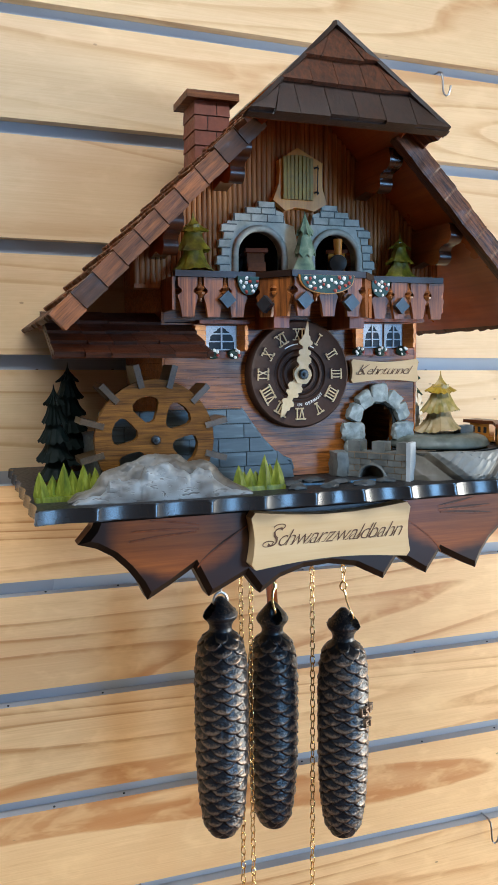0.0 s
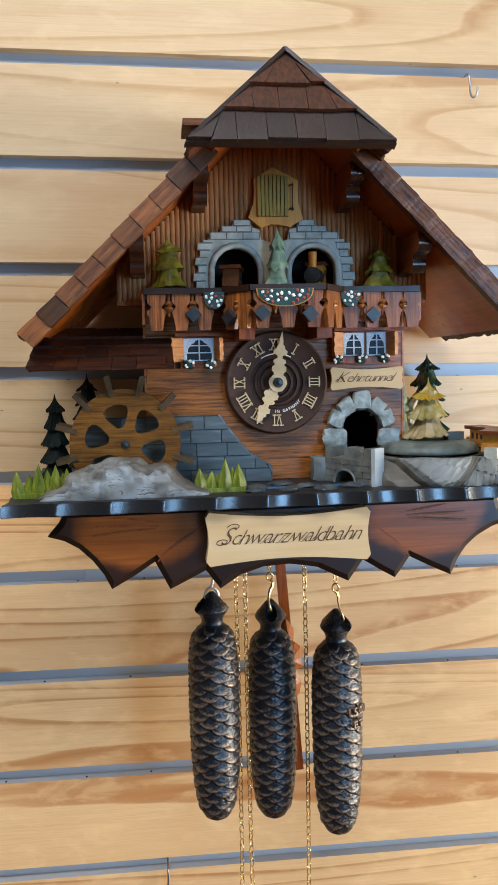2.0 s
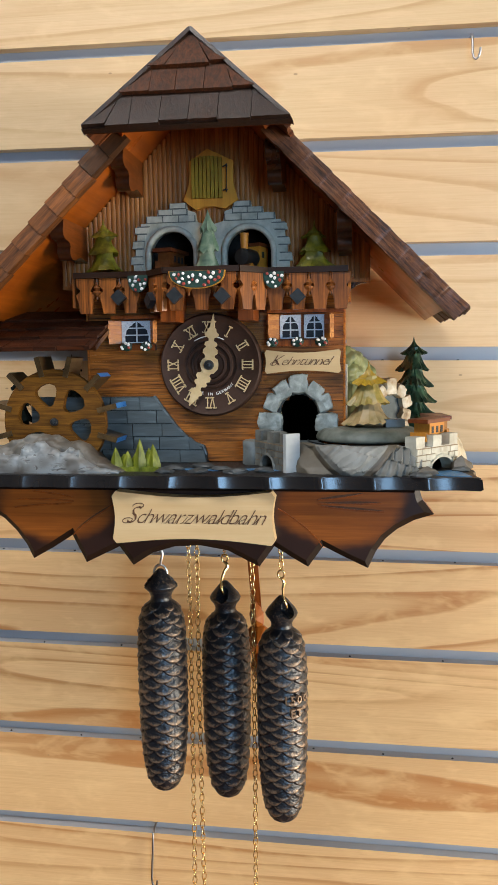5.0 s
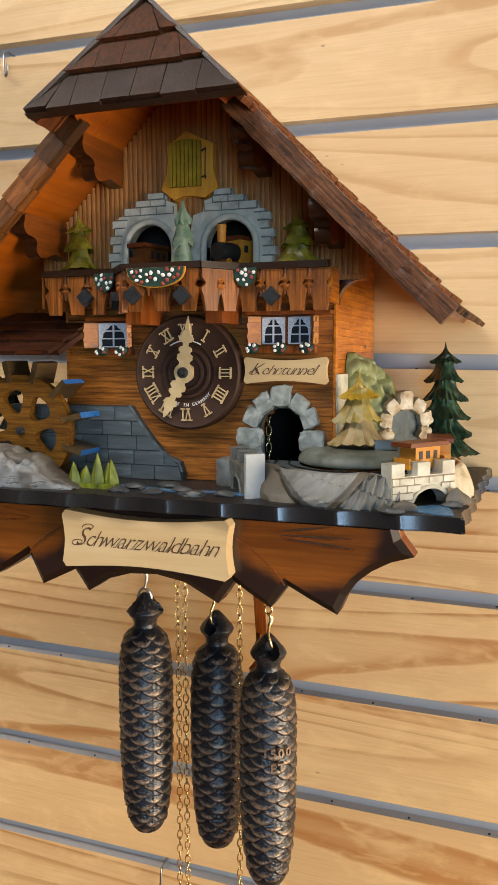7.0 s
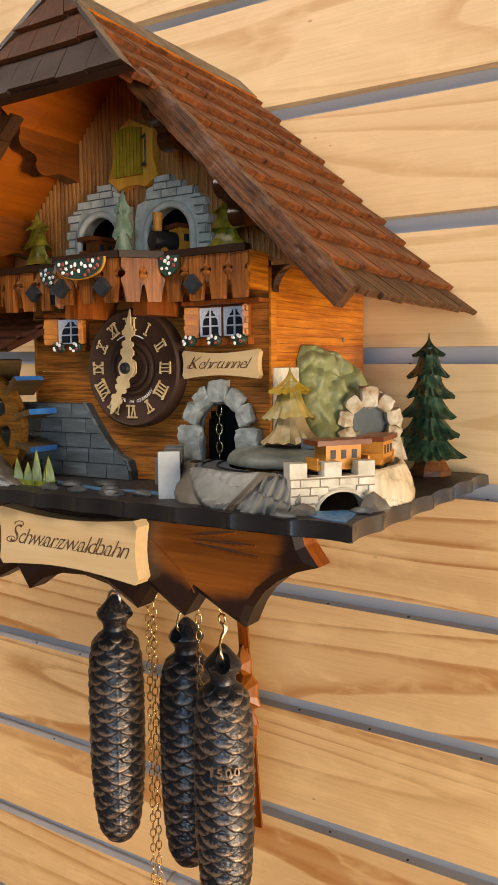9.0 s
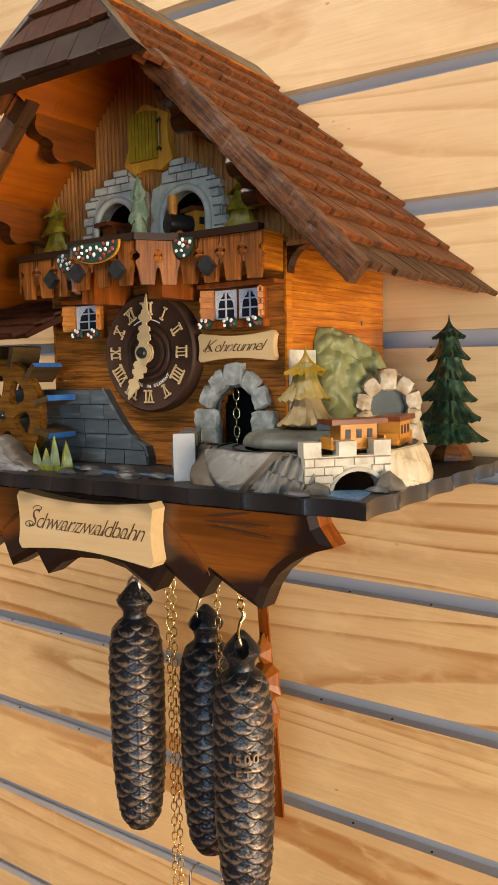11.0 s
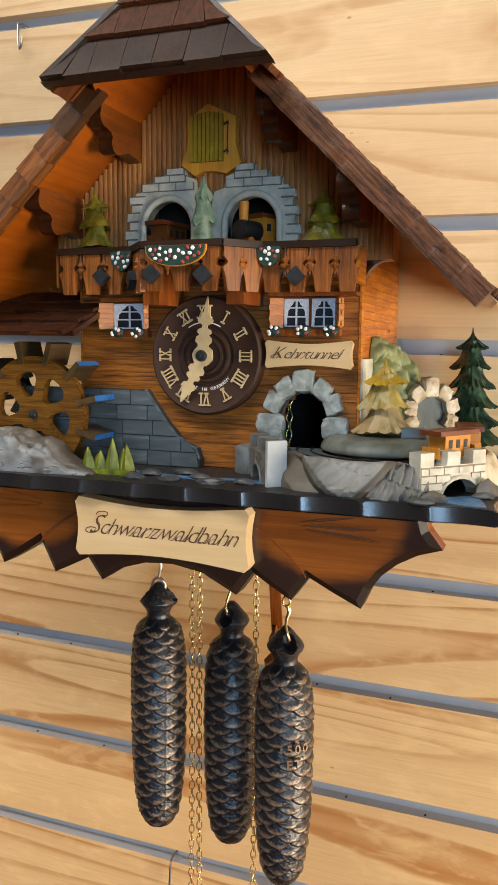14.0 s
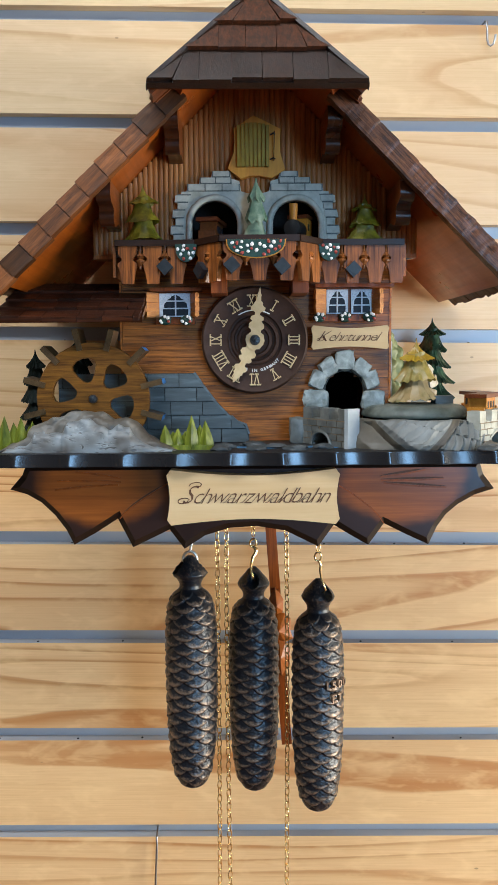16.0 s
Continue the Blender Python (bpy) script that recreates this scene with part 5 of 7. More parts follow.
def concave(x0, x1, z0, z1, cut, dip, side):
    """A plaque with concave edges and clipped corners."""
    pts = [(x0 + cut, z1)]
    pts += [(x0 + cut + (x1 - x0 - 2 * cut) * k / 10, z1 - dip * math.sin(math.pi * k / 10)) for k in range(1, 10)]
    pts += [(x1 - cut, z1), (x1, z1 - cut * 1.3)]
    pts += [(x1 - side * math.sin(math.pi * k / 6), z1 - cut * 1.3 + (z0 - z1 + 2.6 * cut) * k / 6) for k in range(1, 6)]
    pts += [(x1, z0 + cut * 1.3), (x1 - cut, z0)]
    pts += [(x1 - cut - (x1 - x0 - 2 * cut) * k / 10, z0 + dip * math.sin(math.pi * k / 10)) for k in range(1, 10)]
    pts += [(x0 + cut, z0), (x0, z0 + cut * 1.3)]
    pts += [(x0 + side * math.sin(math.pi * k / 6), z0 + cut * 1.3 + (z1 - z0 - 2.6 * cut) * k / 6) for k in range(1, 6)]
    pts += [(x0, z1 - cut * 1.3)]
    return pts


script_sign("tunnel_sign", concave(0.0468, 0.1104, 1.5835, 1.6032, 0.0018, 0.0024, 0.0012), -0.1650, -0.1600, "Kehrtunnel", 0.0108, (0.0785, 1.5932), 0.0490, "pale limewood sign with brown script")
script_sign("name_sign", concave(-0.0668, 0.0617, 1.4534, 1.4950, 0.0030, 0.0045, 0.0022), -0.2350, -0.2225, "Schwarzwaldbahn", 0.0172, (0.0012, 1.4742), 0.1090, "pale limewood name sign with brown script")
part("sign_stalk", box(0.070, 0.088, -0.1600, -0.1545, 1.5860, 1.6010), TRIMWOOD, clock)

# dial
DC = Vector((0.0008, -0.1578, 1.5915))
dial = part("dial", lathe([(0.0436, 0.004), (0.0436, -0.0046), (0.0431, -0.0066), (0.0424, -0.0076), (0.0416, -0.0080), (0.0409, -0.0076), (0.0225, -0.0076), (0.0215, -0.0062), (0.0200, -0.0060), (0.0190, -0.0078), (0.0172, -0.0080), (0.0162, -0.0060), (0.0148, -0.0058), (0.0138, -0.0074), (0.0118, -0.0076), (0.0110, -0.0062), (0.0, -0.0062)], DC, 72, axis="y", cap=False), DIAL, clock, "dark brown round dial with cream Roman numerals", smooth=35)


def numeral(text, angle):
    """A raised Roman numeral, its head outwards."""
    bm = bmesh.new()
    h, sw = 0.0090, 0.00085
    widths = {"I": 0.0026, "V": 0.0056, "X": 0.0056}
    total = sum(widths[c] for c in text)
    x = -total / 2

    def stroke(x0, z0, x1, z1, w):
        d = Vector((x1 - x0, 0, z1 - z0)).normalized()
        s = Vector((-d.z, 0, d.x)) * w / 2
        pts = [(x0 + s.x, z0 + s.z), (x1 + s.x, z1 + s.z), (x1 - s.x, z1 - s.z), (x0 - s.x, z0 - s.z)]
        prism(pts, -0.0008 - 0.00004 * len(bm.verts) / 8, 0.0, bm=bm)

    def serif(cx, cz):
        stroke(cx - 0.0015, cz, cx + 0.0015, cz, 0.00075)
        stroke(cx - 0.0013, cz, cx - 0.0013, cz - math.copysign(0.0009, cz), 0.0007)
        stroke(cx + 0.0013, cz, cx + 0.0013, cz - math.copysign(0.0009, cz), 0.0007)

    for c in text:
        w = widths[c]
        cx = x + w / 2
        if c == "I":
            stroke(cx, -h / 2, cx, h / 2, sw)
            serif(cx, h / 2)
            serif(cx, -h / 2)
        elif c == "V":
            stroke(cx - 0.0020, h / 2, cx, -h / 2, sw)
            stroke(cx + 0.0020, h / 2, cx, -h / 2, sw * 0.8)
            serif(cx - 0.0020, h / 2)
            serif(cx + 0.0020, h / 2)
            serif(cx, -h / 2)
        else:
            stroke(cx - 0.0020, h / 2, cx + 0.0020, -h / 2, sw)
            stroke(cx + 0.0020, h / 2, cx - 0.0020, -h / 2, sw * 0.8)
            for px_ in (-0.0020, 0.0020):
                serif(cx + px_, h / 2)
                serif(cx + px_, -h / 2)
        x += w
    m = Matrix.Translation((DC.x, DC.y - 0.0076, DC.z)) @ Matrix.Rotation(radians(angle), 4, "Y") @ Matrix.Translation((0, 0, 0.0318))
    part("numeral", moved(bm, m), BONE, dial, "raised cream Roman numeral")


for k, text in enumerate(("XII", "I", "II", "III", "IIII", "V", "VI", "VII", "VIII", "IX", "X", "XI")):
    numeral(text, 30 * k)
# the maker's line above is two plain bars; the line below is legible
for a0, a1 in ((-33, -4), (10, 30)):
    rows = [[(DC.x + r * math.sin(radians(a0 + (a1 - a0) * k / 10)), DC.y - 0.0078, DC.z + r * math.cos(radians(a0 + (a1 - a0) * k / 10))) for k in range(11)] for r in (0.0237, 0.0246)]
    bm, _ = grid(rows)
    part("print_bar", bm, WHITE, dial)
for k, ch in enumerate("MADE IN GERMANY"):
    a = 214 - 5.9 * k
    if ch != " ":
        m = Matrix.Translation((DC.x, DC.y - 0.0077, DC.z)) @ Matrix.Rotation(radians(a), 4, "Y") @ Matrix.Translation((0, 0, 0.0246)) @ Matrix.Rotation(radians(180), 4, "Y") @ Matrix.Rotation(radians(90), 4, "X")
        lettering("letter", ch, 0.0034, WHITE, dial, m, 0.0001, weight=0.00004)


def clock_hand(name, halfs, angle, y, label):
    left = [(-w, l) for l, w in halfs]
    right = [(w, l) for l, w in reversed(halfs)]
    m = Matrix.Translation((DC.x, DC.y, DC.z)) @ Matrix.Rotation(radians(angle), 4, "Y")
    bm = prism(left + right, y, y + 0.0012, 0.0003)
    part(name, moved(bm, m), BONE, dial, label)


clock_hand("hour_hand", [(-0.0075, 0.0012), (-0.0070, 0.0042), (-0.0035, 0.0066), (0.0, 0.0078), (0.0035, 0.0066), (0.0062, 0.0040), (0.0085, 0.0040), (0.0100, 0.0062), (0.0128, 0.0066), (0.0150, 0.0040), (0.0165, 0.0058), (0.0185, 0.0052), (0.0200, 0.0022), (0.0225, 0.0024), (0.0240, 0.0050), (0.0262, 0.0056), (0.0280, 0.0034), (0.0300, 0.0042), (0.0318, 0.0024), (0.0345, 0.0020), (0.0385, 0.0003)], 208, -0.0112, "cream carved hour hand")
clock_hand("minute_hand", [(-0.0075, 0.0012), (-0.0070, 0.0042), (-0.0035, 0.0066), (0.0, 0.0078), (0.0035, 0.0066), (0.0062, 0.0040), (0.0082, 0.0042), (0.0098, 0.0062), (0.0130, 0.0060), (0.0150, 0.0036), (0.0165, 0.0054), (0.0188, 0.0050), (0.0202, 0.0020), (0.0222, 0.0022), (0.0240, 0.0056), (0.0262, 0.0060), (0.0282, 0.0036), (0.0300, 0.0034), (0.0318, 0.0018), (0.0350, 0.0016), (0.0425, 0.0002)], 6.0, -0.0136, "cream carved minute hand")
part("hub", lathe([(0.0040, 0.0), (0.0042, -0.0155), (0.0034, -0.0168), (0.0016, -0.0170), (0.0014, -0.0182), (0.0006, -0.0185)], DC, 20, axis="y"), STUD, dial, smooth=40)

# ---------------------------------------------------------------- platform and bracket
PT = 1.5079          # the platform's top


def scallop(a, b, n, depth):
    """A scalloped edge from a to b, with n bites."""
    a, b = Vector(a), Vector(b)
    d = b - a
    side = Vector((d.y, -d.x)).normalized()
    out = []
    for k in range(n):
        for f in (0.0, 0.05, 0.12, 0.2, 0.3, 0.4, 0.5, 0.6, 0.7, 0.8, 0.88, 0.95):
            p = a + d * (k + f) / n - side * depth * math.sin(math.pi * f) ** 0.8
            out.append((p.x, p.y))
    return out


front, back = 0.2440, 0.004
ring = scallop((0.2175, back), (0.2145, front), 6, 0.0036) + scallop((0.2145, front), (-0.2165, front), 11, 0.0040) + scallop((-0.2165, front), (-0.2190, back), 6, 0.0030) + [(-0.2190, back)]
bm = prism(ring, 0.0, 0.0094)
edges = [e for e in bm.edges if abs(e.verts[0].co.y - e.verts[1].co.y) < 1e-6]
bmesh.ops.bevel(bm, geom=edges, offset=0.0009, segments=2, affect="EDGES")
# the edge is planed a little back towards the top
for v in bm.verts:
    if v.co.y > 0.005:
        v.co.x -= math.copysign(0.0008, v.co.x)
        v.co.z -= 0.0013 if v.co.z > 0.2 else 0.0
bm.normal_update()
for f in bm.faces:
    f.material_index = 0 if abs(f.normal.y) > 0.9 else 1
platform = part("platform", moved(bm, Matrix(((1, 0, 0, 0), (0, 0, -1, 0), (0, 1, 0, PT - 0.0094), (0, 0, 0, 1)))), [PLATFORM, PLATFORMEDGE], clock, "charcoal-painted platform with a scalloped edge", smooth=50)

B_PTS = [(-0.1736, 1.4984), (-0.1770, 1.4900), (-0.1864, 1.4792), (-0.1740, 1.4755), (-0.1630, 1.4690), (-0.1530, 1.4590), (-0.1450, 1.4480), (-0.1392, 1.4360), (-0.1220, 1.4455), (-0.1056, 1.4560), (-0.0944, 1.4336), (-0.0800, 1.4405), (-0.0664, 1.4472), (-0.0552, 1.4320), (-0.0392, 1.4424), (-0.0208, 1.4480), (0.0000, 1.4492), (0.0220, 1.4455), (0.0472, 1.4328), (0.0592, 1.4496), (0.0720, 1.4415), (0.0856, 1.4336), (0.0976, 1.4504), (0.1140, 1.4420), (0.1320, 1.4336), (0.1380, 1.4470), (0.1450, 1.4570), (0.1544, 1.4650), (0.1670, 1.4720), (0.1818, 1.4766), (0.1730, 1.4880), (0.1700, 1.4984)]
bm = bmesh.new()
fr = [bm.verts.new((x, -0.2190, z)) for x, z in B_PTS]
bk = [bm.verts.new((x, -0.2040, z)) for x, z in B_PTS]
face = bm.faces.new(fr)
bm.faces.new(bk[::-1])
for i in range(len(fr)):
    f = bm.faces.new((fr[i], bk[i], bk[(i + 1) % len(fr)], fr[(i + 1) % len(fr)]))
    f.material_index = 2 if i in (0, 1, len(fr) - 2, len(fr) - 3) else 1
bm.normal_update()
out = bmesh.ops.inset_region(bm, faces=[face], thickness=0.0046, depth=0.0, use_even_offset=True)
for f in out["faces"]:
    f.material_index = 1
for v in face.verts:
    v.co.y = -0.2228
    v.co.z = min(v.co.z, 1.4984)
bracket = part("bracket", bm, [BRACKET, BRACKETEDGE, TRIMWOOD], clock, "bevelled mahogany-brown bracket board with a jagged lower edge")


def gouge(pts, w, material=GOUGESHADE, name="gouge", lit=0.0007):
    """A knife cut along a line on the bracket's face: a dark strip for its shade, a lighter one for its lit edge."""
    p = [Vector((x, 0, z)) for x, z in pts]
    left, right = [], []
    n = len(p)
    for i, q in enumerate(p):
        d = (p[min(i + 1, n - 1)] - p[max(i - 1, 0)]).normalized()
        s = Vector((-d.z, 0, d.x)) * w * math.sin(math.pi * (0.04 + 0.92 * i / (n - 1)))
        left.append((q.x + s.x, q.z + s.z))
        right.append((q.x - s.x, q.z - s.z))
    part(name, prism(left + right[::-1], -0.2230, -0.2226), material, bracket, "dark strip for the shade in a carved gouge")
    # painted highlight along the lower lip of the cut
    part("gouge_edge", prism([(a, b - lit) for a, b in right] + [(a, b - 0.0001) for a, b in right[::-1]], -0.2232, -0.2226), LITCORBEL, bracket)


for s in (1, -1):
    for z0, z1, x0, x1 in ((1.4880, 1.4930, 0.098, 0.132), (1.4852, 1.4862, 0.098, 0.146), (1.4832, 1.4795, 0.100, 0.148)):
        xs = [x0 + (x1 - x0) * k / 8 for k in range(9)]
        gouge([(s * x - 0.004, z0 + (z1 - z0) * k / 8) for k, x in enumerate(xs)], 0.0008, GOUGESHADE, "gouge", 0.0014)
gouge([(-0.1035 + 0.037 * f, 1.4572 + 0.0270 * f ** 0.75) for f in [k / 10 for k in range(11)]], 0.0006, GOUGESHADE, "gouge", 0.0012)
gouge([(0.0965 - 0.034 * f, 1.4520 + 0.0290 * f ** 0.75) for f in [k / 10 for k in range(11)]], 0.0006, GOUGESHADE, "gouge", 0.0012)

# stream, stones, grass
stream = moved(prism([(-0.060, 0.198), (-0.020, 0.206), (0.010, 0.212), (0.045, 0.206), (0.075, 0.214), (0.078, 0.208), (0.045, 0.198), (0.008, 0.204), (-0.02, 0.198), (-0.06, 0.190)], 0.0, 0.0005), Matrix(((1, 0, 0, 0), (0, 0, -1, 0), (0, 1, 0, PT), (0, 0, 0, 1))))
part("painted_stream", stream, BLUE, platform, "thin blue painted stream")
pool = moved(prism([(0.172, 0.222), (0.180, 0.214), (0.192, 0.205), (0.199, 0.203), (0.2045, 0.222), (0.207, 0.236), (0.196, 0.236), (0.186, 0.231)], 0.0, 0.0006), Matrix(((1, 0, 0, 0), (0, 0, -1, 0), (0, 1, 0, PT), (0, 0, 0, 1))))
part("painted_pool", pool, BLUE, platform, "blue painted water under the bridge")


def pebble(at, sx, sy, sz, seed, material=PEBBLE, parent=platform, name="pebble", sub=2, rough=0.35):
    bm = bmesh.new()
    bmesh.ops.create_icosphere(bm, subdivisions=sub, radius=1.0)
    for v in bm.verts:
        n = v.co.normalized()
        k = 1 + rough * noise.noise(n * 1.6 + Vector((seed, 0, 0))) + rough * 0.5 * noise.noise(n * 4.1 + Vector((0, seed, 0)))
        v.co = Vector((n.x * sx * k, n.y * sy * k, max(n.z, -0.35) * sz * k))
    return part(name, moved(bm, Matrix.Translation(at)), material, parent, smooth=35)


for k, (x, y, sx) in enumerate(((-0.0240, -0.205, 0.009), (-0.0265, -0.224, 0.0075), (-0.002, -0.192, 0.010), (0.0, -0.223, 0.008), (0.016, -0.208, 0.008), (0.030, -0.222, 0.010), (0.0505, -0.216, 0.008), (0.170, -0.2385, 0.008), (0.2035, -0.2060, 0.007))):
    pebble((x, y, PT + 0.0012), sx, sx * 0.6, 0.0030, k * 3.3 + 1, PEBBLE)
# two rocks at the feet of the bridge arch
pebble((0.1755, -0.2260, PT + 0.0012), 0.0085, 0.0050, 0.0050, 50.0, ROCKRIM)
pebble((0.2045, -0.1935, PT + 0.0012), 0.0085, 0.0060, 0.0080, 54.0, ROCKRIM)

# the left boulder, a long carved relief
OUT_TOP = [(-0.1925, 0.0010), (-0.1850, 0.0065), (-0.1760, 0.0105), (-0.1665, 0.0205), (-0.1540, 0.0245), (-0.1424, 0.0265), (-0.1300, 0.0310), (-0.1150, 0.0300), (-0.1050, 0.0240), (-0.0980, 0.0262), (-0.0900, 0.0225), (-0.0810, 0.0120), (-0.0700, 0.0070), (-0.0610, 0.0008)]


def relief(y_mid, half, profile, material, name, parent, label, seed, rough):
    """A long carved rock: an arched section swept along x under a given outline."""
    xs_p, zs_p = [p[0] for p in profile], [p[1] for p in profile]
    rows = []
    for i in range(193):
        x = xs_p[0] + (xs_p[-1] - xs_p[0]) * i / 192
        h = float(np.interp(x, xs_p, zs_p))
        row = []
        for j in range(41):
            a = math.pi * j / 40
            lean = 0.55 + 0.45 * min(h / 0.018, 1)
            y = y_mid - half * math.cos(a) * lean
            z = PT - 0.0005 + h * math.sin(a) ** 0.5
            p = wobble((x, y, z), 60, rough * (0.3 + math.sin(a)), seed)
            crease = 1.2 - 2.4 * noise.voronoi(Vector((p.x * 88, p.y * 60, p.z * 120 + seed)))[0][0]
            chip = 0.9 - 2.0 * noise.voronoi(Vector((p.x * 190, p.y * 120, p.z * 420 + 3 * seed)))[0][0]
            p += Vector((0, -0.0024 * crease - 0.0010 * chip, 0.0014 * crease)) * math.sin(a)
            p.z = max(p.z, PT - 0.0008)
            row.append(p)
        rows.append(row)
    bm, _ = grid(rows)
    return part(name, bm, material, parent, label, smooth=24)


boulder = relief(-0.2165, 0.0105, OUT_TOP, ROCKRIM, "boulder", clock, "whitewashed grey carved boulder below the mill wheel", 2.0, 0.0022)
FRONT_TOP = [(-0.1905, 0.0006), (-0.1850, 0.0040), (-0.1780, 0.0052), (-0.1710, 0.0050), (-0.1660, 0.0140), (-0.1590, 0.0165), (-0.1510, 0.0142), (-0.1450, 0.0160), (-0.1400, 0.0238), (-0.1330, 0.0228), (-0.1250, 0.0258), (-0.1150, 0.0240), (-0.1095, 0.0175), (-0.1030, 0.0212), (-0.0940, 0.0190), (-0.0880, 0.0100), (-0.0740, 0.0052), (-0.0625, 0.0008)]
relief(-0.2230, 0.0090, FRONT_TOP, CHIPROCK, "boulder_face", boulder, "white chiselled front of the boulder", 6.0, 0.0016)


def blade(bm, x, y, h, w, lean, seed):
    """One carved blade of grass: a keeled leaf."""
    rows = []
    for k, (f, ww) in enumerate(((0.0, 0.85), (0.25, 1.0), (0.55, 0.72), (0.8, 0.36), (1.0, 0.02))):
        cx, cz = x + lean * f * h, PT - 0.0004 + h * f
        r = w * ww
        rows.append([(cx - r, y, cz), (cx, y - r * 0.75, cz), (cx + r, y, cz), (cx, y + r * 0.6, cz)])
    _, vs = grid(rows, closed_v=True, bm=bm)
    bm.faces.new(vs[0])
    bm.faces.new(vs[-1][::-1])


for spots, yy in (((( -0.2080, 0.0215), (-0.1935, 0.0265), (-0.1800, 0.0255), (-0.1700, 0.0225)), -0.2070), (((-0.0680, 0.0195), (-0.0600, 0.0168), (-0.0492, 0.0265), (-0.0372, 0.0225)), -0.2130)):
    clump = part("grass_clump", box(spots[0][0] - 0.004, spots[-1][0] + 0.004, yy - 0.004, yy + 0.004, PT - 0.0002, PT + 0.0035, 0.0012), GRASS, clock, "glossy yellow-green carved grass clump")
    for k, (x, h) in enumerate(spots):
        bm = bmesh.new()
        blade(bm, x, yy - 0.001 + 0.0015 * (k % 2), h, 0.0054, (-0.05, 0.04, 0.02, -0.06)[k], k)
        part("grass_blade", bm, GRASS, clump, smooth=25)
    for k, ((xa, ha), (xb, hb)) in enumerate(zip(spots, spots[1:])):
        bm = bmesh.new()
        blade(bm, (xa + xb) / 2 + 0.001 * (k % 2), yy + 0.0038, 0.84 * min(ha, hb), 0.0056, (0.05, -0.04, 0.03)[k], k)
        part("grass_blade", bm, GRASS, clump, smooth=25)

# the slate ramp beside the wheel, brick by brick
ramp = part("brick_ramp", prism([(-0.1600, PT), (-0.0040, PT), (-0.0045, 1.5150), (-0.0070, 1.5225), (-0.0180, 1.5265), (-0.0300, 1.5390), (-0.0410, 1.5535), (-0.0490, 1.5650), (-0.1600, 1.5650)], -0.1625, -0.1545), STONEJOINT, clock, "dark slate brick ramp beside the mill wheel")


def ramp_right(z):
    return float(np.interp(z, [PT, 1.515, 1.5225, 1.5265, 1.539, 1.5535, 1.565], [-0.0042, -0.0047, -0.0075, -0.0180, -0.0302, -0.0412, -0.0492]))


n_rows, z0 = 5, PT + 0.0002
hh = (1.5648 - z0) / n_rows
for r in range(n_rows):
    za, zb = z0 + hh * r + 0.0004, z0 + hh * (r + 1) - 0.0004
    x = ramp_right(za)
    first = True
    while x > -0.159:
        w = 0.0200 + 0.006 * ((r * 7 + int(abs(x) * 1000)) % 3) / 2
        if first and r % 2:
            w *= 0.55
        xa = max(x - w, -0.1595)
        if xa < x - 0.002:
            tr = min(x, ramp_right(zb)) if first else x
            part("brick", prism([(xa + 0.0004, za), (x - 0.0003, za), (max(tr - 0.0003, xa + 0.001), zb), (xa + 0.0004, zb)], -0.1645, -0.1620, 0.0006), SLATEBRICK, ramp)
        x, first = xa, False
part("ramp_coping", tube([(-0.0045, -0.1632, 1.5150), (-0.0070, -0.1632, 1.5225), (-0.0180, -0.1632, 1.5268), (-0.0300, -0.1632, 1.5392), (-0.0410, -0.1632, 1.5537), (-0.0490, -0.1632, 1.5655)], 0.0012, 6), SLATEBRICK, ramp)

# mill: stone pier, wheel, lean-to roof
mill = part("mill_pier", box(-0.1560, -0.1050, -0.1680, -0.0200, PT, 1.5400, 0.002), SLATEBRICK, clock, "dark stone mill pier behind the wheel")
WC = Vector((-0.1259, -0.1935, 1.5462))
holes = []
for k in range(6):
    a0 = 45 + 60 * k
    pts = [(0.0136, a0 - 8), (0.0150, a0 - 14), (0.0215, a0 - 20), (0.0270, a0 - 21), (0.0300, a0 - 18), (0.0318, a0 - 10), (0.0322, a0), (0.0318, a0 + 10), (0.0300, a0 + 18), (0.0270, a0 + 21), (0.0215, a0 + 20), (0.0150, a0 + 14), (0.0136, a0 + 8), (0.0131, a0)]
    holes.append([(WC.x + r * math.cos(radians(a)), WC.z + r * math.sin(radians(a))) for r, a in pts])
wheel = part("mill_wheel", holed(arc(WC.x, WC.z, 0.0436, 0, 360, 64)[:-1], holes, WC.y - 0.0035, WC.y + 0.0035), WHEELWOOD, clock, "oak mill wheel with dark paddles")
for k in range(12):
    a = 14 + 30 * k
    bm = box(0.0385, 0.0555, -0.0045, 0.0235, -0.0022, 0.0022, 0.0004)
    bm.normal_update()
    m = Matrix.Translation(WC) @ Matrix.Rotation(radians(-a), 4, "Y")
    for f in bm.faces:
        f.material_index = 1 if f.normal.x > 0.9 and k in (0, 1, 11) else 0
    pad = part("paddle", moved(bm, m), [PADDLE, PADDLEBLUE], wheel, "smoked wooden paddle with a blue end" if k in (0, 1, 11) else "smoked wooden paddle")
part("axle", lathe([(0.0034, 0.03), (0.0034, -0.0052), (0.0026, -0.0064), (0.0012, -0.0066), (0.0011, -0.0078), (0.0004, -0.0080)], WC, 16, axis="y"), STUD, wheel, smooth=40)

leanto = part("mill_roof", bmesh.new(), MILLSHINGLE, clock, "dark brown shingled lean-to roof over the mill wheel")
E0, E1 = Vector((-0.1955, -0.2140, 1.6052)), Vector((-0.0880, -0.2140, 1.6052))
TOPV = Vector((0.0, 0.0860, 0.0340))
upv = TOPV.normalized()
rt = Vector((1, 0, 0))
nv = rt.cross(upv).normalized()


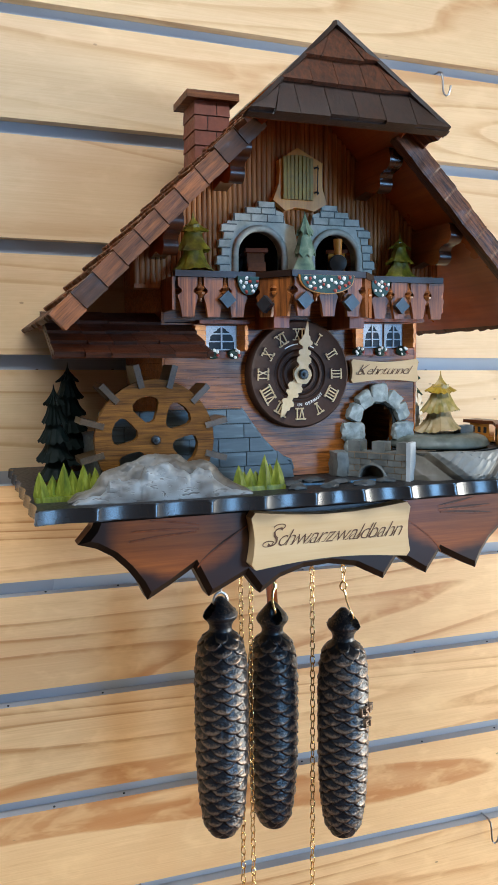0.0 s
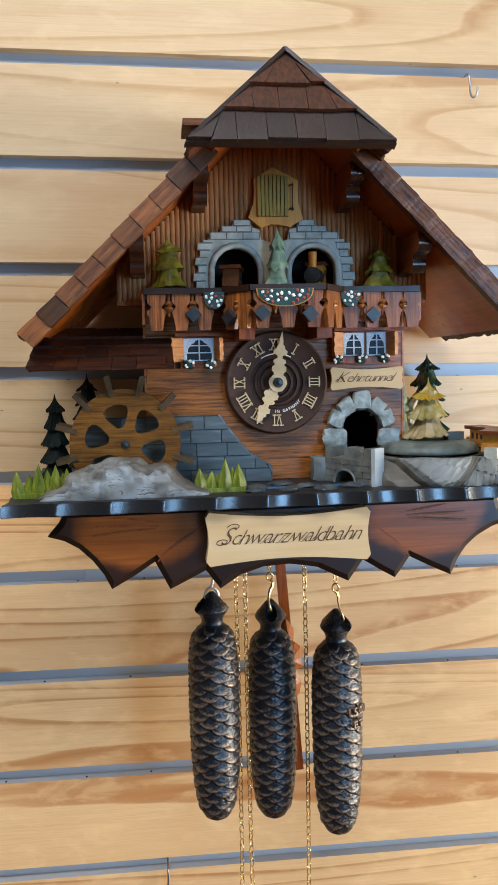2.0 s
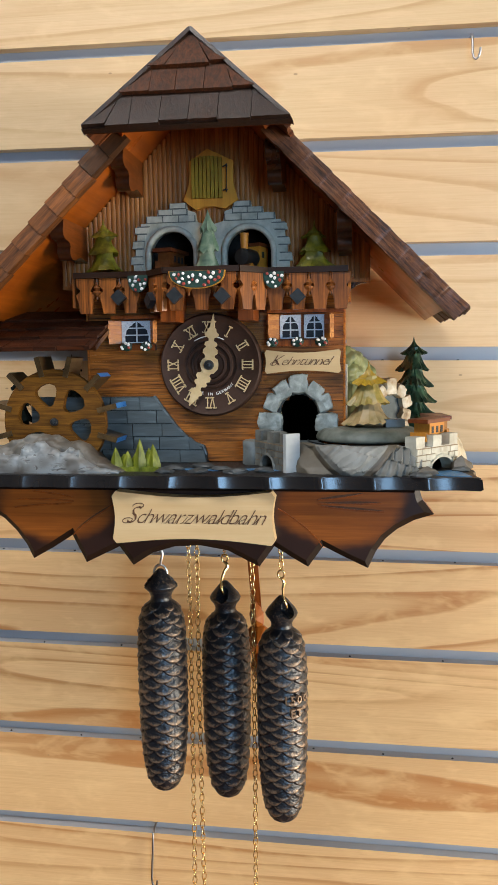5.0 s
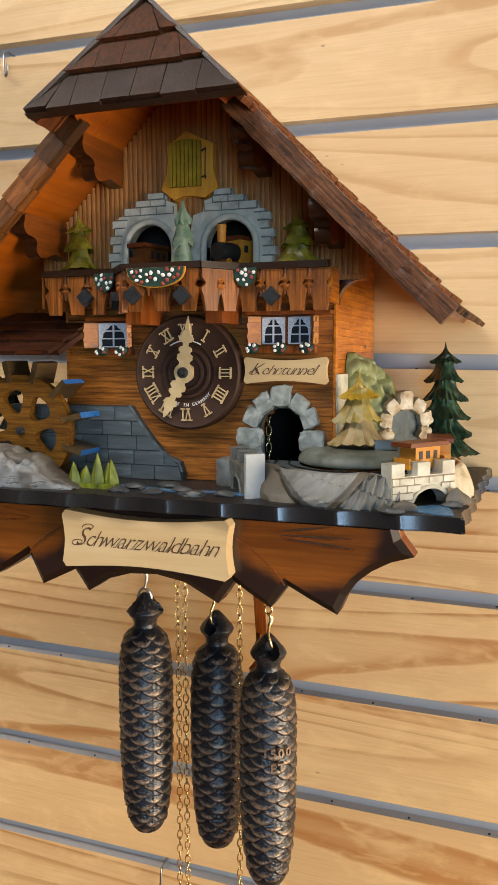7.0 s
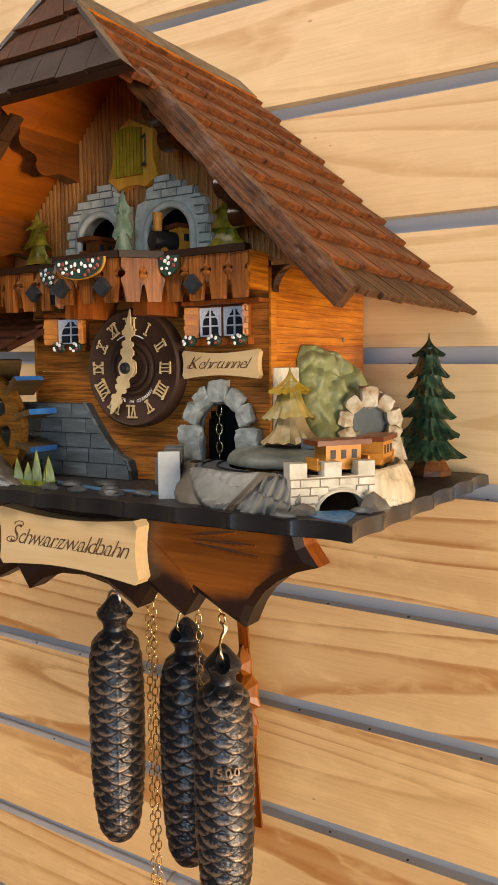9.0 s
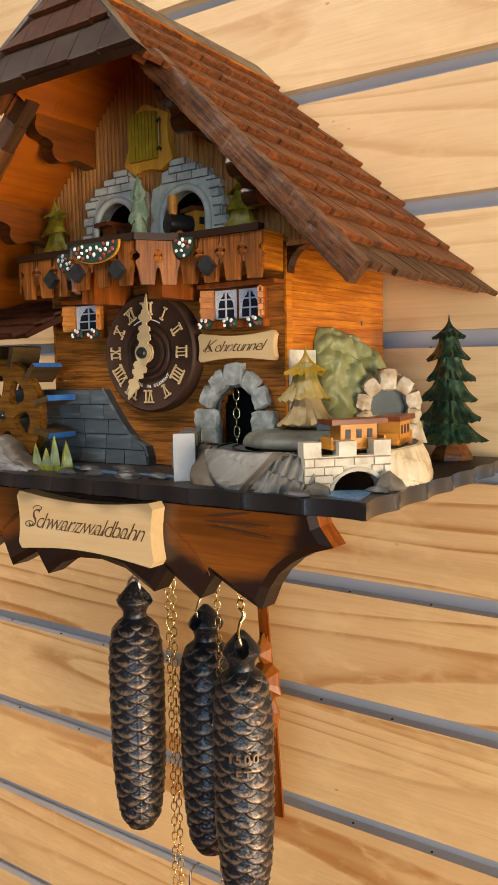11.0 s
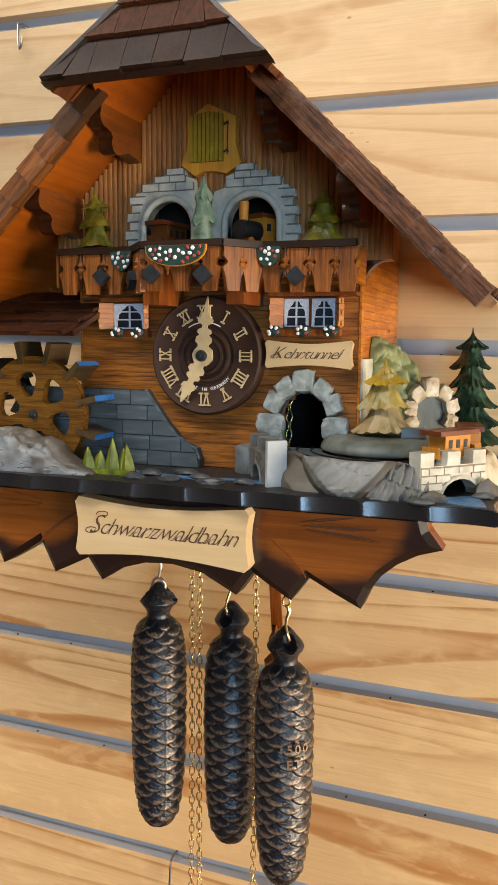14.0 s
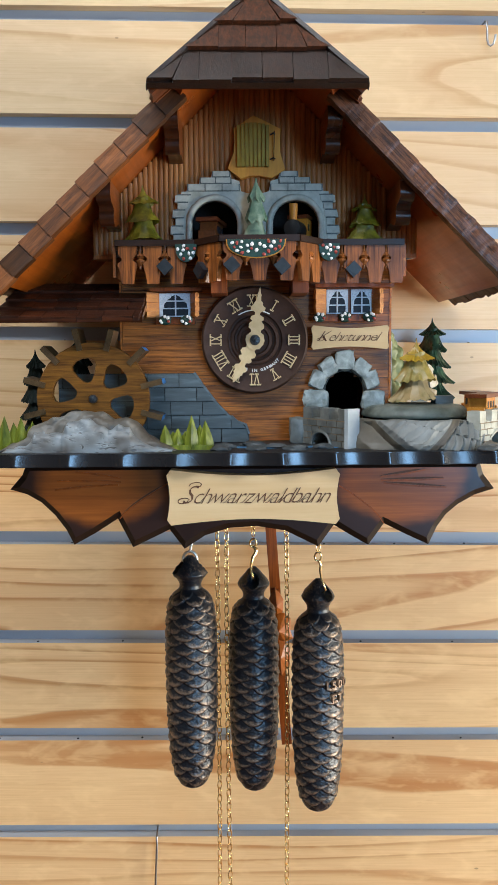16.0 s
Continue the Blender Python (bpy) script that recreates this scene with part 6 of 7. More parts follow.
def lean_matrix(x, v, lift):
    o = Vector((x, E0.y, E0.z)) + upv * v + nv * lift
    return Matrix(((rt.x, upv.x, nv.x, o.x), (rt.y, upv.y, nv.y, o.y), (rt.z, upv.z, nv.z, o.z), (0, 0, 0, 1)))


bm = bmesh.new()
add_box(bm, 0.0, E1.x - E0.x, 0.012, TOPV.length, -0.0050, -0.002)
part("roof_board", moved(bm, lean_matrix(E0.x, 0.0, 0.0)), CORBEL, leanto)
rng = random.Random(12)
for r in range(4):
    v0 = -0.001 + r * 0.0225
    x = E0.x - 0.002
    while x < E1.x - 0.002:
        w = rng.uniform(0.016, 0.026)
        xb = min(x + w, E1.x + 0.001)
        d = rng.choice((0.0, 0.0, 0.0018, -0.0016))
        bm = box(0.0002, xb - x - 0.0002, 0.0, 0.030, 0.0, 0.0034, 0.0005)
        for v in bm.verts:
            v.co.z += -0.0030 * v.co.y / 0.03
        part("shingle", moved(bm, lean_matrix(x, v0 + d, 0.0006)), MILLSHINGLE, leanto)
        x = xb
part("verge_board", moved(box(-0.002, 0.001, 0.010, TOPV.length, -0.0045, -0.0005), lean_matrix(E1.x + 0.001, 0, 0)), CORBEL, leanto)
part("verge_board", moved(box(-0.001, 0.002, 0.010, TOPV.length, -0.0045, -0.0005), lean_matrix(E0.x - 0.001, 0, 0)), MILLSHINGLE, leanto)

# ---------------------------------------------------------------- railway hill on the right
C = Vector((0.1330, -0.1600, 0.0))


BANK_R = (0.0790, 0.0795, 0.0780, 0.0762, 0.0742, 0.0722, 0.0700, 0.0682, 0.0676, 0.0676)
BANK_Z = (0.0, 0.0045, 0.0100, 0.0150, 0.0190, 0.0218, 0.0226, 0.0222, 0.0200, 0.0165)


def rock_bank(a0, a1, material, name, parent, label, valleys, chips, height=1.0, seed=3.0):
    """A stretch of carved rock round the track: planes that meet in slanting valleys, with rows of chisel chips.

    valleys: (angle at the foot, angle at the rim, depth); chips: (first angle, last angle, slant, size, depth)."""
    bm = bmesh.new()
    wash = bm.verts.layers.float.new("wash")
    n, n_up = int(abs(a1 - a0) / 0.4) + 2, 44
    vs = []
    for i in range(n + 1):
        f = i / n
        deg = a0 + (a1 - a0) * f
        c, s = math.cos(radians(deg)), math.sin(radians(deg))
        ends = min(1.0, 8 * f, 8 * (1 - f))
        bulge = 0.0022 * noise.noise(Vector((0.045 * deg + seed, 1.3, 0)))
        row = []
        for j in range(n_up + 1):
            u = j / n_up * 9
            r = float(np.interp(u, range(10), BANK_R))
            z = float(np.interp(u, range(10), BANK_Z))
            up = min(z / 0.0222, 1.0)
            face = 1.0 if u < 5.5 else max(0.0, 1 - (u - 5.5) / 2)
            rr = r + bulge * (0.4 + 0.6 * face) - (1 - ends) * 0.004
            worked = 0.0
            for foot, rim, depth in valleys:
                d = abs(deg - (foot + (rim - foot) * up))
                rr -= depth * max(0.0, 1 - d / 13.0) * face
            for c0, c1, slant, size, cut in chips:
                lo, hi = c0[0] + (c0[1] - c0[0]) * up, c1[0] + (c1[1] - c1[0]) * up
                inside = max(0.0, min(1.0, (deg - lo) / 2.0, (hi - deg) / 2.0))
                if inside:
                    along = radians(deg) * 0.075
                    tier = math.floor((z + 0.25 * along) / 0.0135)
                    q = (along - slant * z) / size + 0.5 * (tier % 2) + 0.35 * noise.noise(Vector((along * 90, z * 70, seed)))
                    scoop = 1 - (2 * (q - math.floor(q)) - 1) ** 2
                    uneven = 0.45 + 0.55 * max(0.0, min(1.0, 0.5 + 1.4 * noise.noise(Vector((along * 60, z * 50, seed + 2)))))
                    rr -= inside * face * uneven * cut * scoop
                    worked = max(worked, inside)
            p = C + Vector((rr * c, rr * s, PT - 0.0004 + z * (height + 0.06 * noise.noise(Vector((0.05 * deg, seed, 2)))) * (0.9 + 0.1 * ends)))
            v = bm.verts.new(wobble(p, 110, 0.0005, seed))
            v[wash] = worked if u < 7 else 0.2
            row.append(v)
        vs.append(row)
    for i in range(n):
        for j in range(n_up):
            bm.faces.new((vs[i][j], vs[i + 1][j], vs[i + 1][j + 1], vs[i][j + 1]))
    for end in (vs[0], vs[-1]):
        bm.faces.new(end)
    return part(name, bm, material, parent, label, smooth=20)


hill = rock_bank(-170, -58, CARVEDROCK, "railway_hill", clock, "grey-brown carved rock round a small railway track", ((-112, -136, 0.0075), (-92, -75, 0.0050), (-152, -160, 0.0020)), (((-107, -129), (-93, -77), 1.2, 0.0085, 0.0011), ((-90, -73), (-57, -57), 0.40, 0.0060, 0.0050)))
rock_bank(-26, 58, CREAMROCK, "cream_bank", hill, "cream carved rock beside the bridge", ((20, 26, 0.0016),), (((-24, -24), (56, 56), 0.25, 0.0052, 0.0018),), 1.02, 8.0)
bm, _ = grid([[C + Vector((r * math.cos(radians(a)), r * math.sin(radians(a)), z)) for r, z in ((0.0682, PT + 0.0192), (0.0425, PT + 0.0192))] for a in range(-180, 100, 5)])
part("track_bed", bm, SLATEBRICK, hill, "dark grey track bed")
for r in (0.0505, 0.0605):
    part("rail", tube([C + Vector((r * math.cos(radians(a)), r * math.sin(radians(a)), PT + 0.0198)) for a in range(-180, 100, 5)], 0.0006, 6), BLACKMETAL, hill)
part("turntable", lathe([(0.0380, 0.0195), (0.0432, 0.0212), (0.0438, 0.0222), (0.0436, 0.0236), (0.0424, 0.0262), (0.0398, 0.0286), (0.0366, 0.0300), (0.0200, 0.0311), (0.0, 0.0313)], C + Vector((0, 0, PT)), 48, cap=False), paint("mossy_disc_paint", [(0.3, (0.085, 0.092, 0.072)), (0.5, (0.15, 0.165, 0.14)), (0.75, (0.25, 0.265, 0.235))], 45, 0.5), hill, "grey-green turntable disc", smooth=40)
fir("carved_tree", (0.1328, -0.1640, 1.5915), 1.5395, 0.0212, 3, [GOLDTOP, GOLD, BEIGE], clock, "gold, olive and beige carved fir on the turntable", 0.75, 16, 1.4, 21, 0.05, 0.08, 0.14)
part("small_chest", moved(box(-0.008, 0.008, -0.004, 0.004, 0.0, 0.0065, 0.0008), Matrix.Translation((0.1535, -0.1690, PT + 0.0312)) @ Matrix.Rotation(radians(15), 4, "Z")), SLATEBRICK, clock, "small slate-grey painted block")


def castle_wall(name, a, b, thick, z1, merlons, material, label, arch_at=None, rows_n=4, brick=0.011):
    """A crenellated bridge wall from a to b, of bricks on a core, with an arch under it."""
    a, b = Vector((*a, 0)), Vector((*b, 0))
    L = (b - a).length
    d = (b - a).normalized()
    n = Vector((d.y, -d.x, 0))
    m = Matrix(((d.x, -n.x, 0, a.x), (d.y, -n.y, 0, a.y), (0, 0, 1, 0), (0, 0, 0, 1)))
    z_par = z1 - 0.0082
    outline = [(0.0, PT), (0.0, z1)]
    step = L / (2 * merlons - 1)
    for k in range(merlons):
        x0, x1 = 2 * k * step, (2 * k + 1) * step
        if k:
            outline += [(x0, z_par), (x0, z1)]
        outline += [(x1, z1)] + ([(x1, z_par)] if k < merlons - 1 else [])
    outline += [(L, PT)]
    if arch_at:
        c, r, h = arch_at
        outline += [(c + r, PT)] + [(c + r * math.cos(t), PT + h * math.sin(t)) for t in [math.pi * k / 10 for k in range(1, 10)]] + [(c - r, PT)]
    w = part(name, moved(prism(outline, 0.0, thick, 0.0005), m), material, clock, label)
    part("joint", moved(box(0.0006, L - 0.0006, -0.0003, 0.0003, z_par - 0.0016, z_par - 0.0006), m), JOINTTAN, w)
    hh = (z_par - 0.001 - PT) / rows_n
    for r_ in range(rows_n):
        x = -brick * (0.5 if r_ % 2 else 0.0)
        za, zb = PT + hh * r_ + 0.0004, PT + hh * (r_ + 1) - 0.0004
        while x < L:
            xa, xb = max(x, 0.0) + 0.0004, min(x + brick, L) - 0.0004
            clash = False
            if arch_at:
                c, r, h = arch_at
                zm = (za - PT) / h
                if zm < 1.15:
                    half = r * math.sqrt(max(1 - min(zm, 1) ** 2, 0)) + 0.0018
                    if xb > c - half and xa < c + half:
                        if xa < c - half - 0.002:
                            xb = c - half
                        elif xb > c + half + 0.002:
                            xa = c + half
                        else:
                            clash = True
            if not clash and xb - xa > 0.0012:
                part("brick", moved(box(xa, xb, -0.0009, 0.0004, za, zb, 0.0003), m), material, w)
                if xb < L - 0.002:
                    part("joint", moved(box(xb + 0.0001, xb + 0.0006, -0.0006, 0.0002, za, zb), m), JOINTTAN, w)
                part("joint", moved(box(xa, xb, -0.0006, 0.0002, zb + 0.0001, zb + 0.0006), m), JOINTTAN, w)
            x += brick
    if arch_at:
        c, r, h = arch_at
        pts = [m @ Vector((c + (r + 0.0008) * math.cos(t), -0.0002, PT + (h + 0.0008) * math.sin(t))) for t in [math.pi * k / 14 for k in range(15)]]
        part("arch_band", tube(pts, 0.0014, 6), material, w)
    return w


castle_wall("bridge_wall", (0.1675, -0.2265), (0.2022, -0.1868), 0.0105, 1.5360, 3, CASTLE, "cream brick bridge wall with battlements", (0.0320, 0.0150, 0.0112), 4, 0.012)
castle_wall("tower_wall", (0.0395, -0.1745), (0.0695, -0.2190), 0.0120, 1.5375, 3, TOWERGREY, "grey brick wall with battlements beside the stream", (0.0220, 0.0110, 0.0105), 4, 0.012)
part("wall_end", moved(box(-0.0004, 0.0132, -0.0004, 0.0030, PT, 1.5380, 0.0005), Matrix.Translation((0.0692, -0.2212, 0)) @ Matrix.Rotation(radians(42), 4, "Z")), WALLWHITE, clock, "whitewashed end of the tower wall")

# stones of the lower tunnel mouth
mouth = part("tunnel_stones", tube([(0.0748 - 0.0172, -0.1570, PT + 0.012), (0.0748 - 0.0172, -0.1570, 1.5500)] + [(0.0748 + 0.0172 * math.cos(radians(a)), -0.1570, 1.5500 + 0.0172 * math.sin(radians(a))) for a in range(160, -1, -20)] + [(0.0748 + 0.0172, -0.1570, PT + 0.012)], 0.0016, 6), STONEJOINT, clock, "rough blue-grey stones round the lower tunnel mouth")


def rough_block(centre, w, h, turn, seed, material, parent, y=-0.1605, depth=0.0075, facing=0.0, name="stone"):
    bm = bmesh.new()
    bmesh.ops.create_cube(bm, size=1.0)
    bmesh.ops.subdivide_edges(bm, edges=bm.edges[:], cuts=3, use_grid_fill=True)
    for v in bm.verts:
        c = Vector((v.co.x * w, v.co.y * depth, v.co.z * h))
        k = 1 - 0.52 * max(0.0, v.co.length - 0.48)
        c = Vector((c.x * k, c.y * (1.0 if v.co.y > 0.3 else k * 1.05), c.z * k))
        v.co = wobble(c, 300, 0.115 * w, seed)
    m = Matrix.Translation((centre[0], y, centre[1])) @ Matrix.Rotation(radians(facing), 4, "Z") @ Matrix.Rotation(radians(-turn), 4, "Y")
    return part(name, moved(bm, m), material, parent, smooth=22)


for k, (a, r, w, h) in enumerate(((90, 0.0242, 0.0170, 0.0185), (54, 0.0226, 0.0150, 0.0152), (125, 0.0229, 0.0156, 0.0155), (22, 0.0226, 0.0152, 0.0145), (158, 0.0232, 0.0156, 0.0150))):
    rough_block((0.0748 + (r + 0.0005) * math.cos(radians(a)), 1.5500 + (r + 0.0005) * math.sin(radians(a))), 0.94 * w, 0.92 * h, a - 90, k * 2.7, TUNNELSTONE, mouth)
for k, (x, zz, w, h) in enumerate(((0.0510, 1.5430, 0.0200, 0.0150), (0.0520, 1.5300, 0.0180, 0.0135), (0.0985, 1.5425, 0.0185, 0.0150), (0.0530, 1.5180, 0.0160, 0.0135))):
    rough_block((x, zz), w * 1.06, h * 1.08, 0, 20 + k * 3.1, TUNNELSTONE, mouth)

pier = rough_block((0.0345, PT + 0.0100), 0.0125, 0.0230, 0, 31.0, TOWERGREY, clock, -0.1680, 0.0170, name="wall_pier")
tagged(pier, "rough slate-grey stone at the end of the tower wall")

# mossy mountain against the case, with the second tunnel mouth
rows = []
for i in range(121):
    f = i / 120
    y = -0.1180 + 0.1000 * f
    top = float(np.interp(f, [0, 0.06, 0.25, 0.5, 0.75, 1.0], [0.088, 0.0985, 0.0990, 0.0930, 0.074, 0.040]))
    reach = float(np.interp(f, [0, 0.1, 0.3, 0.6, 1.0], [0.010, 0.019, 0.034, 0.050, 0.054]))
    row = []
    for j in range(57):
        g = j / 56
        x = 0.1128 + reach * (g ** 0.8)
        z = PT + 0.012 + (top - 0.012) * (1 - g ** 2.2) + 0.0
        p = Vector((x, y, z))
        if 0 < j:
            p = wobble(p, 95, 0.0050 * min(1, g * 4), 9.0)
            p += Vector((0.7, -0.7, 0)) * (0.0085 * (0.30 - noise.voronoi(Vector((p.x * 100, p.y * 100, p.z * 135 - 60 * p.y)))[0][0] ** 2))
            p.x = max(p.x, 0.1124)
        row.append(p)
    rows.append(row)
bm, vs = grid(rows)
cap = [bm.verts.new((0.1124, -0.1180, PT + 0.012))]
bm.faces.new([v for v in vs[0]] + cap)
mountain = part("mountain", bm, MOSS, clock, "moss-green carved mountain with a second tunnel mouth", smooth=50)
part("mountain_strip", box(0.1124, 0.1150, -0.1535, -0.1190, PT, 1.5905, 0.0008), STONEBLUE, mountain)
M2 = Vector((0.1530, -0.0830, 0.0))
mf = Matrix.Translation((M2.x, M2.y, 0)) @ Matrix.Rotation(radians(38), 4, "Z")
bm = prism([(-0.0150, PT + 0.018)] + [(0.0150 * math.cos(radians(a)), 1.5490 + 0.0150 * math.sin(radians(a))) for a in range(180, -1, -15)] + [(0.0150, PT + 0.018)], 0.0015, 0.0035)
part("mouth_back", moved(bm, mf), paint("dim_blue_grey_paint", [(0.3, (0.055, 0.075, 0.08)), (0.7, (0.085, 0.11, 0.115))], 20, 0.6), mountain, "dark blue-grey tunnel mouth")
for k, (a, r, w, h) in enumerate(((92, 0.0200, 0.0135, 0.0165), (54, 0.0188, 0.0122, 0.0125), (130, 0.0190, 0.0126, 0.0125), (17, 0.0184, 0.0118, 0.0120), (167, 0.0188, 0.0118, 0.0120), (-20, 0.0182, 0.0115, 0.0120), (202, 0.0186, 0.0115, 0.0120))):
    ob = rough_block((0, 0), w, h, a - 90, 40 + k * 2.3, TANSTONE, mountain, 0.0, 0.009)
    ob.data.transform(mf @ Matrix.Translation((r * math.cos(radians(a)), 0, 1.5490 + r * math.sin(radians(a)))))
# rock behind the second mouth
rows = []
for i in range(25):
    f = i / 24
    row = []
    for j in range(13):
        a = math.pi * j / 12
        rr = 0.027 * (1 - 0.35 * f)
        p = mf @ Vector((rr * math.cos(a), 0.003 + 0.040 * f, PT + 0.014 + (0.051 - 0.026 * f) * math.sin(a) ** 0.7))
        row.append(wobble(p, 110, 0.004, 6.0))
    rows.append(row)
bm, vs = grid(rows)
bm.faces.new(vs[0])
part("tunnel_hill", bm, TANSTONE, mountain, smooth=28)

# ---------------------------------------------------------------- trains, resting on their tracks


def wagon(name, m, wood_m, label, length=0.036, loco=False, group=""):
    """A little wooden railway carriage; x along the track, z up from the rail."""
    e = new(name)
    e.matrix_world = m
    tagged(e, label, "toy train", group)

    def put(n, bm, material, lab="", smooth=None):
        ob = new(n, link_mesh(n, bm, material))
        ob.parent = e
        if smooth:
            ob.data.shade_smooth()
            ob.data.set_sharp_from_angle(angle=radians(smooth))
        return tagged(ob, lab)

    L, W = length, 0.0135
    if loco:
        put("boiler", lathe([(0.002, -L / 2), (0.0066, -L / 2 + 0.0012), (0.0072, -L / 2 + 0.004), (0.0072, 0.002)], (0, 0, 0.0108), 20, axis="x"), BLACKMETAL, "black round boiler", 40)
        put("chimney", lathe([(0.0030, 0.0), (0.0030, 0.002), (0.0036, 0.0125), (0.0036, 0.0135), (0.0024, 0.0135)], (-L / 2 + 0.006, 0, 0.0165), 14), WAGON, "turned brown chimney", 40)
        put("cab", box(0.002, L / 2, -W / 2, W / 2, 0.0030, 0.0205, 0.0004), WAGON)
        put("cab_roof", box(-0.001, L / 2 + 0.002, -W / 2 - 0.0018, W / 2 + 0.0018, 0.0205, 0.0232, 0.0006), WAGONROOF)
        put("frame", box(-L / 2 + 0.002, L / 2, -W / 2 + 0.0015, W / 2 - 0.0015, 0.0020, 0.0046, 0.0004), WAGONDARK)
        for s in (-1, 1):
            put("cab_window", box(0.0060, 0.0100, s * W / 2 - 0.0003, s * W / 2 + 0.0003, 0.0115, 0.0165), PANE)
    else:
        put("body", box(-L / 2 + 0.006, L / 2 - 0.006, -W / 2, W / 2, 0.0030, 0.0168, 0.0004), wood_m)
        put("deck", box(-L / 2, L / 2, -W / 2, W / 2, 0.0026, 0.0058, 0.0004), wood_m)
        for s in (-1, 1):
            put("end_board", box(s * L / 2 - 0.0012 * (s > 0), s * L / 2 + 0.0012 * (s < 0), -W / 2, W / 2, 0.0056, 0.0095, 0.0003), wood_m)
        put("wagon_roof", box(-L / 2 - 0.0005, L / 2 + 0.0005, -W / 2 - 0.0018, W / 2 + 0.0018, 0.0168, 0.0198, 0.0007), WAGONROOF, "red-brown flat roof")
        for s in (-1, 1):
            for k in (-1, 0, 1):
                x = k * (L - 0.012) * 0.30
                put("wagon_window", box(x - 0.0017, x + 0.0017, s * W / 2 - 0.0003, s * W / 2 + 0.0003, 0.0088, 0.0140), PANE)
    for s in (-1, 1):
        for x in (-L / 2 + 0.008, L / 2 - 0.008):
            put("wheel", lathe([(0.0030, -0.0008), (0.0030, 0.0008)], (x, s * (W / 2 - 0.0015), 0.0030), 14, axis="y"), WAGON)
    return e


def on_ring(centre, radius, a, z):
    """A pose on a round track, nose along the ring."""
    t = radians(a)
    return Matrix.Translation((centre[0] + radius * math.cos(t), centre[1] + radius * math.sin(t), z)) @ Matrix.Rotation(t + math.pi / 2, 4, "Z")


TRAIN = "the little railway"
wagon("railway_wagon", on_ring(C, 0.0560, -33, PT + 0.0203), WAGON, "light wooden railway wagon with a red-brown roof", group=TRAIN)
wagon("railway_wagon", on_ring(C, 0.0560, 9, PT + 0.0203), WAGON, "light wooden railway wagon beside the mountain", group=TRAIN)
wagon("locomotive", Matrix.Translation((0.0360, -0.1600, 1.6685)) @ Matrix.Rotation(radians(68), 4, "Z"), WAGON, "small locomotive with a black boiler and brown chimney", 0.034, True, TRAIN)
wagon("railway_wagon", Matrix.Translation((-0.0335, -0.1530, 1.6690)) @ Matrix.Rotation(radians(78), 4, "Z"), WAGONDARK, "brown wooden railway wagon in a tunnel mouth", group=TRAIN)

# ---------------------------------------------------------------- weights, chains, pendulum
CONE = [(1.3766, 0.0098), (1.3736, 0.0118), (1.3706, 0.0150), (1.3676, 0.0174), (1.3616, 0.0198), (1.3500, 0.0217), (1.3350, 0.0227), (1.3000, 0.0229), (1.2550, 0.0221), (1.2250, 0.0198), (1.2050, 0.0162), (1.1950, 0.0112), (1.1902, 0.0040), (1.1896, 0.0003)]
cz = np.array([1.4046 - p[0] for p in CONE])
cr = np.array([p[1] for p in CONE])
NU, NV, ROWSC, AROUND = 380, 168, 31, 6
bm = bmesh.new()
lip = bm.verts.layers.float.new("lip")
grid_v = []
d0, d1 = cz[0], cz[-1]
for i in range(NU + 1):
    f = i / NU
    d = d0 + (d1 - d0) * (1 - (1 - f) ** 1.15)
    r0 = float(np.interp(d, cz, cr))
    row = []
    for j in range(NV):
        a = math.tau * j / NV
        v = (d - 0.0300) / (d1 - 0.0300) * ROWSC + 0.10 * math.sin(3 * a + 70 * d) * math.sin(190 * d + a)
        best, edge = 0.0, 0.0
        if v > -0.4:
            for k in range(math.floor(v) - 2, math.floor(v) + 2):
                if k < -2 or k > ROWSC:
                    continue
                ph = a / math.tau * AROUND + 0.5 * (k % 2)
                q = (ph - round(ph)) * 2
                low = 1.92 - 0.95 * abs(q) ** 2.3
                t = (v - k) / low
                if 0 <= t <= 1 and abs(q) <= 1.0:
                    hgt = 0.04 + 0.96 * t ** 0.95 * (1 - 0.35 * abs(q) ** 2.2)
                    if t > 0.90:
                        hgt *= 1 - 3.0 * (t - 0.90)
                    if hgt > best:
                        best, edge = hgt, min(1.0, max(0.0, (t - 0.38) / 0.45)) * (1 - 0.6 * abs(q) ** 2.5)
        fade = min(1.0, max(0.0, (1 - f) * 9)) * min(1.0, f * 26)
        seam = math.exp(-(((a - math.radians(27)) / 0.022) ** 2))
        lump = noise.noise(Vector((9 * math.cos(a), 9 * math.sin(a), 620 * d))) * 0.00032 + noise.noise(Vector((4 * math.cos(a), 4 * math.sin(a), 160 * d))) * 0.0004
        r = r0 * (0.945 - 0.045 * fade) + 0.0035 * best * fade + 0.00045 * seam + lump * fade
        p = bm.verts.new((r * math.cos(a), r * math.sin(a), -d))
        p[lip] = edge * fade
        row.append(p)
    grid_v.append(row)
for i in range(NU):
    for j in range(NV):
        bm.faces.new((grid_v[i][j], grid_v[i][(j + 1) % NV], grid_v[i + 1][(j + 1) % NV], grid_v[i + 1][j]))
cone_body = link_mesh("cone_body", bm, IRON)
cone_body.shade_smooth()
NECK = [(0.0022, -0.0002), (0.0052, -0.0030), (0.0086, -0.0072), (0.0128, -0.0120), (0.0147, -0.0158), (0.0138, -0.0184), (0.0116, -0.0210), (0.0100, -0.0240), (0.0096, -0.0262), (0.0099, -0.0285), (0.0104, -0.0305)]
neck_z = np.linspace(-0.0002, -0.0305, 42)
bm = lathe([(float(np.interp(-zz, [-p[1] for p in NECK], [p[0] for p in NECK])), float(zz)) for zz in neck_z], (0, 0, 0), 56)
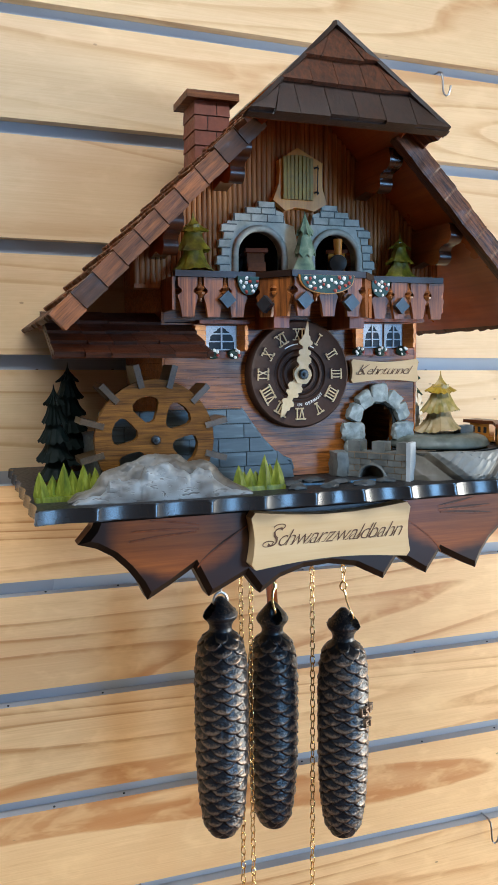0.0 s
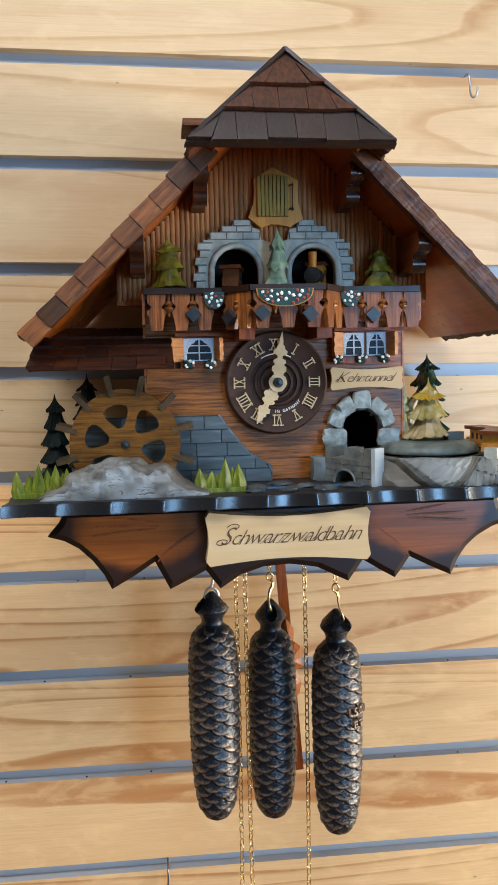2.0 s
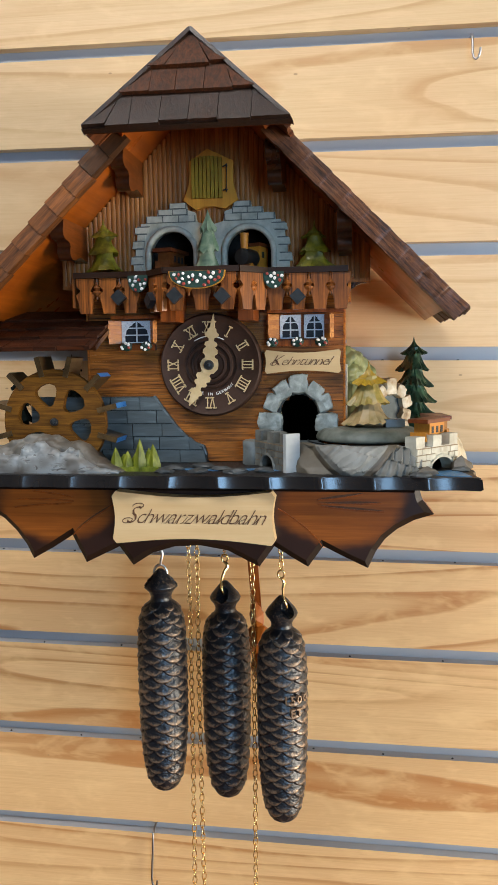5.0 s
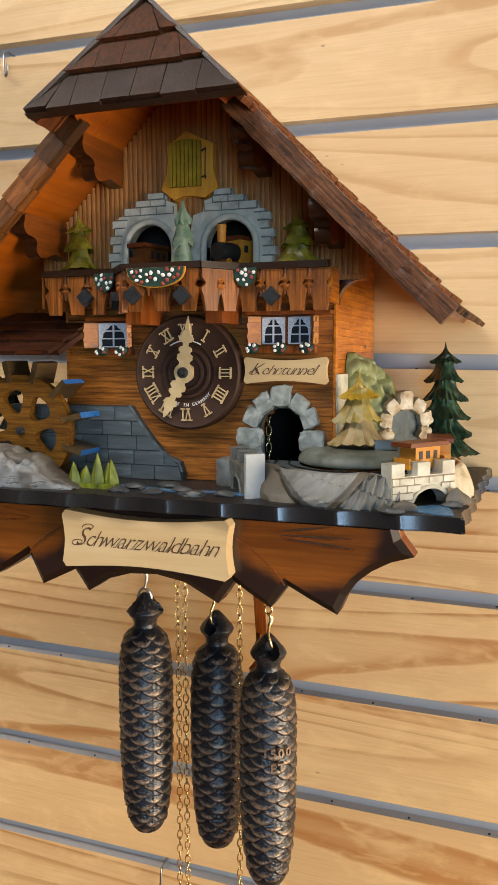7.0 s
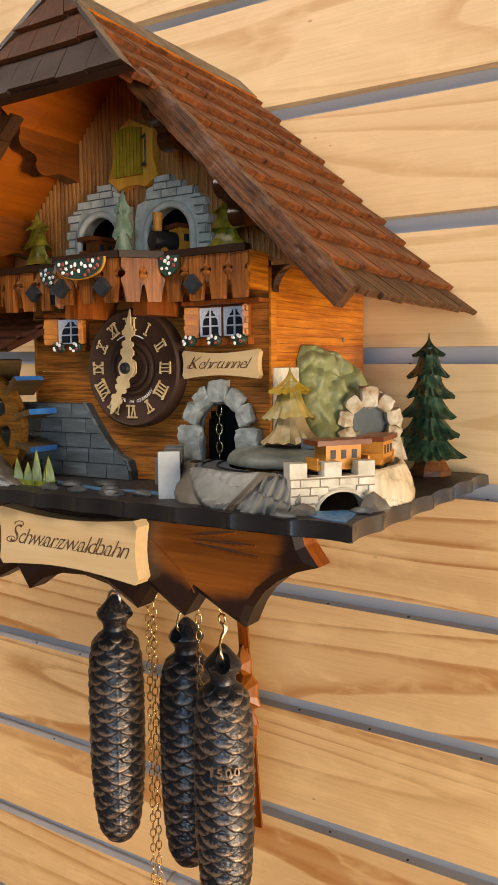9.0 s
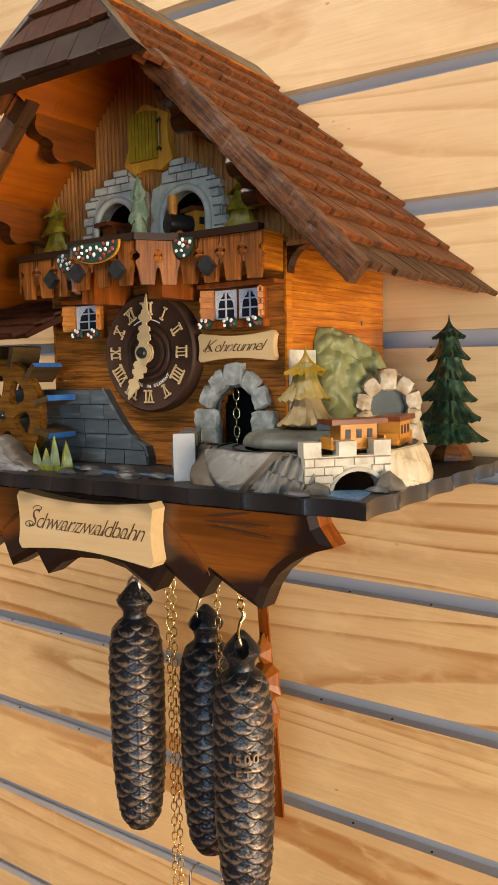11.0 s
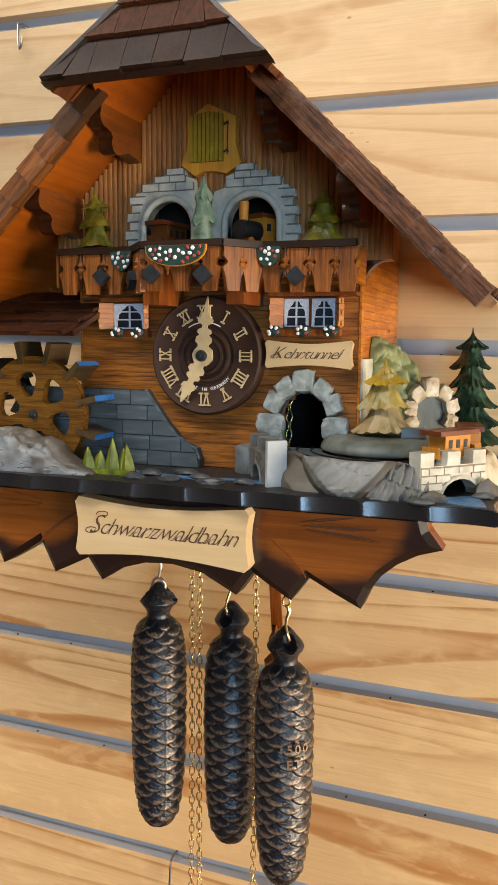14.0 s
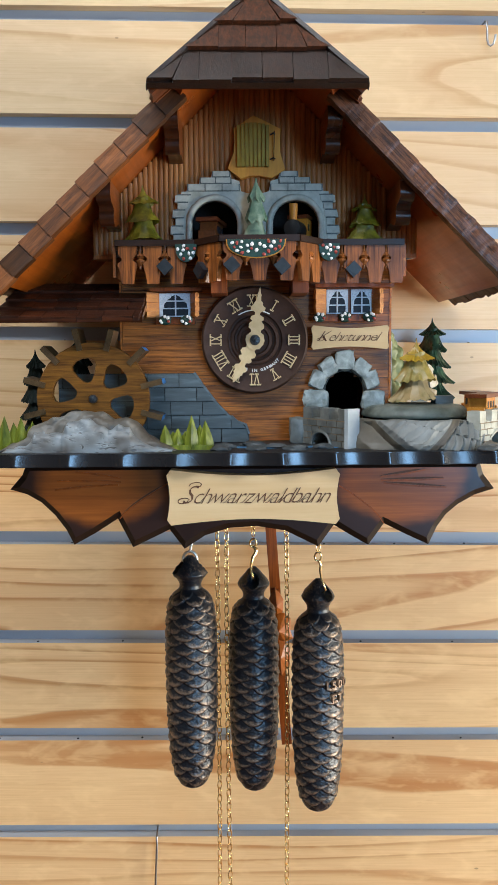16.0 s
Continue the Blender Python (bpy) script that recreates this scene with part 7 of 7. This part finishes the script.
for v in bm.verts:
    # pierced from front to back by the eye, with a worn rim
    e = math.sqrt((v.co.x / 0.0050) ** 2 + ((v.co.z + 0.0108) / 0.0064) ** 2)
    if e < 1.0:
        v.co.y *= 0.10 + 0.75 * e ** 5
    elif e < 1.35:
        v.co.y *= 1 + 0.10 * (1.35 - e) / 0.35
cone_neck = link_mesh("cone_neck", bm, NECKIRON)
cone_neck.shade_smooth()
cone_neck.set_sharp_from_angle(angle=radians(50))
WEIGHTS = ((-0.0568, -0.1270, 1.4046, -75), (-0.0005, -0.1035, 1.3880, -4), (0.0558, -0.1330, 1.3840, 34))
cones = []
for x, y, z, turn in WEIGHTS:
    c = root("pinecone_weight", (x, y, z), "bronzed black cast-iron pine cone weight hanging on a hook", "clock weight", "clock weights")
    c.rotation_euler = (0, 0, radians(turn))
    for n, me in (("cone_body", cone_body), ("cone_neck", cone_neck)):
        ob = new(n, me)
        ob.parent = c
    cones.append(c)
for text, dz in (("1500", -0.0885), ("ET", -0.1005)):
    for k, ch in enumerate(text):
        u = (k - (len(text) - 1) / 2) * 14.0
        a = radians(-90 + u)
        r = 0.0250
        m = Matrix.Translation((r * math.cos(a), r * math.sin(a), dz)) @ Matrix.Rotation(a + math.pi / 2, 4, "Z") @ Matrix.Rotation(radians(90), 4, "X")
        t = lettering("letter", ch, 0.0098, IRONLIP, None, m, 0.0016, weight=0.00016)
        t.parent = cones[2]
        t.matrix_parent_inverse = Matrix.Identity(4)


def oval(length, width, n=14):
    return [((width / 2) * math.copysign(abs(math.cos(t)) ** 0.8, math.cos(t)), 0, (length / 2) * math.copysign(abs(math.sin(t)) ** 0.9, math.sin(t))) for t in [math.tau * k / n for k in range(n)]]


link_bm = tube(oval(0.0080, 0.0043), 0.00054, 6, closed=True)
LINK = link_mesh("link", link_bm, BRASS)
LINK.shade_smooth()


def chain(x, y, z_top, z_low, sway=0.0, phase=0, label="thin brass chain of oval links hanging under the clock"):
    c = root("brass_chain", (x, y, z_top), label, "chain", "clock chains")
    pitch = 0.0067
    n = int((z_top - z_low) / pitch)
    for k in range(n):
        zz = z_top - pitch * (k + 0.5)
        m = Matrix.Translation((x + sway * math.sin(0.05 * k), y, zz)) @ Matrix.Rotation(radians(35 + 90 * ((k + phase) % 2)), 4, "Z")
        piece("link", LINK, c, m)


chain(-0.0340, -0.1120, 1.5080, 0.92, 0.0012)
chain(-0.0240, -0.1146, 1.5080, 0.90, -0.0012, 1)
chain(0.0280, -0.1260, 1.5080, 0.91, 0.0010)

def tapered(points, radii, flat=1.0, seg=8):
    """A bent strip whose thickness changes along it; flat squeezes it front to back."""
    bm = bmesh.new()
    rows, pts = [], [Vector(p) for p in points]
    for i, (p, r) in enumerate(zip(pts, radii)):
        d = (pts[min(i + 1, len(pts) - 1)] - pts[max(i - 1, 0)]).normalized()
        side = d.cross(Vector((0, 1, 0))).normalized()
        back = side.cross(d)
        rows.append([p + side * r * math.cos(math.tau * k / seg) + back * r * flat * math.sin(math.tau * k / seg) for k in range(seg)])
    bm, vs = grid(rows, closed_v=True, bm=bm)
    bm.faces.new(vs[0][::-1])
    bm.faces.new(vs[-1])
    return bm


for (x, y, z, turn), hk in zip(WEIGHTS, (0.016, 0.022, 0.020)):
    chain(x, y, 1.6300, z + hk + 0.0045, 0.0, 0, "short brass chain above a clock weight")
    h = root("weight_hook", (x, y, z + hk), "bent brass hook holding a clock weight" if turn != -75 else "bright nickel wire hook holding a clock weight", "hook", "weight hooks")
    if turn == -75:
        arch_pts = [(0.0062 * math.cos(t), 0, -0.0040 + 0.0075 * math.sin(t)) for t in [-0.5 + 0.335 * k for k in range(13)]]
        wire = tapered(arch_pts, [0.0005] + [0.0012] * 11 + [0.0005])
        part("hook_bow", moved(wire, Matrix.Translation((x, y, z))), NICKEL, h, smooth=60)
        part("hook_eye", moved(tapered([(0.0, 0, 0.0030), (0.0010, 0, 0.0080), (0.0024, 0, hk - 0.002), (0.0010, 0, hk + 0.0030), (-0.0014, 0, hk + 0.0034), (-0.0022, 0, hk - 0.0004)], [0.0012, 0.0014, 0.0012, 0.0010, 0.0010, 0.0008]), Matrix.Translation((x, y, z))), NICKEL, h, smooth=60)
    else:
        ring_pts = [(0.0030 * math.cos(t), 0.0, hk - 0.0005 + 0.0038 * math.sin(t)) for t in [math.tau * k / 14 for k in range(14)]]
        part("hook_eye", moved(tube(ring_pts, 0.0009, 8, closed=True), Matrix.Translation((x, y, z))), BRASS, h, smooth=60)
        shank = [(0.0004, 0, hk - 0.0042), (0.0024, -0.0004, hk - 0.0062), (0.0022, -0.0014, hk - 0.0094), (-0.0004, -0.0034, hk - 0.0132), (-0.0020, -0.0066, 0.0022), (-0.0014, -0.0096, -0.0030), (0.0, -0.0104, -0.0080), (0.0004, -0.0080, -0.0110), (0.0004, -0.0040, -0.0120)]
        part("hook_shank", moved(tapered(shank, [0.0014, 0.0020, 0.0018, 0.0013, 0.0010, 0.0010, 0.0010, 0.0009, 0.0006], 0.6), Matrix.Translation((x, y, z)) @ Matrix.Rotation(radians(turn), 4, "Z")), BRASS, h, smooth=60)

pend = root("pendulum", (0.003, -0.050, 1.62), "flat wooden pendulum rod with a carved leaf bob", "pendulum")
SWING = Matrix.Translation((0.003, 0, 1.62)) @ Matrix.Rotation(radians(-4.0), 4, "Y") @ Matrix.Translation((-0.003, 0, -1.62))
part("rod", moved(box(-0.0020, 0.0082, -0.0510, -0.0488, 1.1900, 1.5180, 0.0003), SWING), TRIMWOOD, pend)
LOBES = (
    (1.336, 0.0085, [(0.0, 0.016), (0.007, 0.010), (0.012, 0.004), (0.010, -0.008), (0.0, -0.012)]),
    (1.312, 0.0125, [(0.0, 0.016), (0.012, 0.014), (0.021, 0.008), (0.019, -0.004), (0.023, -0.012), (0.010, -0.015), (0.0, -0.013)]),
    (1.284, 0.0100, [(0.0, 0.016), (0.010, 0.012), (0.017, 0.000), (0.013, -0.010), (0.005, -0.017), (0.0, -0.022)]),
)
bob = part("leaf_bob", moved(box(-0.001, 0.007, -0.0530, -0.0512, 1.262, 1.350, 0.0004), SWING), BOBWOOD, pend, "carved honey-brown leaf")
for zc, thick, half in LOBES:
    pts = [(0.003 + 0.62 * x, zc + zz) for x, zz in half] + [(0.003 - 0.62 * x, zc + zz) for x, zz in reversed(half[1:-1])]
    bm = bmesh.new()
    rim = [bm.verts.new((x, -0.0535, zz)) for x, zz in pts]
    mid = bm.verts.new((0.003, -0.0535 - thick, zc))
    foot = [bm.verts.new((x, -0.0512, zz)) for x, zz in pts]
    for i in range(len(rim)):
        k = (i + 1) % len(rim)
        bm.faces.new((rim[i], rim[k], mid))
        bm.faces.new((rim[i], foot[i], foot[k], rim[k]))
    bm.faces.new(foot[::-1])
    part("lobe", moved(bm, SWING), BOBWOOD, bob)
